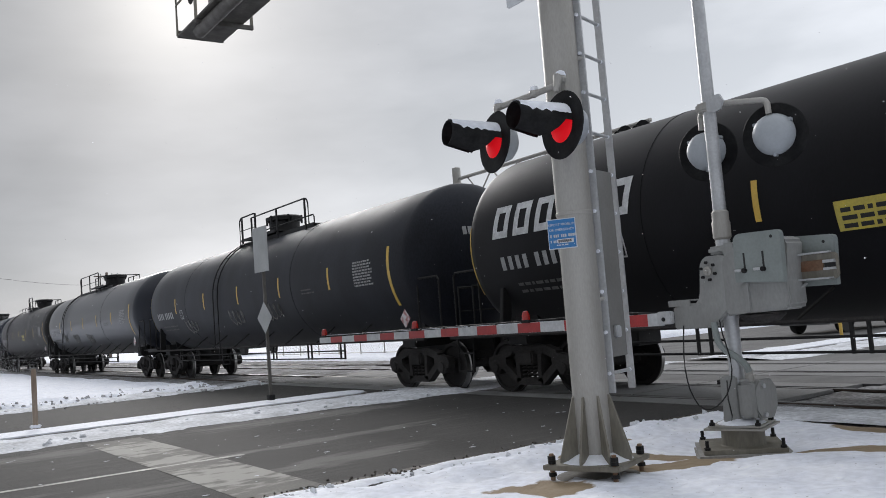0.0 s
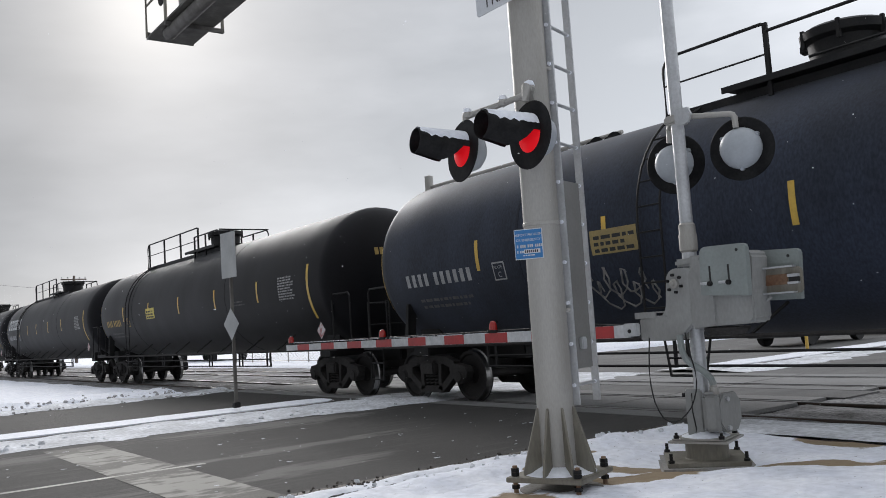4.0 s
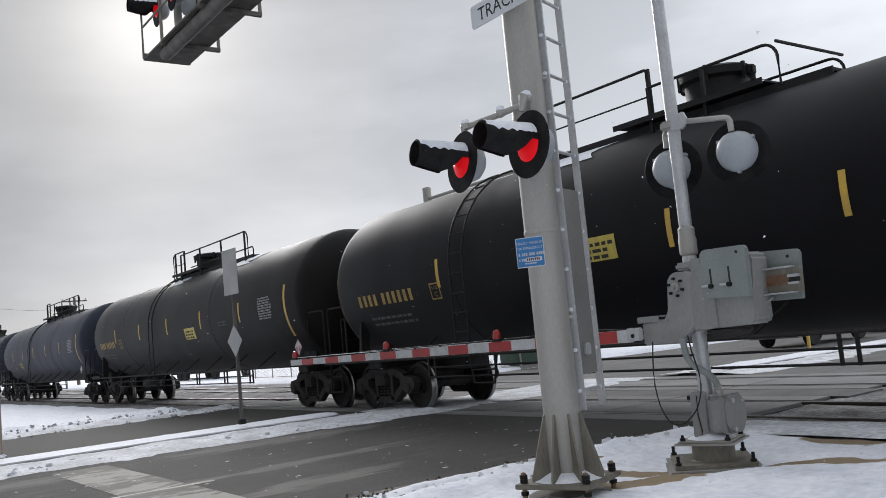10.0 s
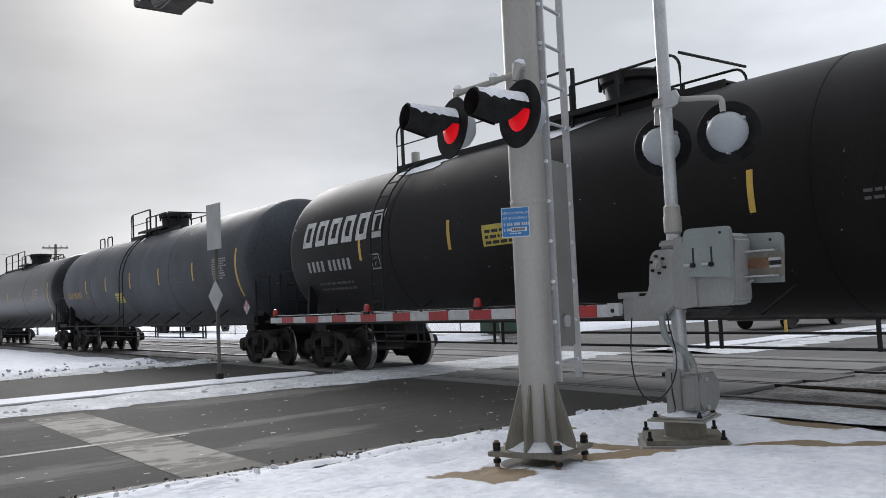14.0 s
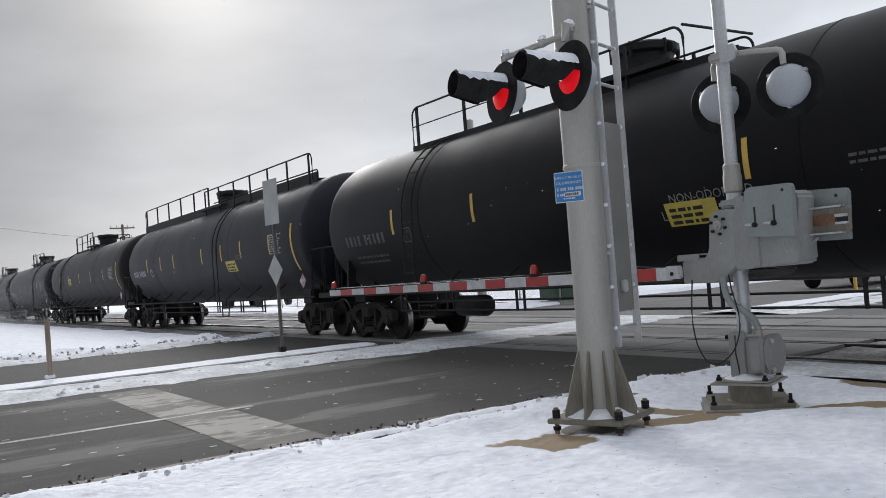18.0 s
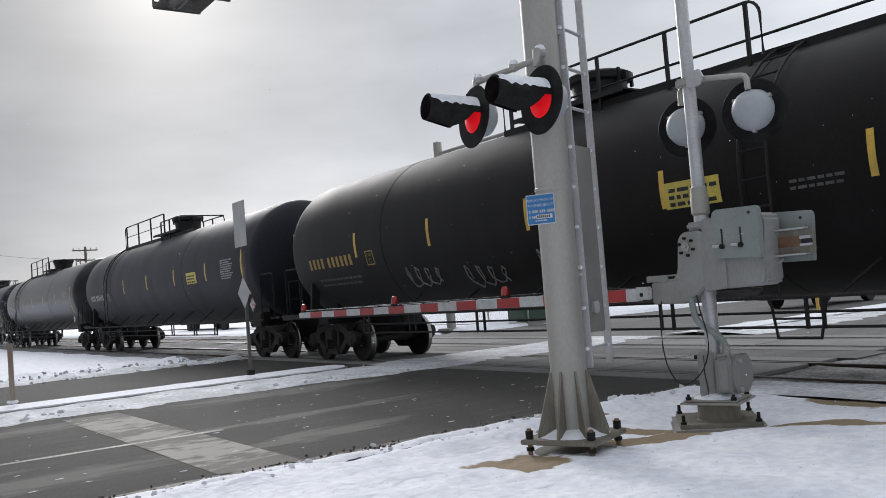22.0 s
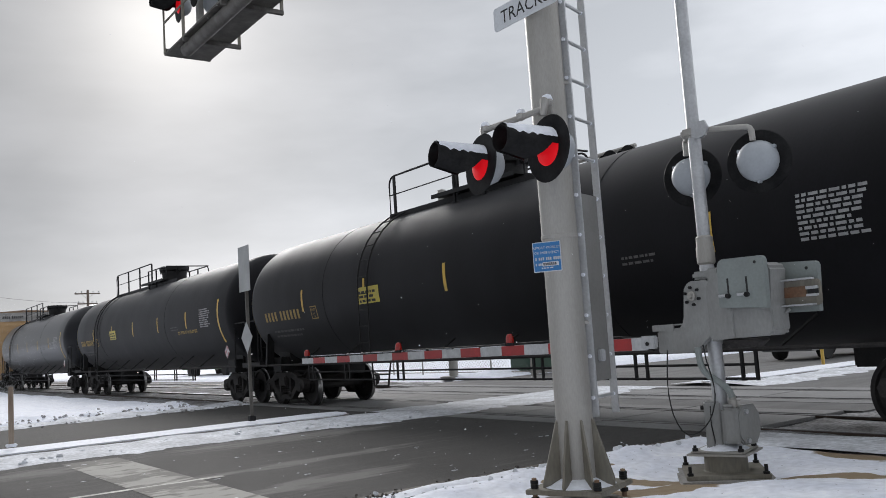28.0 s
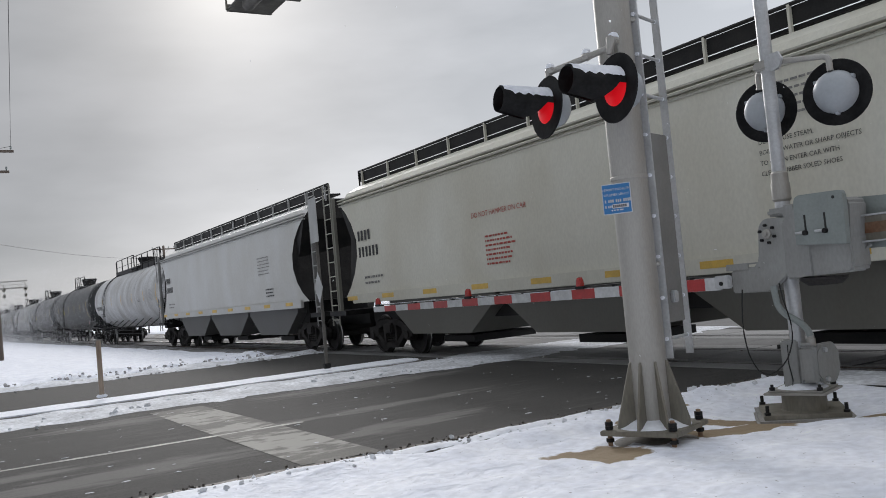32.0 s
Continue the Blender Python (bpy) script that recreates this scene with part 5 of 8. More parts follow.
def tank_mesh():
    prof = []
    for i in range(9):
        a = math.pi / 2 * i / 8
        prof.append((R * math.sin(a), -KNEE - HEAD * math.cos(a)))
    prof += [(R, y) for y in np.linspace(-KNEE, KNEE, 14)[1:-1]]
    for i in range(9):
        a = math.pi / 2 * (1 - i / 8)
        prof.append((R * math.sin(a), KNEE + HEAD * math.cos(a)))
    return revolve(bmesh.new(), prof, "y", 64, (0, 0, ZC))


def on_tank(y0, s0=0.0, lift=0.006):
    """Lays flat shapes on the tank's camera side: u runs forward, v up round the shell from half height."""
    def f(u, v):
        a = (v + s0 + 0.10) / R
        y = y0 - u - 0.09
        r = R + lift
        over = abs(y) - KNEE
        if over > 0:
            r = R * math.sqrt(max(0.02, 1 - (over / HEAD) ** 2)) + lift
        return (-r * math.cos(a), y, ZC + r * math.sin(a))
    return f


def strip(length, wide, n=8):
    vs = [(u, v) for v in np.linspace(-length / 2, length / 2, n + 1) for u in (-wide / 2, wide / 2)]
    return vs, [(2 * i, 2 * i + 1, 2 * i + 3, 2 * i + 2) for i in range(n)]


def flat_on(x, y0, z0):
    return lambda u, v: (x, y0 - u, z0 + v)


def seam(y):
    return revolve(bmesh.new(), [(R - 0.01, y - 0.03), (R + 0.006, y - 0.024), (R + 0.006, y + 0.024), (R - 0.01, y + 0.03)], "y", 64, (0, 0, ZC))


def side_frame():
    bm = bmesh.new()
    # solid members round the windows
    def bar(p, q, w):
        p, q = Vector(p), Vector(q)
        d = (q - p).normalized()
        n = Vector((-d.y, d.x)) * w / 2
        prism(bm, [tuple(p + n), tuple(q + n), tuple(q - n), tuple(p - n)], "x", -0.075, 0.075)
    bar((-0.72, 0.66), (-0.40, 0.76), 0.15)
    bar((-0.42, 0.755), (0.42, 0.755), 0.14)
    bar((0.40, 0.76), (0.72, 0.66), 0.15)
    bar((-0.70, 0.50), (-0.30, 0.21), 0.13)
    bar((0.70, 0.50), (0.30, 0.21), 0.13)
    bar((-0.34, 0.215), (0.34, 0.215), 0.11)
    bar((-0.30, 0.70), (-0.27, 0.22), 0.09)
    bar((0.30, 0.70), (0.27, 0.22), 0.09)
    for s in (-1, 1):
        prism(bm, [(s * 0.62, 0.42), (s * 1.08, 0.44), (s * 1.12, 0.54), (s * 1.06, 0.64), (s * 0.70, 0.70), (s * 0.60, 0.60)], "x", -0.08, 0.08)
    return bm


def wheelset():
    bm = bmesh.new()
    for s in (-1, 1):
        f = 0.752 - 0.06
        prof = [(0.09, s * (f - 0.06)), (0.16, s * (f - 0.045)), (0.17, s * (f + 0.0)), (0.36, s * (f + 0.045)), (0.40, s * (f - 0.02)), (0.482, s * (f - 0.015)), (0.482, s * (f + 0.01)), (0.457, s * (f + 0.03)), (0.450, s * (f + 0.115)), (0.395, s * (f + 0.12)), (0.375, s * (f + 0.085)), (0.16, s * (f + 0.06)), (0.15, s * (f + 0.14)), (0.09, s * (f + 0.15))]
        revolve(bm, prof, "x", 36)
    revolve(bm, [(0.08, -1.02), (0.08, 1.02)], "x", 12)
    return bm


def worn_wheels():
    """The wheelset's mesh, its running surface a bright steel."""
    if "wheelset" not in CACHE:
        me = kept("wheelset", wheelset, True, 40)
        me.materials.append(WHEEL_STEEL)
        me.materials.append(TREAD)
        for p in me.polygons:
            r = math.hypot(p.center.y, p.center.z)
            if r > 0.442 and abs(p.center.x) > 0.70:
                p.material_index = 1
    return CACHE["wheelset"]


def spring_nest():
    bm = bmesh.new()
    for y in (-0.14, 0.0, 0.14):
        pts = [(0.062 * math.cos(a), y + 0.062 * math.sin(a), 0.24 + 0.28 * a / (2 * math.pi * 4.5)) for a in np.linspace(0, 2 * math.pi * 4.5, 46)]
        tube(bm, pts, 0.017, 5)
    return bm


WHEELS = []


def add_truck(car, y):
    """A two-axle truck under a car."""
    truck = link("truck", kept("bolster", lambda: boxed(-1.15, 1.15, -0.20, 0.20, 0.50, 0.74, 0.03)), TRUCK_STEEL, car, "cast steel freight truck with two axles", pose(0, y, 0))
    for x in (-0.99, 0.99):
        link("side_frame", kept("side_frame", side_frame), TRUCK_STEEL, truck, "dusty cast side frame", pose(x, 0, 0))
        link("spring_nest", kept("spring_nest", spring_nest, True), TRUCK_STEEL, truck, m=pose(x, 0, 0))
        for s in (-0.89, 0.89):
            link("bearing", kept("bearing", lambda: revolve(bmesh.new(), [(0.13, -0.12), (0.13, 0.08), (0.10, 0.10), (0.10, 0.13), (0.0, 0.135)], "x", 18), True, 40), TRUCK_STEEL, truck, m=pose(x, s, 0.457) @ (pose(0, 0, 0, 0, 0, 180) if x < 0 else Matrix()))
    for s in (-0.89, 0.89):
        w = link("wheelset", worn_wheels(), WHEEL_STEEL, truck, "dark wheels on an axle", pose(0, s, 0.457))
        WHEELS.append((w, s))
    link("brake_beam", kept("brake_beam", lambda: box(boxed(-0.85, 0.85, -0.42, -0.34, 0.36, 0.44), -0.85, 0.85, 0.34, 0.42, 0.36, 0.44)), TRUCK_STEEL, truck)
    return truck


def add_coupler(car, y):
    s = 1 if y > 0 else -1

    def head():
        bm = boxed(-0.07, 0.07, -0.55, 0.0, 0.80, 0.94, 0.01)
        prism(bm, [(-0.14, -0.08), (0.15, -0.08), (0.17, 0.10), (0.05, 0.20), (-0.02, 0.10), (-0.13, 0.22), (-0.18, 0.06)], "z", 0.73, 1.01)
        return bm
    link("coupler", kept("coupler", head), TRUCK_STEEL, car, "dusty knuckle coupler", pose(0, y - s * 0.12, 0, 0, 0, 0 if s > 0 else 180))
    link("air_hose", kept("air_hose", lambda: piped([(-0.25, -0.35, 0.82), (-0.28, -0.1, 0.62), (-0.25, 0.1, 0.52), (-0.15, 0.25, 0.58), (-0.05, 0.3, 0.66)], 0.025, 8), True), BLACK_STEEL, car, m=pose(0, y - s * 0.12, 0, 0, 0, 0 if s > 0 else 180))


def rail_loop(y0, y1, x, low, high):
    return [(x, y0, low), (x, y0, high - 0.06), (x, y0 + (0.06 if y1 > y0 else -0.06), high), (x, y1 - (0.06 if y1 > y0 else -0.06), high), (x, y1, high - 0.06), (x, y1, low)]


def top_rails(car, back, front, low_to=None):
    """Walkway and hand rails on top, from back (towards the tail) to front; a low rail may go on to low_to."""
    zt = ZC + R
    high_front, front = front, min(front, low_to or 0)
    fascia = zt + 0.12 if back > 9 or front < -6 else zt - 0.03
    link("walkway", kept(("walkway", back, front), lambda: box(box(boxed(-0.62, -0.22, front, back, zt - 0.085, zt - 0.045), 0.22, 0.62, front, back, zt - 0.085, zt - 0.045), -0.65, -0.62, front, back, zt - 0.14, fascia)), BLACK_STEEL, car, "black grating walkway")
    link("platform", kept("platform", lambda: box(boxed(-0.85, 0.85, -1.0, 1.5, zt + 0.0, zt + 0.025), -0.87, -0.85, -1.0, 1.5, zt - 0.03, zt + 0.05)), BLACK_STEEL, car, "black platform round the manway")
    hi = zt + 0.78
    long_front = front < -2.5
    end, low = (high_front, zt + 0.62) if long_front else (-1.2, zt + 0.46)
    post = kept("tpost", lambda: boxed(-0.022, 0.022, -0.03, 0.03, zt - 0.20, hi))
    short_post = kept(("fpost", low), lambda: boxed(-0.02, 0.02, -0.025, 0.025, zt - 0.20, low))
    for x in (-0.62, 0.62):
        if x < 0:
            n = max(1, int(round((back - 1.15) / 1.75)))
            for i in range(n + 1):
                link("rail_post", post, BLACK_STEEL, car, m=pose(x, back - 0.2 - i * (back - 1.15) / n, 0))
            bend = [(x, back - 0.2 + 0.2 * math.sin(a), hi - 0.2 + 0.2 * math.cos(a)) for a in np.linspace(math.pi / 2, 0, 6)]
            link("hand_rail", kept(("hrail", back, x), lambda: piped([(x, back, zt - 0.1)] + bend + [(x, 1.0, hi), (x, 0.95, hi - 0.05), (x, 0.95, zt)], 0.021, 6)), BLACK_STEEL, car, "black pipe hand rail")
            if low_to and low_to > 0:
                link("low_rail", kept(("lrail", back, low_to), lambda: piped([(x, low_to, zt - 0.1), (x, low_to, zt + 0.15), (x, low_to - 0.06, zt + 0.2), (x, 0.95, zt + 0.2)], 0.018, 6)), BLACK_STEEL, car, "low black pipe rail")
                for y in np.arange(low_to - 1.2, back, -1.3):
                    link("rail_post", kept("lpost", lambda: boxed(-0.015, 0.015, -0.02, 0.02, zt - 0.15, zt + 0.2)), BLACK_STEEL, car, m=pose(x, y, 0))
        if long_front and x > 0:
            continue
        if long_front:
            link("low_rail", kept(("lfront", front), lambda: piped([(x, front, zt - 0.1), (x, front, zt + 0.12), (x, front + 0.05, zt + 0.18), (x, 0.4, zt + 0.18)], 0.018, 6)), BLACK_STEEL, car, "low black pipe rail")
        link("hand_rail", kept(("hloop", end, x), lambda: piped([(x * 1.25, 0.85, low)] + [(x * 1.25, end + 0.2 - 0.2 * math.sin(a), low - 0.2 + 0.2 * math.cos(a)) for a in np.linspace(0, math.pi / 2, 6)] + [(x * 1.25, end, zt - 0.1)], 0.021, 6)), BLACK_STEEL, car, "black pipe hand rail")
        m_ = max(2, int(round((0.65 - end) / 1.5)))
        for i in range(m_ + (1 if long_front else 0)):
            link("rail_post", short_post, BLACK_STEEL, car, m=pose(x * 1.25, 0.85 - i * (0.65 - end) / m_, 0))
        if back < 7 and x < 0 and not low_to:
            link("mid_rail", kept(("mrail", back, x), lambda: piped([(x, back, zt + 0.38), (x, 0.95, zt + 0.38)], 0.014, 5)), BLACK_STEEL, car)
    if not long_front:
        link("end_rail", kept(("erail3", end), lambda: piped([(-0.775, end, low), (0.775, end, low)], 0.021, 6)), BLACK_STEEL, car)
    house = link("valve_housing", kept("valve_housing", lambda: revolve(bmesh.new(), [(0.46, zt - 0.1), (0.42, zt + 0.03), (0.45, zt + 0.40), (0.53, zt + 0.44), (0.54, zt + 0.54), (0.47, zt + 0.58), (0.0, zt + 0.61)], "z", 32), True, 40), BLACK_STEEL, car, "round black protective housing with a lid", pose(0, 0.25, 0))
    link("lid_lug", kept("lug", lambda: boxed(-0.06, 0.06, -0.62, -0.46, zt + 0.38, zt + 0.52, 0.02)), BLACK_STEEL, house)
    link("lid_lug", kept("lug2", lambda: boxed(-0.06, 0.06, 0.46, 0.60, zt + 0.40, zt + 0.52, 0.02)), BLACK_STEEL, house)
    for k in range(6):
        q = radians(60 * k + 20)
        link("lid_bolt", kept("lid_bolt", lambda: boxed(-0.025, 0.025, -0.025, 0.025, zt + 0.34, zt + 0.58, 0.006)), BLACK_STEEL, house, m=pose(0.52 * math.cos(q), 0.52 * math.sin(q), 0))


def side_ladder(car, y):
    """A ladder that hangs straight below the shell's widest line and follows the shell above it."""
    def rails():
        bm = bmesh.new()
        for dy in (-0.19, 0.19):
            tube(bm, [(-(R + 0.07), y + dy, 1.03), (-(R + 0.07), y + dy, ZC - 0.6)] + [(-(R + 0.07) * math.cos(a), y + dy, ZC + (R + 0.07) * math.sin(a)) for a in np.linspace(0.0, radians(78), 10)], 0.018, 5)
        return bm
    lad = link("side_ladder", kept(("ladder", y), rails), BLACK_STEEL, car, "black curved ladder on the shell")
    me = kept("lrung", lambda: piped([(0, -0.19, 0), (0, 0.19, 0)], 0.013, 5))
    link("step", kept("step", lambda: tube(piped([(-1.50, 0.36, 1.03), (-1.53, 0.27, 0.56), (-1.53, -0.27, 0.56), (-1.50, -0.36, 1.03)], 0.017, 5), [(-1.52, 0.31, 0.78), (-1.52, -0.31, 0.78)], 0.014, 5)), BLACK_STEEL, car, "hanging step", pose(0, y - 0.3, 0))
    for k in range(11):
        z = 1.10 + 0.33 * k
        if z < ZC:
            link("rung", me, BLACK_STEEL, lad, m=pose(-(R + 0.07), y, z))
        else:
            a = (z - ZC) / R
            link("rung", me, BLACK_STEEL, lad, m=pose(-(R + 0.07) * math.cos(a), y, ZC + (R + 0.07) * math.sin(a)))


def low_rails(car):
    """Side rails low under the shell: one from end to end, two more between the trucks."""
    x = -1.50
    link("side_rail", kept("srail_long", lambda: piped([(x, -9.2, 1.03), (x, 9.2, 1.03)], 0.03, 6)), TRUCK_STEEL, car, "long dark grey side rail")
    for z in (0.68, 0.85):
        link("side_rail", kept(("srail", z), lambda: piped([(x, -5.9, z), (x, 5.9, z)], 0.018, 6)), BLACK_STEEL, car, "thin black side rail")
    me = kept("srpost", lambda: boxed(-0.015, 0.015, -0.02, 0.02, 0.66, 1.05))
    for y in (-5.9, -5.7, -4.2, -4.0, -2.1, -1.9, 1.9, 2.1, 4.0, 4.2, 5.7, 5.9):
        link("rail_stay", me, BLACK_STEEL, car, m=pose(x, y, 0))
    for y in (-6.2, -4.4, -2.6, -0.8, 1.0, 2.8, 4.6, 6.4):
        link("shell_stay", kept("shstay", lambda: piped([(x, 0, 1.03), (-1.10, -0.30, ZC - 1.16)], 0.02, 5)), BLACK_STEEL, car, m=pose(0, y, 0))


def end_gear(car, s):
    """Stub sill, end platform, grab rails, coupler at one end (s = 1 tail, -1 head)."""
    turn = pose(0, 0, 0, 0, 0, 0 if s > 0 else 180)
    link("stub_sill", kept("stub_sill", lambda: box(boxed(-0.27, 0.27, 6.4, 9.75, 0.72, 1.16, 0.02), -1.25, 1.25, 7.95, 8.45, 0.86, 1.22, 0.02)), BLACK_STEEL, car, "black stub sill and bolster", turn)
    link("saddle", kept("saddle", lambda: prismed([(-0.98, 1.0)] + [(R * math.cos(radians(a)), ZC + R * math.sin(radians(a))) for a in range(230, 311, 8)] + [(0.98, 1.0)], "y", 7.9, 8.5)), BLACK_STEEL, car, "tank saddle", turn)
    link("end_brace", kept("end_brace", lambda: prismed([(8.30, 1.05), (8.42, 1.05), (8.28, 1.82), (8.20, 1.82)], "x", -1.47, -1.28, 0.01)), BLACK_STEEL, car, "slanting end brace", turn)
    link("end_platform", kept("end_platform", lambda: box(boxed(-1.35, 1.35, 9.25, 9.85, 1.05, 1.10, 0.01), -1.5, -1.3, 8.7, 9.85, 1.0, 1.12)), BLACK_STEEL, car, "end crossover platform", turn)
    link("grab_rail", kept("grab_rail", lambda: piped(rail_loop(8.95, 9.7, -1.42, 1.05, 2.2), 0.02, 6)), BLACK_STEEL, car, "bent grab rail", turn)
    link("grab_rail", kept("grab_rail2", lambda: piped(rail_loop(8.95, 9.7, 1.42, 1.05, 2.2), 0.02, 6)), BLACK_STEEL, car, "bent grab rail", turn)
    link("end_rail", kept("end_rail", lambda: tube(piped([(-1.0, 9.72, 1.08), (-1.0, 9.72, 1.95), (1.0, 9.72, 1.95), (1.0, 9.72, 1.08)], 0.02, 6), [(-1.0, 9.72, 1.5), (1.0, 9.72, 1.5)], 0.016, 6)), BLACK_STEEL, car, turn and "end hand rail", turn)
    link("corner_step", kept("corner_step", lambda: tube(piped([(-1.45, 9.2, 1.05), (-1.47, 9.2, 0.42), (-1.47, 9.65, 0.42), (-1.45, 9.65, 1.05)], 0.018, 5), [(-1.46, 9.2, 0.74), (-1.46, 9.65, 0.74)], 0.015, 5)), BLACK_STEEL, car, "corner step", turn)
    if s > 0:
        link("brake_wheel", kept("brake_wheel", lambda: tube(bmesh.new(), [(0.45 + 0.27 * math.cos(a), 9.86, 1.75 + 0.27 * math.sin(a)) for a in np.linspace(0, 2 * math.pi, 21)[:-1]], 0.018, 5, True)), BLACK_STEEL, car, "brake wheel")
    add_coupler(car, 10.0 * s)


LETTERS = {}


def lettered(text, size):
    """Letter shapes made once."""
    if (text, size) not in LETTERS:
        LETTERS[text, size] = words(text, size)
    return LETTERS[text, size]


def tank_car(y, colour, gloss=False, ink=INK_WHITE, rails=(6.0, -2.0), groups=(4, 5), decal=3.0, logo=False, ladder=None, label="", dusty=0.0, stripes=(6.0, 3.15, 0.3, -2.6, -5.4), seams=(4.9, -3.4), panel_at=-6.6, scrawl=0, words_at=False, snow=(), decal_up=-0.27, loops=False, reservoir=False, words_ink=None):
    car = thing("tank_car", pose(TRACK_X[0], y, 0), label, "tank car", "cars of the freight train")
    mark = {INK_WHITE: BAR_WHITE, INK_YELLOW: BAR_YELLOW}.get(ink, BAR_DUST)
    shell = link("tank", kept("tank", tank_mesh, True, 60), TANK_GLOSS if gloss else TANK_PAINT, car, "long round-ended tank shell")
    shell.color = (*colour, 1)
    for q in seams:
        ob = link("weld_seam", kept(("seam", q), lambda: seam(q), True), TANK_GLOSS if gloss else TANK_PAINT, car)
        ob.color = (*[c * 0.75 for c in colour], 1)
    top_rails(car, *rails)
    side_ladder(car, (ladder if ladder is not None else min(rails[0] - 0.4, 5.2)))
    low_rails(car)
    for s in (1, -1):
        end_gear(car, s)
        add_truck(car, 8.2 * s)
        ob = link("end_stripe", kept(("endstripe", s), lambda: strip_mesh(1.25, 0.10, 9.0 if s > 0 else -8.1, -0.35)), STRIPE, car, "long yellow reflector strip")
    for q in stripes:
        link("reflector_strip", kept("rstrip", lambda: strip_mesh(0.50, 0.085, 0.0, -0.17)), STRIPE, car, m=pose(0, q, 0))
    sheet("reporting_mark", bars(groups, 0.225, 0.46, 0.38), on_tank(8.15, -0.56), mark, car, "painted car number as bars")
    sheet("small_writing", lines(2, 0.055, 0.13, int(y) % 97, 1.7), on_tank(7.9, -0.86), BAR_DUST, car)
    sheet("plate_mark", ([(0, 0), (0.3, 0), (0.3, 0.3), (0, 0.3), (0.025, 0.025), (0.275, 0.025), (0.275, 0.275), (0.025, 0.275)], [(0, 1, 5, 4), (1, 2, 6, 5), (2, 3, 7, 6), (3, 0, 4, 7)]), on_tank(5.65, -0.62), mark, car)
    for text, du, dv, size in (("PLATE", 0.035, 0.19, 0.075), ("C", 0.11, 0.05, 0.13)):
        sheet("lettering", lettered(text, size), on_tank(5.65 - du, -0.62 + dv), mark, car)
    if decal is not None:
        d = sheet("emergency_decal", strip(0.34, 0.85, 4), on_tank(decal, decal_up, 0.008), DECAL_DULL if colour == BLU else DECAL, car, "yellow emergency notice")
        sheet("small_writing", lines(3, 0.05, 0.09, int(y) % 89, 0.7), on_tank(decal + 0.36, decal_up + 0.04, 0.011), INK_BLACK, car)
    sheet("data_panel", lines(9, 0.036, 0.062, int(y) % 83, 0.85), on_tank(panel_at, 0.05), BAR_PANEL, car, "panel of small lines of writing")
    sheet("small_writing", lines(2, 0.035, 0.08, int(y) % 79, 0.7), on_tank(-3.9, -0.35), BAR_DUST, car)
    hz = sheet("hazard_placard", ([(0, -0.19), (0.19, 0), (0, 0.19), (-0.19, 0)], [(0, 1, 2, 3)]), lambda u, v: (-1.50, -8.55 - u, 1.45 + v), PLACARD, car, "white and red diamond placard")
    for s in (1, -1):
        vs, fs = bars(groups, 0.16, 0.55, 0.2)
        w = max(u for u, _ in vs)
        rr = lambda x, z: TIP - HEAD + HEAD * math.sqrt(max(0.0, 1 - (x * x + z * z) / (R * R))) + 0.012
        if s < 0:
            sheet("reporting_mark", (vs, fs), lambda u, v: (u - w / 2, -rr(u - w / 2, v + 0.45), ZC + v + 0.45), mark, car)
            vs2, fs2 = lines(4, 0.045, 0.11, int(y) % 71, 0.8)
            sheet("small_writing", (vs2, fs2), lambda u, v: (u - 0.4, -rr(u - 0.4, v + 0.25), ZC + v + 0.25), BAR_DUST, car)
    if logo:
        sheet("logo_mark", rings(6, 0.54, 0.74, 0.115, 0.14), on_tank(8.30, -0.02, 0.008), INK_WHITE, car, "large white company lettering as plain bars")
    for text, yy, z, size in words_at or ():
        sheet("lettering", words(text, size), on_tank(yy, R * math.asin((z - ZC) / R) - 0.10), words_ink or ink, car)
    if loops:
        for q in (7.2, 6.2):
            link("lifting_loop", kept("lifting_loop", lambda: piped(rail_loop(-0.3, 0.3, -0.45, ZC + R - 0.12, ZC + R + 0.28), 0.022, 6)), BLACK_STEEL, car, m=pose(0, q, 0))
    if reservoir:
        link("air_reservoir", kept("air_reservoir", lambda: revolve(bmesh.new(), [(0, -0.5), (0.14, -0.48), (0.2, -0.4), (0.2, 0.4), (0.14, 0.48), (0, 0.5)], "y", 20, (-0.9, 0, 0.72)), True, 40), BLACK_STEEL, car, "black air reservoir under the shell", pose(0, 4.2, 0))
    for q in snow:
        vs, fs = strip(0.5, 1.9, 5)
        rnd = random.Random(int(q * 10) + int(y))
        vs = [(u * rnd.uniform(0.3, 1.0) + v * 0.8, v) for u, v in vs]
        sheet("snow_patch", (vs, fs), on_tank(q, R * 1.0, 0.012), SNOW, car, "small patch of snow on the shell")
    if scrawl:
        rnd = random.Random(scrawl)
        bm = bmesh.new()
        for g in range(3):
            u0, v0 = rnd.uniform(-1, 3.5) + 2.0 * g - 2, rnd.uniform(-1.15, -0.75)
            f = on_tank(3.5 - u0, v0)
            pts = []
            for i in range(26):
                a = i * 0.9 + rnd.uniform(-0.4, 0.4)
                pts.append(f(0.045 * i + 0.12 * math.cos(a), 0.20 * math.sin(a) + 0.05 * math.sin(i)))
            tube(bm, pts, 0.014, 4)
        tagged(part("spray_scrawl", bm, INK_DUST, car, "pale sprayed scrawl"), kind="stuff")
    return car


def strip_mesh(length, wide, y, s0):
    bm = bmesh.new()
    vs, fs = strip(length, wide)
    f = on_tank(y, s0)
    v = [bm.verts.new(f(a, b)) for a, b in vs]
    for q in fs:
        bm.faces.new([v[i] for i in q])
    return bm


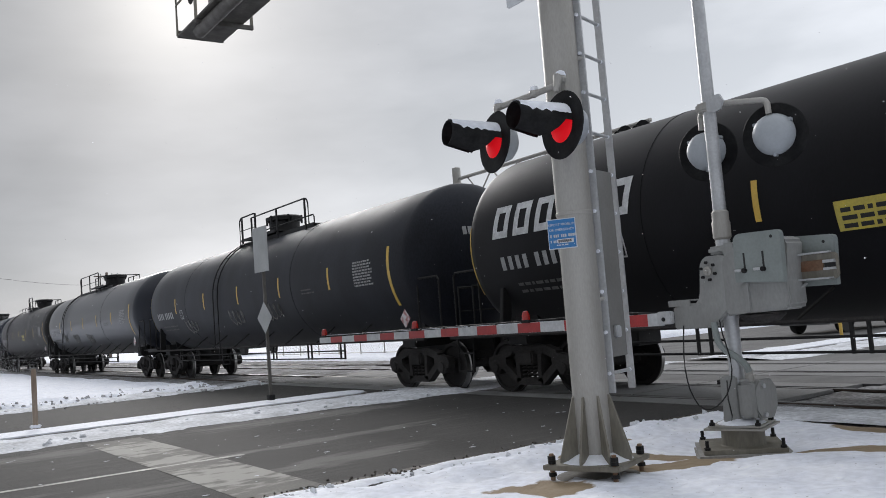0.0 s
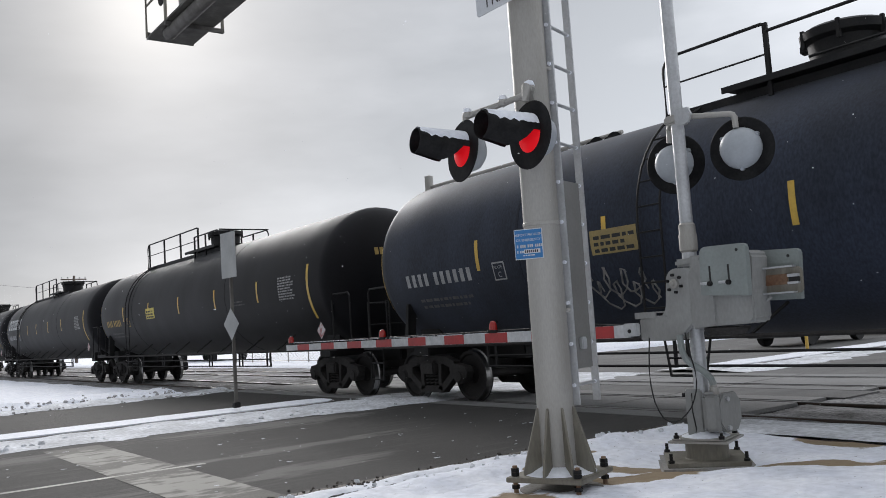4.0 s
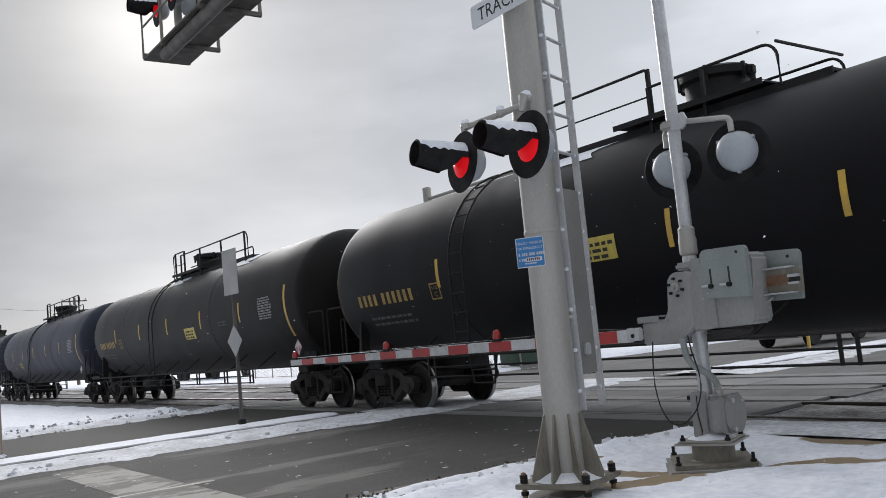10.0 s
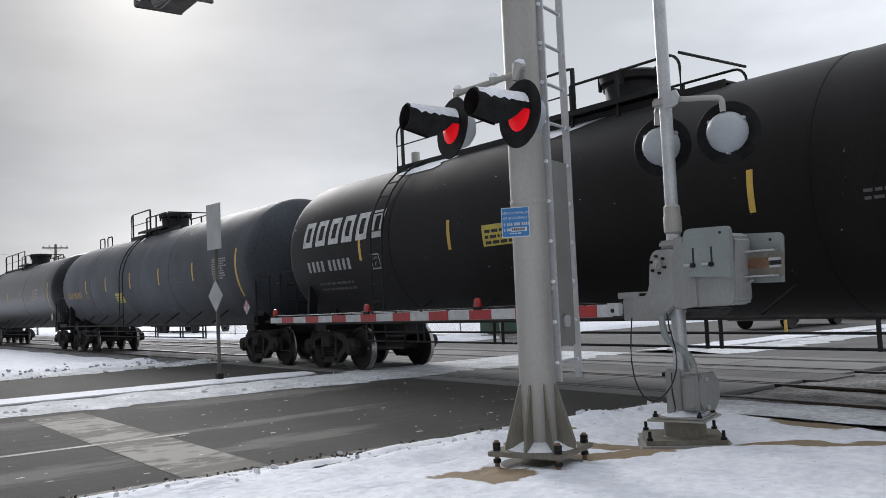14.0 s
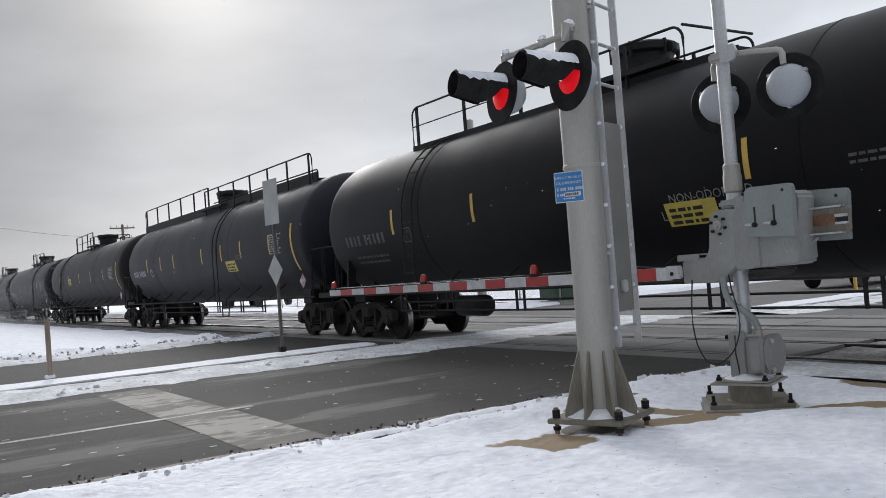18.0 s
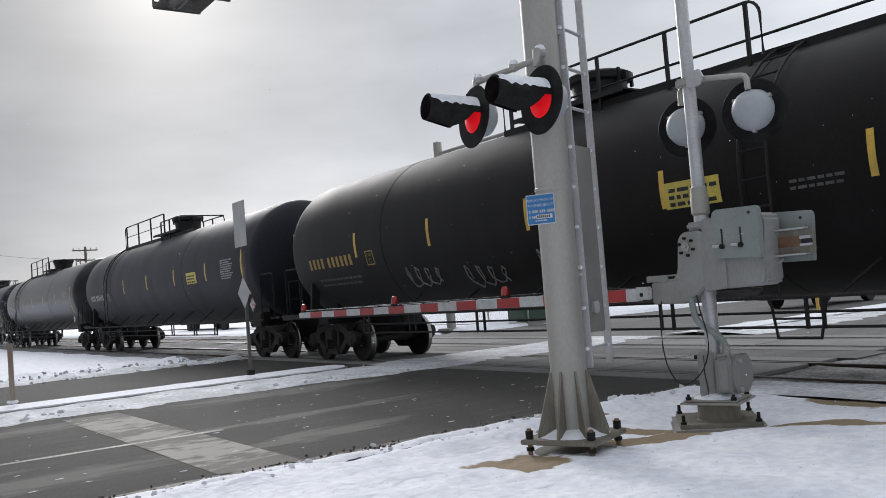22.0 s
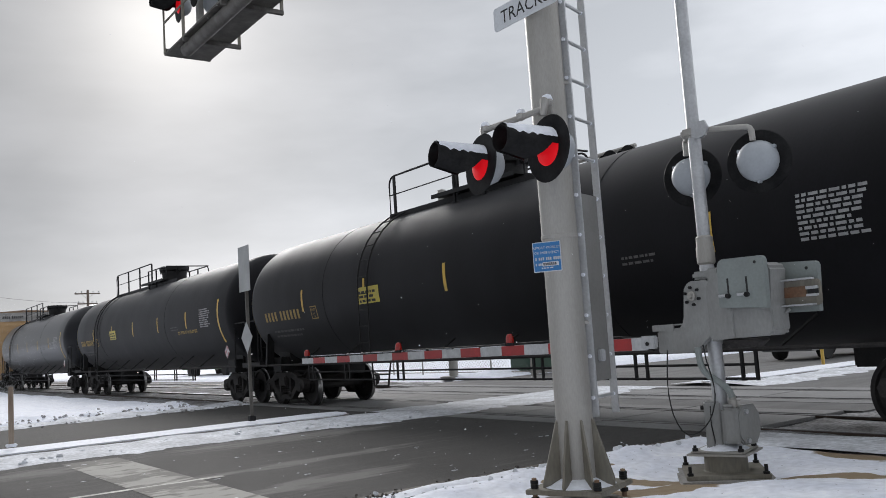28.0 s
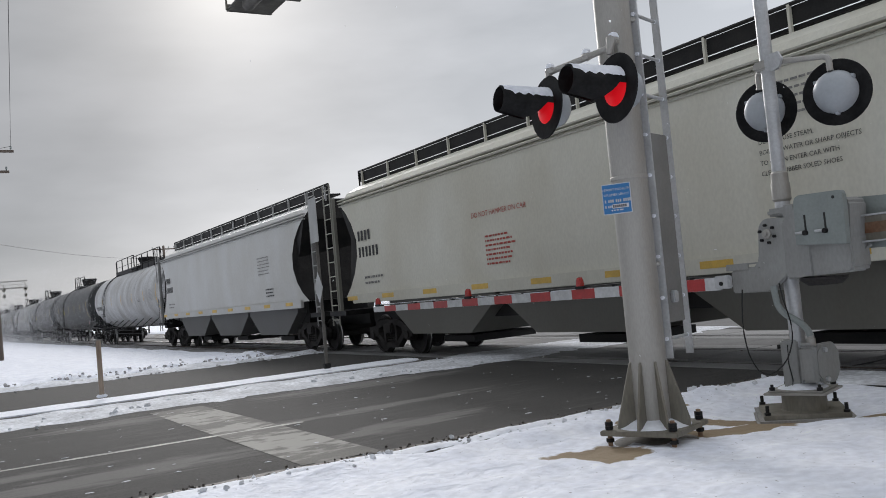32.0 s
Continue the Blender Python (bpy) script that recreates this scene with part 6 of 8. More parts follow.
# rear end of each tank, metres up the track when the clip begins
BLK, BLU, BRN, GLS, OLV, CHR = (0.0038, 0.0035, 0.0058), (0.033, 0.042, 0.066), (0.0085, 0.0072, 0.0072), (0.0055, 0.006, 0.009), (0.017, 0.016, 0.015), (0.0145, 0.017, 0.0255)
GRY = (0.066, 0.075, 0.092)
W, Y_, D = INK_WHITE, INK_YELLOW, INK_DUST
TANKS = [
    (-6.9, dict(colour=BLK)),
    (12.73, dict(colour=BLK, logo=True, rails=(1.7, -2.0), ladder=1.2, decal=1.76, decal_up=-0.5)),
    (32.63, dict(colour=CHR, rails=(2.2, -3.0), scrawl=3, decal=None)),
    (52.77, dict(colour=CHR, gloss=True, groups=(4, 6), rails=(5.0, -2.0), scrawl=8, decal=None, stripes=(5.8, 2.97, 0.3, -2.5, -5.2))),
    (71.94, dict(colour=OLV, groups=(4, 6), rails=(2.4, -2.0, 6.4), ladder=5.2, decal=-1.0, decal_up=-0.4, stripes=(5.9, 3.35, 0.64, -2.2, -5.0))),
    (91.89, dict(colour=BLU, rails=(2.6, -3.0), groups=(4, 6), scrawl=5)),
    (112.05, dict(colour=BLK, ink=Y_)),
    (131.74, dict(colour=BLK, logo=True, rails=(5.9, -1.8), decal=None, stripes=(5.4, 3.2, 1.06, -1.5, -4.2))),
    (151.71, dict(colour=BLK, ink=Y_, groups=(4, 6), rails=(3.4, -1.7), ladder=5.2, decal=1.62, decal_up=-0.5, stripes=(5.4, 3.5, 1.1, -1.4, -4.2))),
    (171.14, dict(colour=BLK, ink=D, rails=(5.8, -1.3), decal=None)),
    (190.68, dict(colour=BLK, ink=Y_, groups=(4, 6), rails=(3.4, -1.8), ladder=4.6, decal=1.51, stripes=(5.34, 2.7, 0.2, -2.25, -5.0))),
    (210.19, dict(snow=(2.6,), colour=BLK, ink=Y_, groups=(4, 6), rails=(3.4, -1.8), ladder=4.6, decal=1.56, stripes=(5.34, 2.7, 0.2, -2.15, -5.0))),
    (229.80, dict(snow=(-4.4, 0.8), colour=BRN, ink=Y_, groups=(4, 6), rails=(2.0, -4.5), ladder=1.6, decal=-1.63, decal_up=-0.5, reservoir=True)),
    (249.87, dict(colour=BLU, ink=D, groups=(4, 6), rails=(1.7, -5.8), decal=4.45, decal_up=-0.75, stripes=(6.1, 3.44, 0.7, -2.11, -5.0))),
    (270.19, dict(colour=BLU, ink=Y_, groups=(4, 6), rails=(1.5, -5.8), decal=4.6, decal_up=-0.8)),
    (289.69, dict(snow=(4.6, 1.3), colour=BRN, logo=True, rails=(5.9, -1.8), decal=1.84)),
    (309.66, dict(colour=GRY, ink=Y_, groups=(4, 6), rails=(3.0, -2.0), ladder=0.9, decal=1.66, decal_up=-0.7, stripes=(5.52, 3.0, 0.3, -2.45, -5.2), loops=True)),
    (329.34, dict(colour=GLS, gloss=True, ink=Y_, groups=(4, 6), rails=(5.9, -2.0), panel_at=-5.6)),
    (349.60, dict(colour=CHR, groups=(4, 6), rails=(5.0, -2.2))),
    (369.04, dict(colour=BLK, ink=D, rails=(6.4, -2.0), decal=-1.62, decal_up=-0.75, words_at=(('NON-ODORIZED', -1.3, 2.08, 0.17), ('LIQUEFIED PETROLEUM GAS', -1.1, 1.86, 0.2)), reservoir=True)),
    (388.31, dict(snow=(8.6,), colour=CHR, rails=(9.4, -8.0), decal=-3.4, ladder=-2.4, stripes=(6.0, 4.1, 2.4, -0.8, -2.7, -4.4, -6.6), decal_up=-0.62)),
    (407.82, dict(colour=BRN, ink=D, groups=(4, 6), rails=(5.6, -2.0))),
    (428.13, dict(colour=CHR, groups=(4, 6), rails=(2.3, -3.9, -6.2), ladder=-4.2, decal=None)),
    (448.08, dict(colour=BRN, ink=Y_, groups=(4, 6), rails=(2.0, -3.3, -5.0), ladder=-3.6, scrawl=9, decal=-2.56, stripes=(6.0, 3.33, 0.6, -2.1, -4.88))),
    (468.24, dict(colour=CHR, groups=(4, 6), rails=(5.9, -2.1), ladder=5.4, decal=-4.19)),
    (488.37, dict(colour=GLS, gloss=True, groups=(4, 6), rails=(6.0, -2.1), decal=None, ladder=5.4, stripes=(6.2, 3.42, 0.84, -2.08, -5.02))),
    (508.74, dict(colour=CHR, groups=(4, 6), rails=(6.0, -2.2), ladder=5.4, decal=-4.18, stripes=(5.4, 2.71, -0.07, -2.43, -5.2), words_at=(('NON-ODORIZED', -5.46, 2.15, 0.14), ('LIQUEFIED PETROLEUM GAS', -5.44, 1.97, 0.11)))),
    (528.63, dict(colour=BRN, ink=Y_, groups=(4, 6), rails=(5.9, -2.1), ladder=5.4, decal=3.6, words_at=(('LIQUEFIED', -5.6, 2.42, 0.17), ('PETROLEUM', -5.38, 2.19, 0.17)), words_ink=INK_WHITE)),
    (549.11, dict(colour=GLS, gloss=True, groups=(4, 6), rails=(5.9, -2.0), decal=None)),
    (569.51, dict(colour=BLK, ink=Y_, groups=(4, 6), rails=(3.4, -2.0))),
    (588.96, dict(colour=BLK, ink=Y_, groups=(4, 6), rails=(5.8, -2.0), words_at=(('LIQUEFIED PETROLEUM GAS', -4.5, 2.09, 0.14),))),
    (609.40, dict(colour=GLS, gloss=True, groups=(4, 6), rails=(6.1, -2.0), decal=None, ladder=5.2, words_at=(('NON-ODORIZED', -5.59, 2.43, 0.16), ('LIQUEFIED PETROLEUM GAS', -5.46, 2.2, 0.112)))),
]
LATE = [
    (685.7, dict(colour=(0.60, 0.61, 0.62), ink=D, rails=(6.2, -6.2), decal=None)),
    (706.2, dict(colour=(0.055, 0.058, 0.060), ink=D, rails=(3.0, -3.0))),
    (726.5, dict(colour=(0.15, 0.155, 0.16), ink=D, rails=(3.0, -3.0))),
    (746.6, dict(colour=(0.32, 0.33, 0.33), ink=D, rails=(3.0, -3.0))),
    (766.8, dict(colour=(0.10, 0.10, 0.10), ink=D, rails=(3.0, -3.0))),
    (787.0, dict(colour=(0.30, 0.30, 0.30), ink=D, rails=(3.0, -3.0))),
    (807.0, dict(colour=(0.05, 0.05, 0.05), ink=D, rails=(3.0, -3.0))),
    (827.0, dict(colour=(0.05, 0.05, 0.05), ink=D, rails=(3.0, -3.0))),
]
NAMES = {BLK: "dusty black", BLU: "dull blue-grey", GRY: "pale blue-grey", BRN: "weathered brownish black", GLS: "glossy new black", OLV: "dull olive-black", CHR: "charcoal-grey"}
TRAIN = []
for tip, q in TANKS + LATE:
    hue = NAMES.get(q["colour"], "pale grey" if q["colour"][0] > 0.2 else "grimy grey")
    extra = " with white company lettering" if q.get("logo") else (" with yellow car numbers" if q.get("ink") is Y_ else (" with sprayed scrawls" if q.get("scrawl") else " with hand rails on top"))
    TRAIN.append((tank_car(tip - TIP, label=hue + " rail tank car" + extra, **q), tip - TIP))


# ---- box car ----
YEL = (0.74, 0.49, 0.25)


def box_car(y):
    car = thing("box_car", pose(TRACK_X[0], y, 0), "yellow-ochre rail box car with black sliding doors and sprayed scrawls", "box car", "cars of the freight train")
    h, hw, z0, z1 = 9.35, 1.53, 1.02, 5.02
    for x in (-1, 1):
        side = part("side_wall", boxed(0, 0.05, -h, h, z0, z1), CAR_PAINT, car, "ribbed ochre steel side", pose(x * hw, 0, 0))
        side.color = (*YEL, 1)
        for i in range(23):
            yy = max(-h + 0.05, min(h - 0.05, -h + i * h / 11))
            rib = link("side_post", kept("side_post", lambda: prismed([(-0.07, 0.0), (-0.045, -0.07), (0.045, -0.07), (0.07, 0.0)], "z", z0 + 0.02, z1 - 0.10)), CAR_PAINT, side, m=pose(0, yy, 0, 0, 0, -90) if x < 0 else pose(0.05, yy, 0, 0, 0, 90))
            rib.color = (*YEL, 1)
    for s in (-1, 1):
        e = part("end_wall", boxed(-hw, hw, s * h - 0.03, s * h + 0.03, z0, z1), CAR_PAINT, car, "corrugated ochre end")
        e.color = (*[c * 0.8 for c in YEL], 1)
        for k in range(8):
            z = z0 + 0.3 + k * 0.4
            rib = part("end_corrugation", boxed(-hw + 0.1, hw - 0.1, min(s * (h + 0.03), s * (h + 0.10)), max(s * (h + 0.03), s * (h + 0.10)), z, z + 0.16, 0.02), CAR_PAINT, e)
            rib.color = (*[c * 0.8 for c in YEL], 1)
        part("end_panel", boxed(-hw + 0.02, hw - 0.02, min(s * (h + 0.02), s * (h + 0.10)), max(s * (h + 0.02), s * (h + 0.10)), 4.42, z1 - 0.04), CURB, car, "pale grey panel along the top of the end")
        sheet("reporting_mark", bars((4, 6), 0.16, 0.5, 0.25), lambda u, v, s=s: (s * -1.0 * (u - 1.35), s * (h + 0.105), 4.6 + v), INK_BLACK, car)
        add_truck(car, 7.0 * s)
        add_coupler(car, 10.3 * s)
        part("end_sill", boxed(-0.25, 0.25, min(s * 6.5, s * 10.1), max(s * 6.5, s * 10.1), 0.72, 1.02), BLACK_STEEL, car)
        lad = part("end_ladder", [tube(b, [(-1.62, s * (h - q), 1.0), (-1.62, s * (h - q), 2.6)], 0.016, 5) for b in [bmesh.new()] for q in (0.15, 0.6)][-1], CAR_PAINT, car, "short ochre side ladder")
        lad.color = (*YEL, 1)
        for k in range(5):
            r = part("rung", piped([(-1.62, s * (h - 0.15), 1.1 + 0.36 * k), (-1.62, s * (h - 0.6), 1.1 + 0.36 * k)], 0.014, 5), CAR_PAINT, lad)
            r.color = (*YEL, 1)
    part("roof", prismed([(-hw - 0.04, z1 - 0.03), (-hw - 0.04, z1 + 0.03), (0, z1 + 0.12), (hw + 0.04, z1 + 0.03), (hw + 0.04, z1 - 0.03)], "y", -h - 0.06, h + 0.06), RUST, car, "rusty low-pitched roof")
    sill = part("side_sill", boxed(-hw - 0.03, -hw + 0.1, -h, h, 0.70, 1.06), CAR_PAINT, car, "grimy lower sill")
    sill.color = (0.36, 0.25, 0.135, 1)
    part("centre_sill", boxed(-0.35, 0.35, -h, h, 0.6, 1.0), BLACK_STEEL, car)
    # doors
    for n, (a, b) in enumerate(((-1.47, 0.77), (0.81, 3.05))):
        door = part("sliding_door", boxed(-hw - 0.13, -hw - 0.07, a, b, 1.10, 4.80), TRUCK_STEEL, car, "black panelled sliding door")
        for z in (1.1, 1.85, 2.7, 3.55, 4.62):
            part("door_rail", boxed(-hw - 0.17, -hw - 0.12, a + 0.1, b - 0.1, z, z + 0.14, 0.008), TRUCK_STEEL, door)
        for q in (a, (a + b) / 2 - 0.05, b - 0.1):
            part("door_stile", boxed(-hw - 0.174, -hw - 0.12, q, q + 0.1, 1.1, 4.78, 0.008), TRUCK_STEEL, door)
        x = -hw - 0.135
        if n == 1:
            for i, text in enumerate(("CLOSE AND LOCK", "BOTH DOORS BEFORE", "MOVING CAR")):
                sheet("lettering", words(text, 0.13), flat_on(x, 2.55, 4.25 - 0.17 * i), INK_WHITE, door)
            for q, text in enumerate(("CLOSE THIS DOOR FIRST", "OPEN CLOSE")):
                sheet("lettering", words(text, 0.105), flat_on(x, 2.45 - 0.3 * q, 2.42 - 0.15 * q), INK_WHITE, door)
            sheet("lettering", words("ASE", 0.13), flat_on(x, 2.07, 1.98), INK_WHITE, door)
            sheet("small_writing", lines(5, 0.035, 0.11, 5, 0.5), flat_on(x, 2.20, 3.3), INK_WHITE, door)
            part("notice", boxed(x - 0.004, x, 0.95, 1.25, 1.30, 1.62), INK_WHITE, door, "small white notice")
        else:
            sheet("lettering", words("0", 0.22), flat_on(x, 0.65, 3.2), INK_WHITE, door)
            for q, text in enumerate(("OPEN THIS DOOR FIRST", "OPEN CLOSE")):
                sheet("lettering", words(text, 0.105), flat_on(x, 0.40 - 0.3 * q, 2.42 - 0.15 * q), INK_WHITE, door)
            sheet("lettering", words("ASD", 0.13), flat_on(x, 0.00, 1.98), INK_WHITE, door)
            for q, text in enumerate(("NO LUBE REQUIRED", "DOORS EQUIPPED WITH", "SELF LUBRICATING")):
                sheet("lettering", words(text, 0.09), flat_on(x, -0.45, 2.98 - 0.12 * q), INK_WHITE, door)
            part("notice", boxed(x - 0.004, x, 0.0, 0.4, 2.72, 2.86), INK_WHITE, door, "small white notice")
            for q, text in enumerate(("OPENING 10-6 W  9-4 H 12-4", "TOTAL W 16-0 H 12-4")):
                sheet("lettering", words(text, 0.09), flat_on(x, 0.35, 4.2 - 0.13 * q), INK_WHITE, door)
        for z in (1.45,):
            sheet("small_writing", lines(2, 0.06, 0.11, int(z * 10) + n, 0.7), flat_on(x, b - 0.5, z), INK_WHITE, door)
        part("door_rod", [tube(bb, [(x - 0.05, q, 1.15), (x - 0.05, q, 4.7)], 0.018, 5) for bb in [bmesh.new()] for q in ((a + b) / 2 + 0.35, (a + b) / 2 - 0.35)][-1], BLACK_STEEL, door)
    part("door_track", boxed(-hw - 0.2, -hw - 0.03, -3.7, 3.1, 4.80, 4.87), BLACK_STEEL, car)
    x, flat = -hw - 0.074, -hw - 0.006
    # lettering at the head end and the slogan panels
    part("logo_field", boxed(x - 0.004, x, -7.35, -4.35, 3.92, 4.58), INK_BLACK, car, "black logo field")
    for k in range(3):
        u = 0.12 + 0.95 * k
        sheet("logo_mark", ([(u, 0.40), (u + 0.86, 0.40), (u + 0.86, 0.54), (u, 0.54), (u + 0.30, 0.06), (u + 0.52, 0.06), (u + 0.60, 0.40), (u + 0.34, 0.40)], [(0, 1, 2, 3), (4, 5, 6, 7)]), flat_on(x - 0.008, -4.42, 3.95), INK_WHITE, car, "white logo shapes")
        if k < 2:
            sheet("logo_mark", ([(u + 0.62 + (0.5 if q % 2 else 0) * (1 if q // 2 in (0,) else 1), 0.10 + 0.08 * j + (0.04 if q > 1 else 0)) for j in range(4) for q in (0, 1, 3, 2)], [(4 * j, 4 * j + 1, 4 * j + 2, 4 * j + 3) for j in range(4)]), flat_on(x - 0.007, -4.42, 3.95), INK_WHITE, car)
    for i, text in enumerate(("Railcar Pooling", "Experts")):
        sheet("lettering", words(text, 0.48), flat_on(flat, -4.35 - 0.5 * i, 3.3 - 0.62 * i), INK_BLACK, car)
    for text, yy, z in (("next", 8.6, 3.55), ("load", 8.5, 3.25), ("any", 5.1, 3.75), ("road", 5.1, 3.45)):
        sheet("lettering", words(text, 0.30), flat_on(flat, yy, z), INK_BROWN, car)
    for sgn, inks in ((1, (INK_RED, LOGO_BLUE)), (-1, (LOGO_BLUE, INK_RED))):
        for off, m_ in zip((-0.13, 0.13), inks):
            sheet("logo_mark", ([(off - 0.11 - sgn * 0.5, -0.75), (off + 0.11 - sgn * 0.5, -0.75), (off + 0.11 + sgn * 0.5, 0.75), (off - 0.11 + sgn * 0.5, 0.75)], [(0, 1, 2, 3)]), flat_on(x - 0.003 - 0.002 * sgn, 7.0, 3.45), m_, car)
    part("route_board", boxed(x - 0.03, x, 5.95, 6.30, 4.28, 4.52, 0.01), CAR_PAINT, car, "small ochre board").color = (*YEL, 1)
    sheet("reporting_mark", bars((4,), 0.30, 0.4, 0.4), flat_on(flat, 8.2, 2.35), INK_BROWN, car)
    sheet("reporting_mark", bars((2, 4), 0.26, 0.4, 0.7), flat_on(flat, 8.2, 1.85), INK_BROWN, car)
    # sprayed letters low on the side: a pale mass that runs up in fingers, with thin dark outlines and inner strokes
    rnd = random.Random(4)

    def blob(wide, high, lean, point):
        """An upright finger shape, its foot flat."""
        out = [(-wide * rnd.uniform(0.9, 1.0), 0.0), (-wide * rnd.uniform(0.8, 1.05), high * 0.45)]
        out += [(wide * math.cos(radians(q)), high - point * wide + point * wide * math.sin(radians(q))) for q in range(165, 0, -15)]
        out += [(wide * rnd.uniform(0.8, 1.05), high * 0.45), (wide * rnd.uniform(0.9, 1.0), 0.0)]
        return [(u + lean * v, v) for u, v in out]

    def filled(out, grow=0.0):
        cu, cv = sum(u for u, _ in out) / len(out), sum(v for _, v in out) / len(out)
        ring = [(u + grow * (u - cu) / (abs(u - cu) + 0.05), v + (grow if v > cv else 0.0)) for u, v in out]
        return [(cu, cv)] + ring, [(0, k + 1, (k + 1) % len(ring) + 1) for k in range(len(ring))]

    def stroke(pts, wide):
        vs, fs = [], []
        for (u0, v0), (u1, v1) in zip(pts, pts[1:]):
            d = math.hypot(u1 - u0, v1 - v0) or 1
            nu, nv = -(v1 - v0) / d * wide / 2, (u1 - u0) / d * wide / 2
            k = len(vs)
            vs += [(u0 + nu, v0 + nv), (u1 + nu, v1 + nv), (u1 - nu, v1 - nv), (u0 - nu, v0 - nv)]
            fs.append((k, k + 1, k + 2, k + 3))
        return vs, fs

    level = 0.0
    yc = -1.75
    while yc > -8.9:
        wide, high = rnd.uniform(0.20, 0.42), rnd.uniform(0.75, 1.75)
        out = blob(wide, high, rnd.uniform(-0.16, 0.16), rnd.uniform(1.2, 2.2))
        level += 0.0012
        sheet("spray_panel", filled(out, 0.035), flat_on(x - 0.003 - level, yc, 0.78), INK_BLACK, car, "dark sprayed outline")
        sheet("spray_panel", filled(out), flat_on(x - 0.0036 - level, yc, 0.78), INK_WHITE, car, "pale sprayed letter shape")
        if rnd.random() < 0.7:
            inner = [(0.35 * wide * math.sin(2.2 * k / 9 + yc), high * (0.25 + 0.05 * k)) for k in range(10)]
            sheet("spray_stroke", stroke(inner, 0.035), flat_on(x - 0.0042 - level, yc, 0.78), INK_BLACK, car, "thin dark sprayed stroke")
        yc -= wide * rnd.uniform(1.3, 2.1)
    # the older, faded piece behind the doors
    for yc, wide, high, lean in ((6.75, 0.35, 0.55, 0.1), (6.1, 0.42, 0.85, -0.1), (5.45, 0.45, 1.05, 0.05), (4.75, 0.50, 1.15, 0.12), (4.1, 0.42, 0.95, -0.12), (3.55, 0.36, 1.05, 0.0)):
        out = blob(wide, high, lean, 0.9)
        level += 0.0008
        sheet("spray_panel", filled(out), flat_on(x - 0.003 - level, yc, 0.85), INK_FADED, car, "faded brownish sprayed fill")
        sheet("spray_stroke", stroke(out[1:-1], 0.055), flat_on(x - 0.0036 - level, yc, 0.85), INK_PINK, car, "pale sprayed outline")
    for yc, pts in ((5.9, [(-0.1, 0.75), (-0.3, 0.6), (-0.32, 0.3), (-0.1, 0.15), (0.12, 0.25)]), (5.0, [(-0.35, 0.95), (-0.05, 0.2), (0.3, 1.0)]), (4.2, [(0.2, 0.85), (-0.1, 0.9), (-0.28, 0.6), (-0.2, 0.25), (0.15, 0.2)])):
        sheet("spray_stroke", stroke(pts, 0.09), flat_on(x - 0.012, yc, 0.95), INK_WHITE, car, "pale sprayed stroke")
    for yc, z, m_ in ((2.35, 3.05, INK_WHITE), (-0.6, 1.5, INK_WHITE)):
        pts = [(0.07 * k + 0.05 * math.sin(2.1 * k), 0.17 * math.sin(1.7 * k)) for k in range(9)]
        sheet("spray_stroke", stroke(pts, 0.022), flat_on(-hw - 0.185, yc, z), m_, car, "thin sprayed scribble")
    return car


BOX_Y = 21.27 + gone(31.0) - 9.35
TRAIN.append((box_car(BOX_Y), BOX_Y))


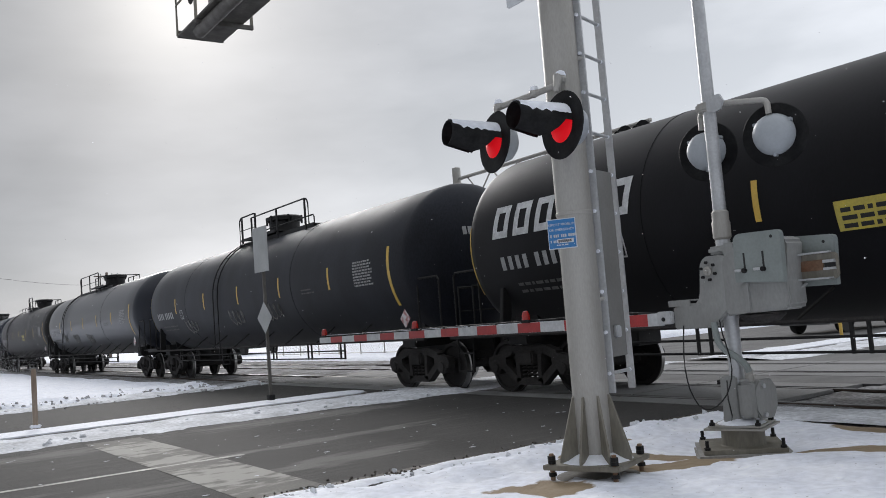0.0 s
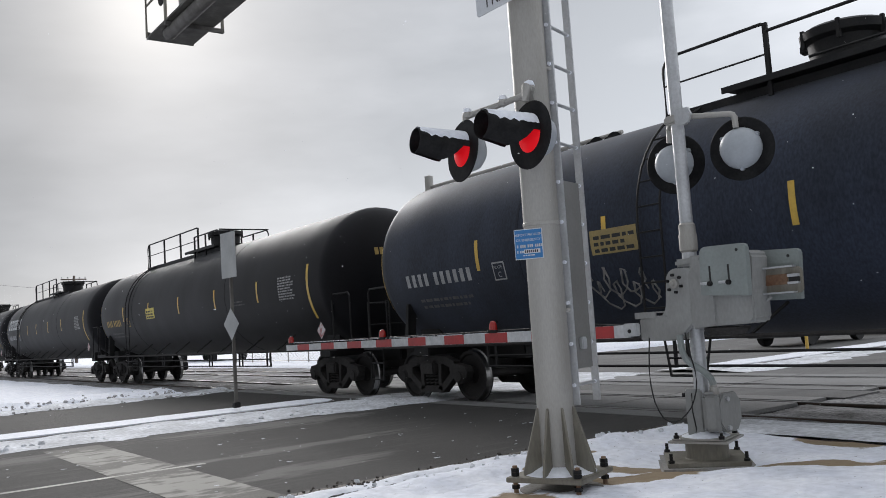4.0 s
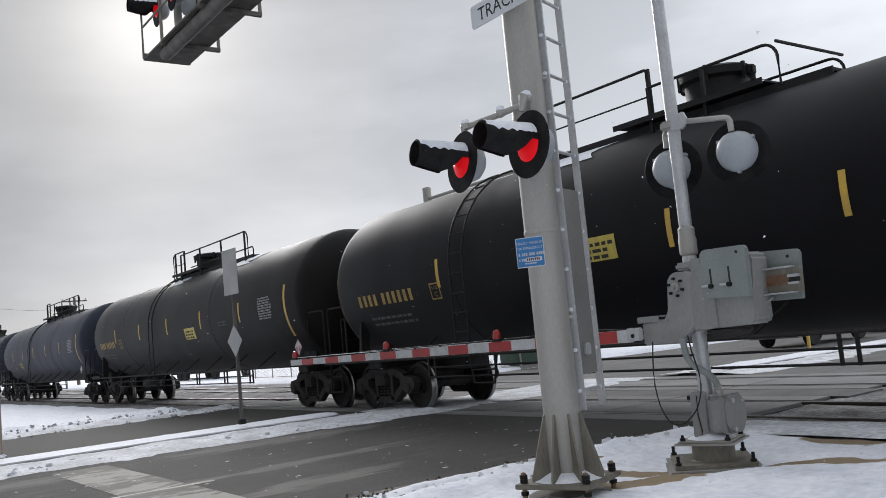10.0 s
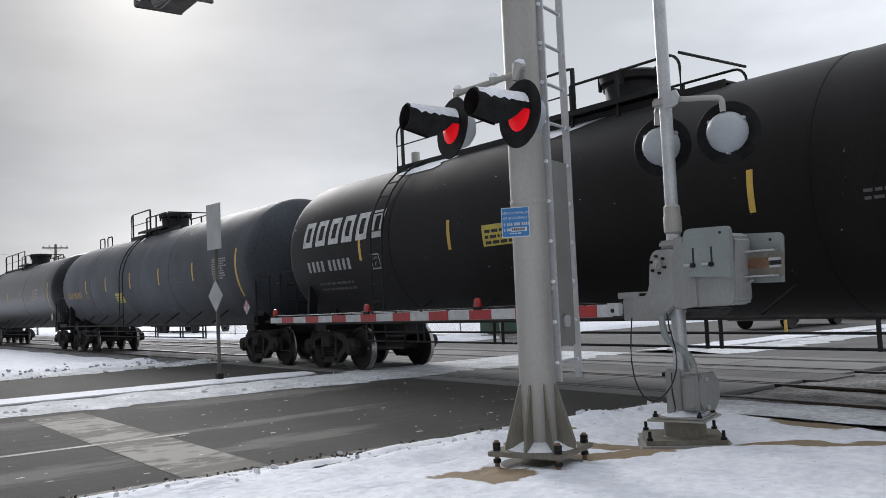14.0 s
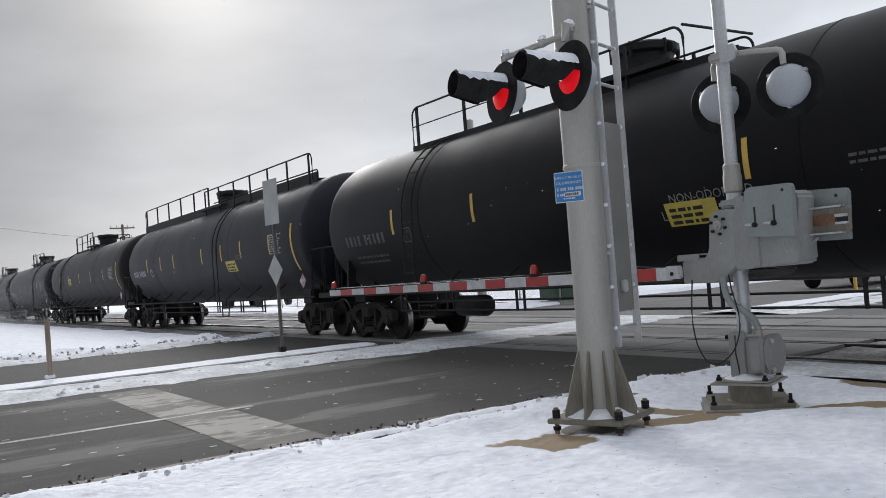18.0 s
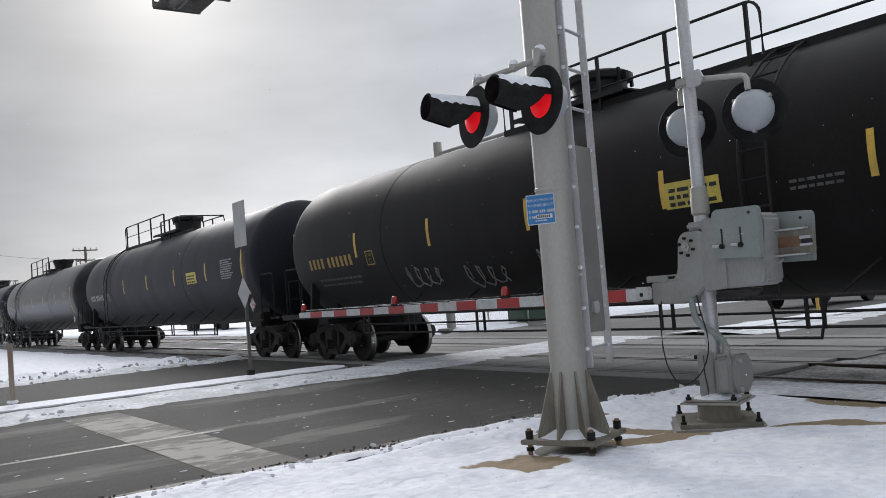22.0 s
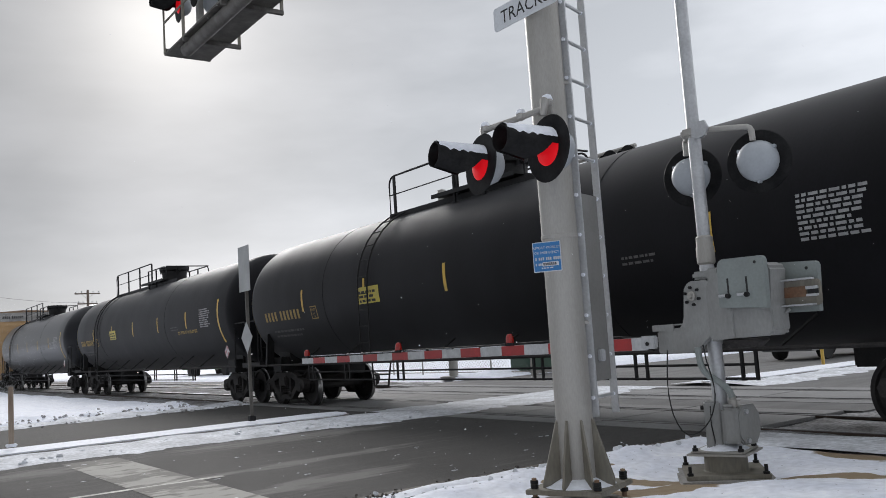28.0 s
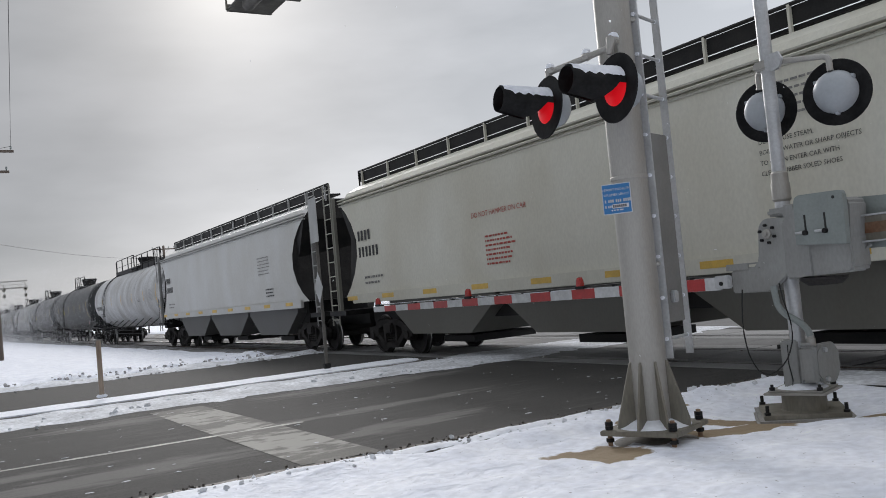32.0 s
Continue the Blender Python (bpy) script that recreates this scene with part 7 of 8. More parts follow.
# ---- covered hoppers ----
def hopper_car(y, colour, label, marks=True):
    car = thing("hopper_car", pose(TRACK_X[0], y, 0), label, "hopper car", "cars of the freight train")
    h, hw = 8.55, 1.58

    def body():
        bm = bmesh.new()
        prof = [(1.45, hw - 0.03), (1.7, hw), (2.0, hw + 0.015), (2.4, hw + 0.02), (2.8, hw + 0.01), (3.2, hw), (3.5, hw - 0.02), (3.72, hw - 0.04), (3.80, hw - 0.10), (4.05, hw - 0.28), (4.25, 0.9)]
        pts = [(-w, z) for z, w in prof] + [(w, z) for z, w in prof[::-1]]
        rows = []
        for k in np.linspace(-1, 1, 9):
            ring = []
            for u, z in pts:
                dip = 0.95 * math.sin(math.pi * max(0.0, min(1.0, (z - 1.45) / 2.3))) ** 0.8 if z < 3.74 else 0.0
                ring.append(bm.verts.new((u, k * (h - dip), z)))
            rows.append(ring)
        for p, q in zip(rows, rows[1:]):
            for i in range(len(p)):
                j = (i + 1) % len(p)
                bm.faces.new((p[i], p[j], q[j], q[i]))
        bm.faces.new(rows[0])
        bm.faces.new(rows[-1])
        return bm

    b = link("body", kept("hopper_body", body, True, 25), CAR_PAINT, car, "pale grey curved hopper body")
    b.color = (*colour, 1)
    # end faces take dark steel: the overhang's shade, put into the colour
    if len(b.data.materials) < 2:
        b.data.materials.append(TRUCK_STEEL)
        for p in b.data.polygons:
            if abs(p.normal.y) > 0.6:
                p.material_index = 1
    for k in range(3):
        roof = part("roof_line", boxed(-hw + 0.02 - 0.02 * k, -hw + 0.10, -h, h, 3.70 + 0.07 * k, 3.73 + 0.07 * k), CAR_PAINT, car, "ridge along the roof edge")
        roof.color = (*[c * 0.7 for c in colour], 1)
    sill = part("side_sill", boxed(-hw - 0.04, -hw + 0.06, -h + 0.5, h - 0.5, 1.28, 1.50, 0.01), CAR_PAINT, car, "pale lower sill")
    sill.color = (*[c * 0.9 for c in colour], 1)
    for i in range(9):
        link("reflector_strip", kept("hstrip", lambda: boxed(-hw - 0.046, -hw - 0.04, -0.28, 0.28, 1.36, 1.46)), STRIPE, car, m=pose(0, -h + 1.4 + i * 1.9, 0))
    # black box added so that the gaps between the bays stay dark
    part("underframe", boxed(-0.95, 0.95, -h + 1.6, h - 1.6, 0.80, 1.46), BLACK_STEEL, car, "dark underframe box added to fill the gaps between the bays")
    # discharge bays under the body
    for n, yc in enumerate((-4.6, 0.0, 4.6)):
        bay = part("hopper_bay", prismed([(yc - 2.28, 1.45), (yc - 2.2, 1.15), (yc - 1.2, 0.5), (yc + 1.2, 0.5), (yc + 2.2, 1.15), (yc + 2.28, 1.45)], "x", -1.25, 1.25), CAR_PAINT, car, "sloping discharge bay, painted darker for the shade under the body")
        # body paint cut to a fifth, standing in for shade under the car
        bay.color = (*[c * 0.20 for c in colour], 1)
        part("outlet_gate", boxed(-0.8, 0.8, yc - 0.6, yc + 0.6, 0.28, 0.42), BLACK_STEEL, car)
    for s in (-1, 1):
        # slanting end: frame, slope sheet and ladder
        # the black sheet carries on the painted shade of the end recess
        part("slope_sheet", prismed([(s * (h - 0.02), 3.7), (s * (h - 1.3), 1.45), (s * (h - 1.9), 1.45), (s * (h - 0.9), 3.7)], "x", -hw + 0.06, hw - 0.06), BLACK_STEEL, car, "dark slope sheet")
        for x in (-hw + 0.03, hw - 0.1):
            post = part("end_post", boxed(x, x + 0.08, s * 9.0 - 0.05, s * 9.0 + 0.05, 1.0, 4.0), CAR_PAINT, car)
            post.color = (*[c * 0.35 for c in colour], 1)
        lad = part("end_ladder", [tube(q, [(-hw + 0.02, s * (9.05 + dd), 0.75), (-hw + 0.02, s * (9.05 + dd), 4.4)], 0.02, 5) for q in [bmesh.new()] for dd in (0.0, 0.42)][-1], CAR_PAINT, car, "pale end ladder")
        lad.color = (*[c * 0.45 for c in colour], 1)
        for k in range(10):
            r = link("rung", kept(("hrung", s), lambda: piped([(-hw + 0.02, s * 9.05, 0), (-hw + 0.02, s * 9.47, 0)], 0.014, 5)), CAR_PAINT, lad, m=pose(0, 0, 0.9 + 0.37 * k))
            r.color = (*[c * 0.8 for c in colour], 1)
        part("end_platform", boxed(-hw, hw, min(s * 8.6, s * 9.6), max(s * 8.6, s * 9.6), 1.0, 1.12), BLACK_STEEL, car, "dark end platform")
        part("end_sill", boxed(-0.28, 0.28, min(s * 6, s * 9.6), max(s * 6, s * 9.6), 0.7, 1.1), BLACK_STEEL, car)
        add_truck(car, 7.3 * s)
        add_coupler(car, 9.75 * s)
    walkway = part("roof_walk", box(boxed(-0.75, -0.45, -h - 0.2, h + 0.2, 4.32, 4.37), 0.45, 0.75, -h - 0.2, h + 0.2, 4.32, 4.37), BLACK_STEEL, car, "dark roof walkway")
    part("walk_fascia", boxed(-0.80, -0.76, -h - 0.2, h + 0.2, 4.38, 4.61), BLACK_STEEL, car, "dark running board edge")
    for i in range(13):
        q = link("walk_stay", kept("wstay", lambda: boxed(-0.85, -0.80, -0.02, 0.02, 4.2, 4.64)), CAR_PAINT, car, m=pose(0, -h + i * (2 * h / 12), 0))
        q.color = (*colour, 1)
    part("roof_rail", piped([(-0.82, -h - 0.2, 4.1), (-0.82, -h - 0.2, 4.64), (-0.82, h + 0.2, 4.64), (-0.82, h + 0.2, 4.1)], 0.02, 6), BLACK_STEEL, car)
    for i in range(6):
        part("roof_hatch", revolve(bmesh.new(), [(0.40, 4.2), (0.40, 4.34), (0.34, 4.40), (0, 4.42)], "z", 18, (0, -h + 1.4 + i * (2 * h - 2.8) / 5, 0)), CAR_PAINT, car, smooth=True).color = (*colour, 1)
    x = -hw - 0.028
    lay = lambda y0, z0: (lambda u, v: (-(hw + 0.026 - 0.05 * max(0, abs(z0 + v - 2.5) - 0.6)), y0 - u, z0 + v))
    sheet("reporting_mark", bars((4,), 0.24, 0.42, 0.34), lay(7.5, 2.75), INK_BLACK, car, "painted car number as bars")
    sheet("reporting_mark", bars((6,), 0.24, 0.42, 0.34), lay(7.5, 2.36), INK_BLACK, car, "painted car number as bars")
    sheet("small_writing", lines(2, 0.05, 0.13, 3, 1.0), lay(7.3, 1.85), INK_DUST, car)
    if marks:
        sheet("lettering", words("DO NOT HAMMER ON CAR", 0.14), lay(2.45, 2.70), INK_RED, car)
        sheet("small_writing", lines(7, 0.035, 0.085, 8, 0.95), lay(2.05, 2.30), INK_RED, car)
        for i, text in enumerate(("CAUTION", "DO NOT USE STEAM,", "BOILING WATER OR SHARP OBJECTS", "TO CLEAN ENTER CAR WITH", "CLEAN RUBBER SOLED SHOES")):
            sheet("lettering", words(text, 0.082), lay(-4.2, 2.95 - 0.13 * i), INK_BLACK, car)
        sheet("small_writing", lines(5, 0.03, 0.10, 12, 1.2), lay(-4.1, 3.50), INK_DUST, car)
    else:
        sheet("small_writing", lines(6, 0.03, 0.10, 14, 1.2), lay(-4.6, 2.9), INK_DUST, car)
        sheet("small_writing", lines(3, 0.04, 0.10, 15, 0.8), lay(-5.2, 1.9), INK_BLACK, car)
    return car


HOP_Y = 19.8 + gone(32.0) - 8.55
TRAIN.append((hopper_car(HOP_Y, (0.68, 0.675, 0.60), "pale grey-green covered hopper car with stencilled notices"), HOP_Y))
HOP2_Y = HOP_Y + 19.55
TRAIN.append((hopper_car(HOP2_Y, (0.60, 0.61, 0.61), "light grey covered hopper car behind another hopper", False), HOP2_Y))


# ---- beyond the track: poles, wires, signals, fence, vehicles, building, trees ----
def wire(name, p, q, sag, r, label):
    p, q = Vector(p), Vector(q)
    pts = [p.lerp(q, k / 12) - Vector((0, 0, 4 * sag * (k / 12) * (1 - k / 12))) for k in range(13)]
    return tagged(part(name, piped(pts, r, 5), CABLE), label, "cable")


def utility_pole(x, y, top, label, transformer=False):
    t = thing("utility_pole", pose(x, y, 0), label, "utility pole", "utility poles along the track")
    part("pole", revolve(bmesh.new(), [(0.17, 0.0), (0.16, 2.0), (0.12, top - 0.1), (0.11, top), (0.0, top + 0.02)], "z", 14), WOOD, t, "round wooden pole", smooth=True)
    for z, w in ((top - 0.35, 1.2), (top - 1.35, 0.95)):
        arm = part("crossarm", boxed(-w, w, 0.11, 0.22, z - 0.06, z + 0.06, 0.01), WOOD, t, "weathered wooden crossarm")
        part("brace", tube(piped([(-0.55, 0.16, z - 0.06), (0, 0.14, z - 0.55)], 0.014, 5), [(0.55, 0.16, z - 0.06), (0, 0.14, z - 0.55)], 0.014, 5), GALV, t)
        for u in (-w + 0.12, -w * 0.45, w * 0.45, w - 0.12):
            link("insulator", kept("insulator", lambda: revolve(bmesh.new(), [(0.02, 0.0), (0.02, 0.06), (0.055, 0.07), (0.05, 0.11), (0.035, 0.13), (0.05, 0.15), (0.035, 0.19), (0.0, 0.2)], "z", 10), True), COVER, arm, m=pose(u, 0.165, z + 0.06))
    if transformer:
        can = part("transformer", revolve(bmesh.new(), [(0.0, 6.45), (0.23, 6.45), (0.25, 6.5), (0.25, 7.25), (0.27, 7.26), (0.26, 7.32), (0.0, 7.40)], "z", 18, (0.05, -0.40, 0)), COVER, t, "grey can transformer", smooth=True)
        part("bushing", revolve(bmesh.new(), [(0.03, 7.35), (0.05, 7.42), (0.03, 7.46), (0.05, 7.5), (0.02, 7.6), (0, 7.6)], "z", 8, (0.12, -0.40, 0)), RUST, can)
        part("bracket", boxed(0.0, 0.1, -0.2, -0.05, 6.7, 7.1), GALV, can)
        part("drop_box", boxed(-0.12, 0.12, -0.32, -0.14, 3.4, 3.9, 0.02), COVER, t, "small grey box on the pole")
    return t


def signal_bridge():
    t = thing("signal_cantilever", pose(7.0, 150, 0), "distant railway signal cantilever over the tracks with two double heads", "railway signal")
    part("mast", revolve(bmesh.new(), [(0.24, 0), (0.24, 9.2), (0, 9.25)], "z", 12), GALV, t, smooth=True)
    for z in (8.0, 9.0):
        part("chord", boxed(0, 6.6, -0.07, 0.07, z - 0.07, z + 0.07), GALV, t)
    for k in range(6):
        part("lattice_bar", piped([(k * 1.1, 0, 8.0), (k * 1.1 + 0.55, 0, 9.0), (k * 1.1 + 1.1, 0, 8.0)], 0.035, 5), GALV, t)
    part("deck", boxed(0, 6.6, -0.5, 0.4, 7.86, 7.93), GALV, t, "grating deck")
    part("deck_rail", tube(piped([(0, -0.5, 9.1), (6.6, -0.5, 9.1)], 0.025, 5), [(0, -0.5, 8.5), (6.6, -0.5, 8.5)], 0.02, 5), GALV, t)
    for x in (3.2, 6.2):
        drop = part("hanger", boxed(x - 0.06, x + 0.06, -0.62, -0.5, 6.3, 8.6), GALV, t)
        for z in (6.75, 7.75):
            # black heads drawn in paler steel, with the haze put into the colour
            head = part("signal_head", prismed([(x + 0.26 * math.cos(a), z + 0.32 * math.sin(a)) for a in np.linspace(0, 2 * math.pi, 17)[:-1]], "y", -0.72, -0.64), GALV_STAIN, drop, "round signal head, paled in place of haze")
            part("hood", revolve(bmesh.new(), [(0.11, -0.95), (0.12, -0.72), (0.10, -0.72), (0.09, -0.95)], "y", 12, (x, 0, z)), BLACK, drop)


def chain_fence(x, ys, label, h=1.75, mesh=True, group="", along="y", lean=0.0):
    t = thing("fence", pose(x, 0, 0), label, "fence", group)
    for y in ys:
        link("fence_post", kept(("fpost", h), lambda: revolve(bmesh.new(), [(0.03, 0), (0.03, h), (0.034, h), (0.034, h + 0.03), (0, h + 0.05)], "z", 8)), GALV, t, m=pose(0, y, 0))
    for z in ((h, 0.12) if mesh else (h, h * 0.5)):
        part("rail", piped([(0, ys[0], z), (0, ys[-1], z)], 0.02, 5), GALV, t)
    if mesh:
        # woven wires, slanting both ways
        bm = bmesh.new()
        y0, y1, step = ys[0], ys[-1], 0.16
        for s in (-1, 1):
            k = y0 - h
            while k < y1 + h:
                a, b = (k, 0.1), (k + s * h, h)
                pts = [(y, z) for y, z in (a, b)]
                if min(a[0], b[0]) >= y0 and max(a[0], b[0]) <= y1:
                    tube(bm, [(s * 0.004, pts[0][0], pts[0][1]), (s * 0.004, pts[1][0], pts[1][1])], 0.004, 3)
                k += step
        tagged(part("wire_mesh", bm, GALV, t, "woven diamond wire mesh"), kind="stuff")


def signal_cabinet():
    t = thing("signal_cabinet", pose(20.3, 23.4, 0), "dark green metal equipment cabinet beside the far fence", "cabinet")
    part("cabinet_body", boxed(-0.5, 0.5, -0.6, 0.6, 0.12, 1.75, 0.03), GREEN_BOX, t)
    part("cabinet_roof", prismed([(-0.58, 1.75), (0.58, 1.75), (0.56, 1.82), (0.0, 1.92), (-0.56, 1.82)], "y", -0.68, 0.68), GREEN_BOX, t)
    d = part("cabinet_door", boxed(-0.525, -0.505, -0.5, 0.5, 0.22, 1.65, 0.006), GREEN_BOX, t)
    part("handle", boxed(-0.55, -0.525, 0.36, 0.40, 0.85, 1.05, 0.005), GALV, d)
    part("plinth", boxed(-0.55, 0.55, -0.65, 0.65, 0.0, 0.12), CURB, t, "concrete plinth")


def car_body(profile, half, tumble):
    """A car's shell from its side outline: sides lean in towards the roof."""
    bm = bmesh.new()
    rows = []
    for f in (-1, -0.92, 0.92, 1):
        ring = []
        for u, z in profile:
            w = half - tumble * max(0.0, z - 0.85)
            edge = 0.06 if abs(f) == 1 else 0.0
            ring.append(bm.verts.new((u * (1 - 0.012 * edge), f * w if abs(f) != 1 else f * w, z - edge * (0.6 if z > 0.6 else -0.4))))
        rows.append(ring)
    for p, q in zip(rows, rows[1:]):
        for i in range(len(p)):
            j = (i + 1) % len(p)
            bm.faces.new((p[i], p[j], q[j], q[i]))
    bm.faces.new(rows[0])
    bm.faces.new(rows[-1])
    return bm


def car_wheel(parent, u, v, r):
    w = part("wheel", revolve(bmesh.new(), [(r * 0.62, -0.10), (r * 0.95, -0.11), (r, -0.07), (r, 0.07), (r * 0.95, 0.11), (r * 0.62, 0.10)], "y", 24, (u, v, r)), RUBBER, parent, "black tyre", smooth=True)
    part("rim", revolve(bmesh.new(), [(0.0, -0.07), (r * 0.2, -0.09), (r * 0.55, -0.06), (r * 0.64, -0.10), (r * 0.64, 0.10), (r * 0.55, 0.06), (r * 0.2, 0.09), (0, 0.07)], "y", 20, (u, v, r)), GALV_BRIGHT, w, "alloy rim", smooth=True)


def sedan(m, paint, label):
    """Nose towards local -x."""
    t = thing("sedan", m, label, "car", "cars waiting at the far gate")
    part("body", car_body([(-2.25, 0.30), (-2.30, 0.55), (-2.20, 0.72), (-1.2, 0.92), (-0.45, 1.36), (0.55, 1.43), (1.15, 1.36), (1.85, 1.02), (2.25, 0.98), (2.32, 0.6), (2.25, 0.30)], 0.88, 0.30), paint, t, smooth=True)
    part("windscreen", prismed([(-0.66, -1.17), (0.66, -1.17), (0.58, -0.50), (-0.58, -0.50)], "z", 0, 0.006), GLASS_DARK, t, "dark windscreen", m=Matrix(((0, 1, 0, 0.0), (1, 0, 0, 0), (0, 0.587, 1, 1.635), (0, 0, 0, 1))))
    for s in (-1, 1):
        part("side_window", prismed([(-0.85, 0.98), (-0.42, 1.28), (0.5, 1.35), (1.05, 1.29), (1.35, 1.04), (1.2, 0.98)], "y", s * 0.82 - 0.012, s * 0.82 + 0.012), GLASS_DARK, t, "dark side glass")
        part("headlight", boxed(-2.27, -2.12, s * 0.62 - 0.17, s * 0.62 + 0.17, 0.60, 0.74, 0.03), GALV_BRIGHT, t, "clear headlight")
        part("mirror", boxed(-0.66, -0.52, s * 0.98 - 0.09, s * 0.98 + 0.09, 0.95, 1.08, 0.03), paint, t)
        for u in (-1.4, 1.4):
            car_wheel(t, u, s * 0.78, 0.33)
    part("grille", boxed(-2.32, -2.24, -0.42, 0.42, 0.42, 0.66, 0.02), BLACK, t, "black grille")
    part("number_plate", boxed(-2.335, -2.315, -0.15, 0.15, 0.44, 0.54), WHITE_SIGN, t)
    return t


def pickup(m):
    t = thing("pickup_truck", m, "dark pickup truck waiting behind the far crossing gate", "truck", "cars waiting at the far gate")
    part("cab", car_body([(-2.75, 0.45), (-2.80, 0.80), (-2.72, 1.10), (-1.35, 1.20), (-0.75, 1.82), (0.75, 1.88), (0.95, 1.25), (2.75, 1.22), (2.80, 0.6), (2.7, 0.45)], 0.98, 0.16), CAR_DARK, t, smooth=True)
    part("windscreen", prismed([(-0.76, 0), (0.76, 0), (0.68, 0.58), (-0.68, 0.58)], "z", 0, 0.006), GLASS_DARK, t, m=Matrix(((0, 1.0, 0, -1.34), (1, 0, 0, 0), (0, 1.0, 1, 1.225), (0, 0, 0, 1))))
    for s in (-1, 1):
        part("side_window", prismed([(-1.05, 1.28), (-0.66, 1.72), (0.68, 1.76), (0.78, 1.28)], "y", s * 0.885 - 0.012, s * 0.885 + 0.012), GLASS_DARK, t)
        part("headlight", boxed(-2.80, -2.66, s * 0.72 - 0.16, s * 0.72 + 0.16, 0.84, 1.04, 0.02), GALV_BRIGHT, t)
        part("mirror", boxed(-1.05, -0.92, s * 1.1 - 0.12, s * 1.1 + 0.12, 1.2, 1.42, 0.02), CAR_DARK, t)
        for u in (-1.75, 1.75):
            car_wheel(t, u, s * 0.86, 0.40)
    part("grille", boxed(-2.84, -2.76, -0.52, 0.52, 0.76, 1.05, 0.02), GALV_BRIGHT, t, "chrome grille")
    part("bumper", boxed(-2.90, -2.74, -0.96, 0.96, 0.48, 0.70, 0.03), GALV_BRIGHT, t, "chrome bumper")


def parked_trailer():
    """A low trailer beyond the tracks, seen under the cars."""
    t = thing("trailer", pose(21.6, 57.5, 0), "low faded tan trailer with black tyres parked beyond the tracks", "trailer")
    part("body", boxed(-1.15, 1.15, -4.2, 4.6, 0.62, 1.55, 0.04), TRAILER_TAN, t, "faded tan side panel")
    part("frame", boxed(-0.9, 0.9, -5.0, 4.6, 0.45, 0.62, 0.02), GREEN_BOX, t, "dark green frame")
    part("drawbar", piped([(0, -5.0, 0.52), (0, -6.6, 0.50)], 0.06, 8), GREEN_BOX, t)
    for k in range(5):
        part("stake", boxed(-1.20, -1.15, -4.1 + 2.05 * k, -4.02 + 2.05 * k, 0.5, 1.75), RAIL, t)
    for sx in (-1.0, 1.0):
        for y in (-4.2, 1.2, 2.3):
            w = part("wheel", revolve(bmesh.new(), [(0.25, -0.12), (0.40, -0.13), (0.43, -0.09), (0.43, 0.09), (0.40, 0.13), (0.25, 0.12)], "x", 24, (sx, y, 0.43)), RUBBER, t, "black tyre", smooth=True)
            part("rim", revolve(bmesh.new(), [(0.0, -0.08), (0.10, -0.10), (0.26, -0.06), (0.26, 0.06), (0.10, 0.10), (0.0, 0.08)], "x", 20, (sx, y, 0.43)), GALV_STAIN, w, "dull steel rim", smooth=True)


def bollard():
    t = thing("bollard", pose(22.0, 13.4, 0), "short yellow-painted steel bollard by the far lane", "bollard")
    part("pipe", revolve(bmesh.new(), [(0.045, 0), (0.045, 0.6), (0.035, 0.64), (0, 0.65)], "z", 16), STRIPE, t, smooth=True)
    part("band", revolve(bmesh.new(), [(0.047, 0.44), (0.047, 0.50)], "z", 16), BLACK, t)


def far_cantilever():
    """The same kind of warning signal for the other direction, across the tracks."""
    t = thing("crossing_signal", pose(17.6, 24.4, 0), "grey crossing signal with red lights on the far side", "crossing signal")
    part("mast", revolve(bmesh.new(), [(0.16, 0), (0.15, 6.6), (0, 6.65)], "z", 16), GALV, t, smooth=True)
    part("base", boxed(-0.35, 0.35, -0.35, 0.35, 0, 0.12, 0.02), CURB, t)
    part("arm", piped([(0, 0, 6.2), (0, -9.0, 6.2)], 0.06, 8), GALV, t, "long pipe arm over the road")
    part("arm", piped([(0, 0, 5.4), (0, -9.0, 5.6)], 0.05, 8), GALV, t)
    for k in range(6):
        part("lattice_bar", piped([(0, -0.6 - 1.4 * k, 6.2), (0, -1.3 - 1.4 * k, 5.5), (0, -2.0 - 1.4 * k, 6.2)], 0.025, 5), GALV, t)
    for y in (-8.3, -8.95):
        lamp = part("flashing_light", revolve(bmesh.new(), [(0.1, 0.0), (0.29, 0.0), (0.29, 0.02), (0.1, 0.02)], "x", 24, (-0.3, y, 5.9)), BLACK, t, "black round background with a red light")
        part("lens", revolve(bmesh.new(), [(0.0, -0.02), (0.09, -0.01), (0.105, 0.01), (0, 0.02)], "x", 16, (-0.3, y, 5.9)), RED_LENS, lamp)
        part("hood", revolve(bmesh.new(), [(0.12, -0.28), (0.125, 0.0), (0.115, 0.0), (0.11, -0.28)], "x", 16, (-0.3, y, 5.9)), BLACK, lamp)


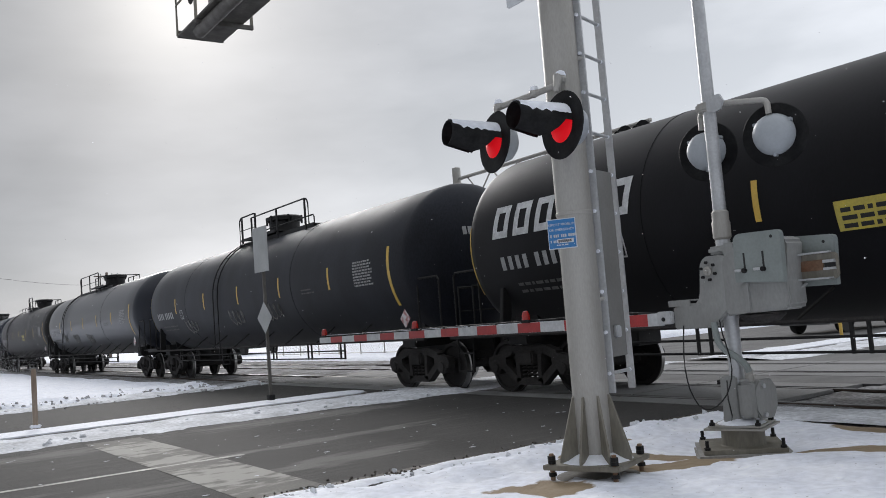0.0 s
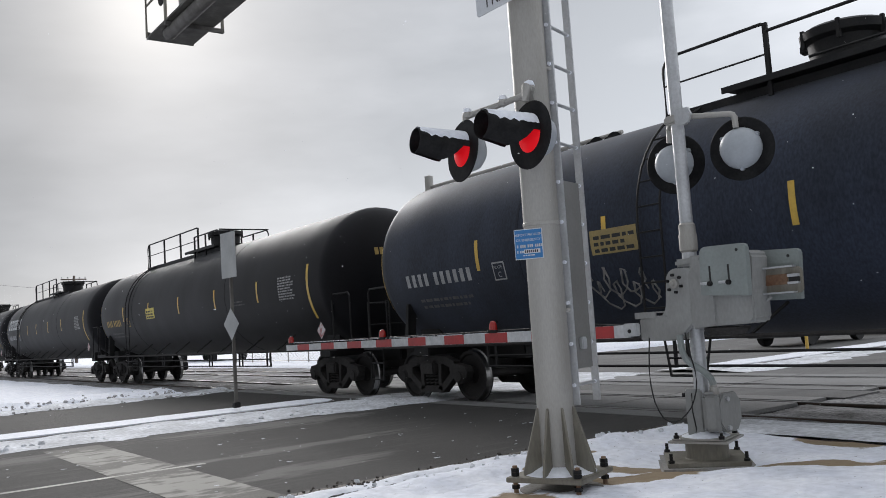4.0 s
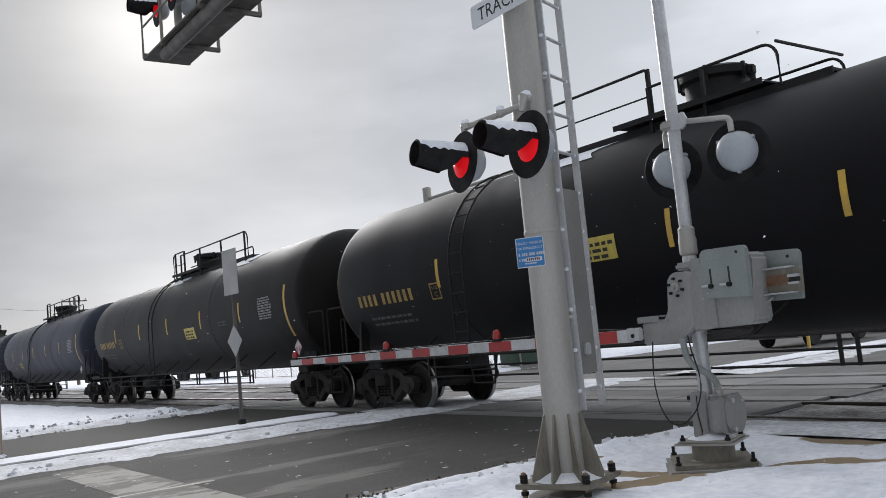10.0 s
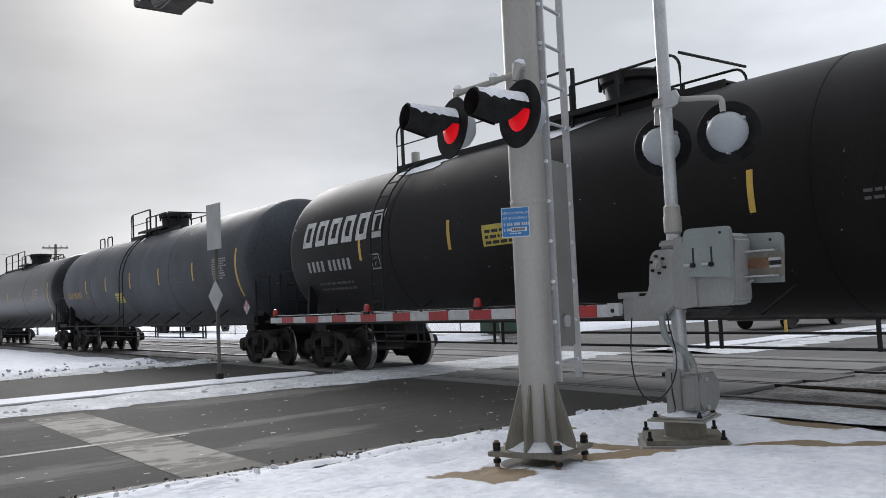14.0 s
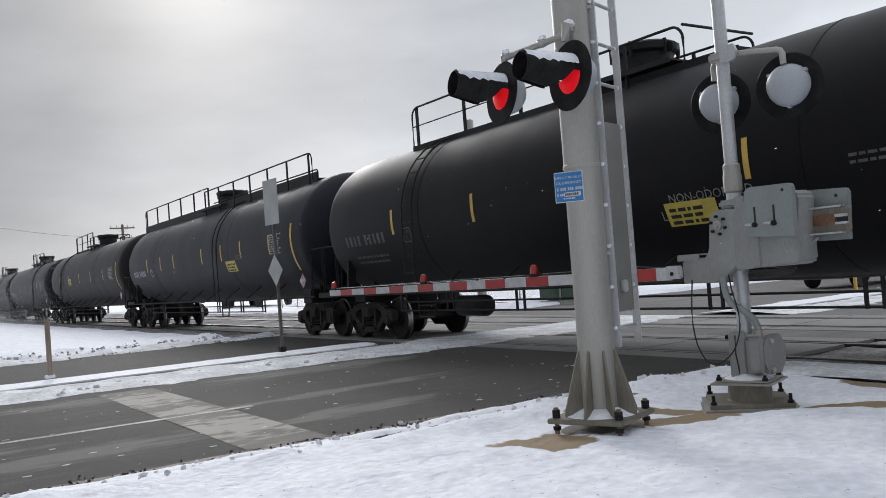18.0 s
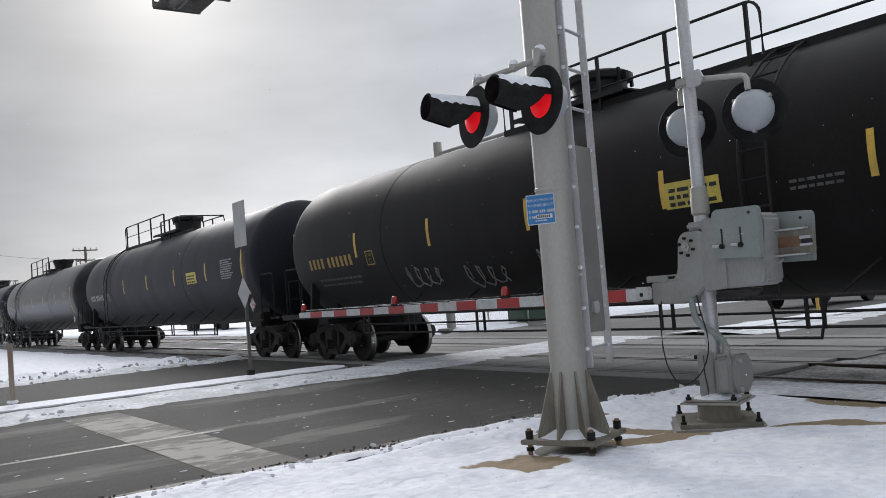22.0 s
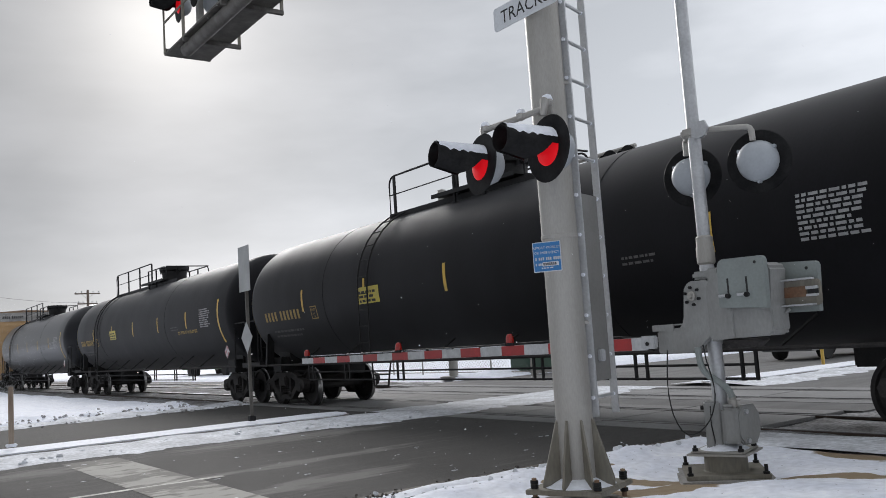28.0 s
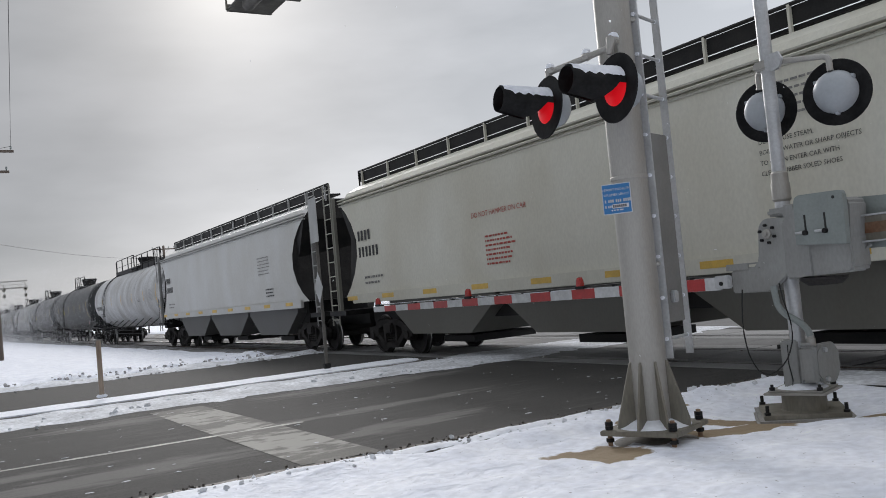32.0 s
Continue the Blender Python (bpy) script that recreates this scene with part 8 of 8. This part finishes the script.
def building():
    t = thing("building", pose(46.5, 30.0, 0, 0, 0, 0), "plain red-brown brick building with a flat roof beyond the crossing", "building")
    part("wall", boxed(0, 22, -9, 9, 0, 6.3), BRICK_WALL, t, "red-brown brick wall")
    part("parapet", boxed(-0.12, 22.12, -9.12, 9.12, 6.3, 6.62, 0.02), CURB, t, "pale coping along the roof edge")
    for y in (-7.0, -4.4, 4.4, 7.0):
        for z in (1.2, 3.9):
            w = part("window", boxed(-0.05, 0.03, y - 0.6, y + 0.6, z, z + 1.5, 0.01), GALV, t, "grey window frame")
            part("pane", boxed(-0.07, -0.055, y - 0.52, y + 0.52, z + 0.08, z + 1.42), GLASS_DARK, w)
            part("sill", boxed(-0.16, 0.0, y - 0.68, y + 0.68, z - 0.1, z - 0.02), CURB, w)
    door = part("door", boxed(-0.05, 0.03, -0.55, 0.55, 0, 2.1), BLACK, t, "dark door")
    part("door_handle", boxed(-0.1, -0.055, 0.36, 0.42, 0.95, 1.1), GALV, door)


def bare_tree(bm, x, y, h, rnd):
    def limb(p, d, length, r, depth):
        q = p + d * length
        side = d.cross(Vector((0.3, 1, 0.2))).normalized() * r
        up = d.cross(side).normalized() * r
        a = [bm_v(p + side), bm_v(p - side * 0.5 + up), bm_v(p - side * 0.5 - up)]
        b = [bm_v(q + side * 0.55), bm_v(q - side * 0.28 + up * 0.55), bm_v(q - side * 0.28 - up * 0.55)]
        for i in range(3):
            j = (i + 1) % 3
            faces.append((a[i], a[j], b[j], b[i]))
        if depth == 0:
            return
        for k in range(3 if depth < 3 else 4):
            nd = (d + Vector((rnd.uniform(-1, 1), rnd.uniform(-1, 1), rnd.uniform(-0.15, 0.6))) * 0.75).normalized()
            limb(p.lerp(q, rnd.uniform(0.55, 1.0)), nd, length * rnd.uniform(0.55, 0.78), r * 0.55, depth - 1)

    verts, faces = bm

    def bm_v(p):
        verts.append(tuple(p))
        return len(verts) - 1
    limb(Vector((x, y, 0)), Vector((rnd.uniform(-0.06, 0.06), 0, 1)).normalized(), h * 0.36, 0.26, 4)


def tree_line():
    rnd = random.Random(11)
    verts, faces = [], []
    for k in range(62):
        x = -70 + k * 2.6 + rnd.uniform(-1.2, 1.2)
        bare_tree((verts, faces), x, 262 + rnd.uniform(-9, 14), rnd.uniform(9.5, 14.0), rnd)
    for k in range(16):
        bare_tree((verts, faces), 62 + k * 2.4 + rnd.uniform(-1, 1), 74 - k * 3.5 + rnd.uniform(-3, 3), rnd.uniform(7, 10), rnd)
    me = bpy.data.meshes.new("tree_line")
    me.from_pydata(verts, [], faces)
    tagged(link("tree_line", me, HAZED_BARK), "far line of bare winter trees, greyed paler in place of haze", "trees", kind="stuff")


utility_pole(2.8, 46.0, 10.4, "wooden utility pole with crossarms and a grey transformer", True)
utility_pole(20.9, 90.0, 8.6, "far wooden utility pole behind the train")
utility_pole(-27.0, 62.0, 9.2, "wooden utility pole out in the snow")
wire("overhead_cable", (2.8, 46, 5.6), (20.9, 90, 7.4), 0.35, 0.011, "thin dark cable strung between wooden poles")
wire("overhead_cable", (2.8, 46, 5.6), (-27.0, 62, 6.4), 0.4, 0.011, "thin dark cable strung between wooden poles")
for dx in (-1.08, -0.54, 0.54, 1.08):
    wire("power_line", (2.8 + dx, 46.16, 10.3), (-27.0 + dx, 62.16, 9.1), 0.8, 0.010, "thin power line on glass insulators")
utility_pole(-4.0, -44.0, 10.4, "wooden utility pole standing behind the verge")
for dx in (-1.08, -0.54, 0.54, 1.08):
    wire("power_line", (2.8 + dx, 46.16, 10.3), (-4.0 + dx, -43.84, 10.3), 0.7, 0.009, "thin power line on glass insulators")
signal_bridge()
chain_fence(19.4, [22.4 + 2.2 * k for k in range(12)], "chain-link fence on steel posts beyond the tracks")
signal_cabinet()
sedan(pose(26.7, 16.1, 0), CAR_SILVER, "dull silver sedan waiting at the far gate")
pickup(pose(34.0, 16.2, 0))
parked_trailer()
sedan(pose(43.0, 26.5, 0, 0, 0, 30), CAR_WHITE, "white car parked by the brick building")
bollard()
far_cantilever()
building()
tree_line()


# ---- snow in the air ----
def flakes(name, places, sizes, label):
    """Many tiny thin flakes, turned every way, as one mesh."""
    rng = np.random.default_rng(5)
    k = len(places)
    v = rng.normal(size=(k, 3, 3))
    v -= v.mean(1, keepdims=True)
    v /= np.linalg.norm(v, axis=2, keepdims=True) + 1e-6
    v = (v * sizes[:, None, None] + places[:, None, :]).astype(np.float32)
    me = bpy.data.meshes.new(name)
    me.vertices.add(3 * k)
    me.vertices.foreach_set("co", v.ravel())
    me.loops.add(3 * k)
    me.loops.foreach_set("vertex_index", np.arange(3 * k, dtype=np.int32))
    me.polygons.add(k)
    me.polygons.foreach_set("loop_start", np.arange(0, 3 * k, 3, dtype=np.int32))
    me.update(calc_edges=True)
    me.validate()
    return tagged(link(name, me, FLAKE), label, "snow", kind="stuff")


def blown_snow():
    """Fine blown snow along the track, made dense to stand in for distance haze."""
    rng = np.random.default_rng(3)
    # the flake count is set by how much haze should veil the far cars
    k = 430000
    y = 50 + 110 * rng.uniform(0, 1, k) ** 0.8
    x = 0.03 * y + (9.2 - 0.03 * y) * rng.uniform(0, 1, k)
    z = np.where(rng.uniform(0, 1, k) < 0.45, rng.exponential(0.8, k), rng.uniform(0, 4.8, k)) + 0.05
    return flakes("blown_snow", np.stack([x, y, z], 1), rng.uniform(0.0065, 0.0100, k), "fine blown snow along the train, thickened to stand in for haze")


def falling_snow():
    rng = np.random.default_rng(9)
    k = 3600
    p = np.stack([rng.uniform(1.6, 8.6, k), rng.uniform(1.6, 16.0, k), rng.uniform(0.0, 42.0, k)], 1)
    return flakes("falling_snow", p, rng.uniform(0.003, 0.007, k), "sparse small snowflakes falling over the crossing")


HAZE_SNOW, FALLING = blown_snow(), falling_snow()


# ---- what moves ----
def motions():
    """The train runs down the track; its wheels turn with it."""
    end = 32.0
    times = [0.0, 1 / FPS, 2 / FPS] + [float(t) for t in range(1, 32)] + [end - 2 / FPS, end - 1 / FPS, end]
    for car, y in TRAIN:
        walk(car, [(t, pose(TRACK_X[0], y - gone(t), 0)) for t in times])
    # the loose post on the island turns in the wind
    yaws = ((0.0, 4), (0.2, 4), (6, 5), (12, 3), (19, 4), (21, 0), (23, -1), (26, 2), (28, -3), (30, -7), (31, -8), (31.8, -8), (32.0, -8))
    walk(SIGN, [(t, pose(6.49, 15.46, 0.12, 0, 0, a)) for t, a in yaws])
    walk(HAZE_SNOW, [(0.0, pose(0, 0, 0)), (16.0, pose(0.2, -1.5, 0.1)), (32.0, pose(0.0, -3.0, 0))])
    walk(FALLING, [(t, pose(0, -0.25 * t, -1.1 * t)) for t in (0.0, 8.0, 16.0, 24.0, 32.0)])
    spin = {}
    for wheel, s in WHEELS:
        if s not in spin:
            walk(wheel, [(i / FPS, pose(0, s, 0.457, math.degrees(gone(i / FPS) / 0.457))) for i in range(int(end * FPS) + 1)])
            spin[s] = wheel
        else:
            # alike wheels share one set of rows
            wheel.rotation_mode = "QUATERNION"
            keys = wheel.animation_data_create()
            keys.action = spin[s].animation_data.action
            keys.action_slot = spin[s].animation_data.action_slot


motions()
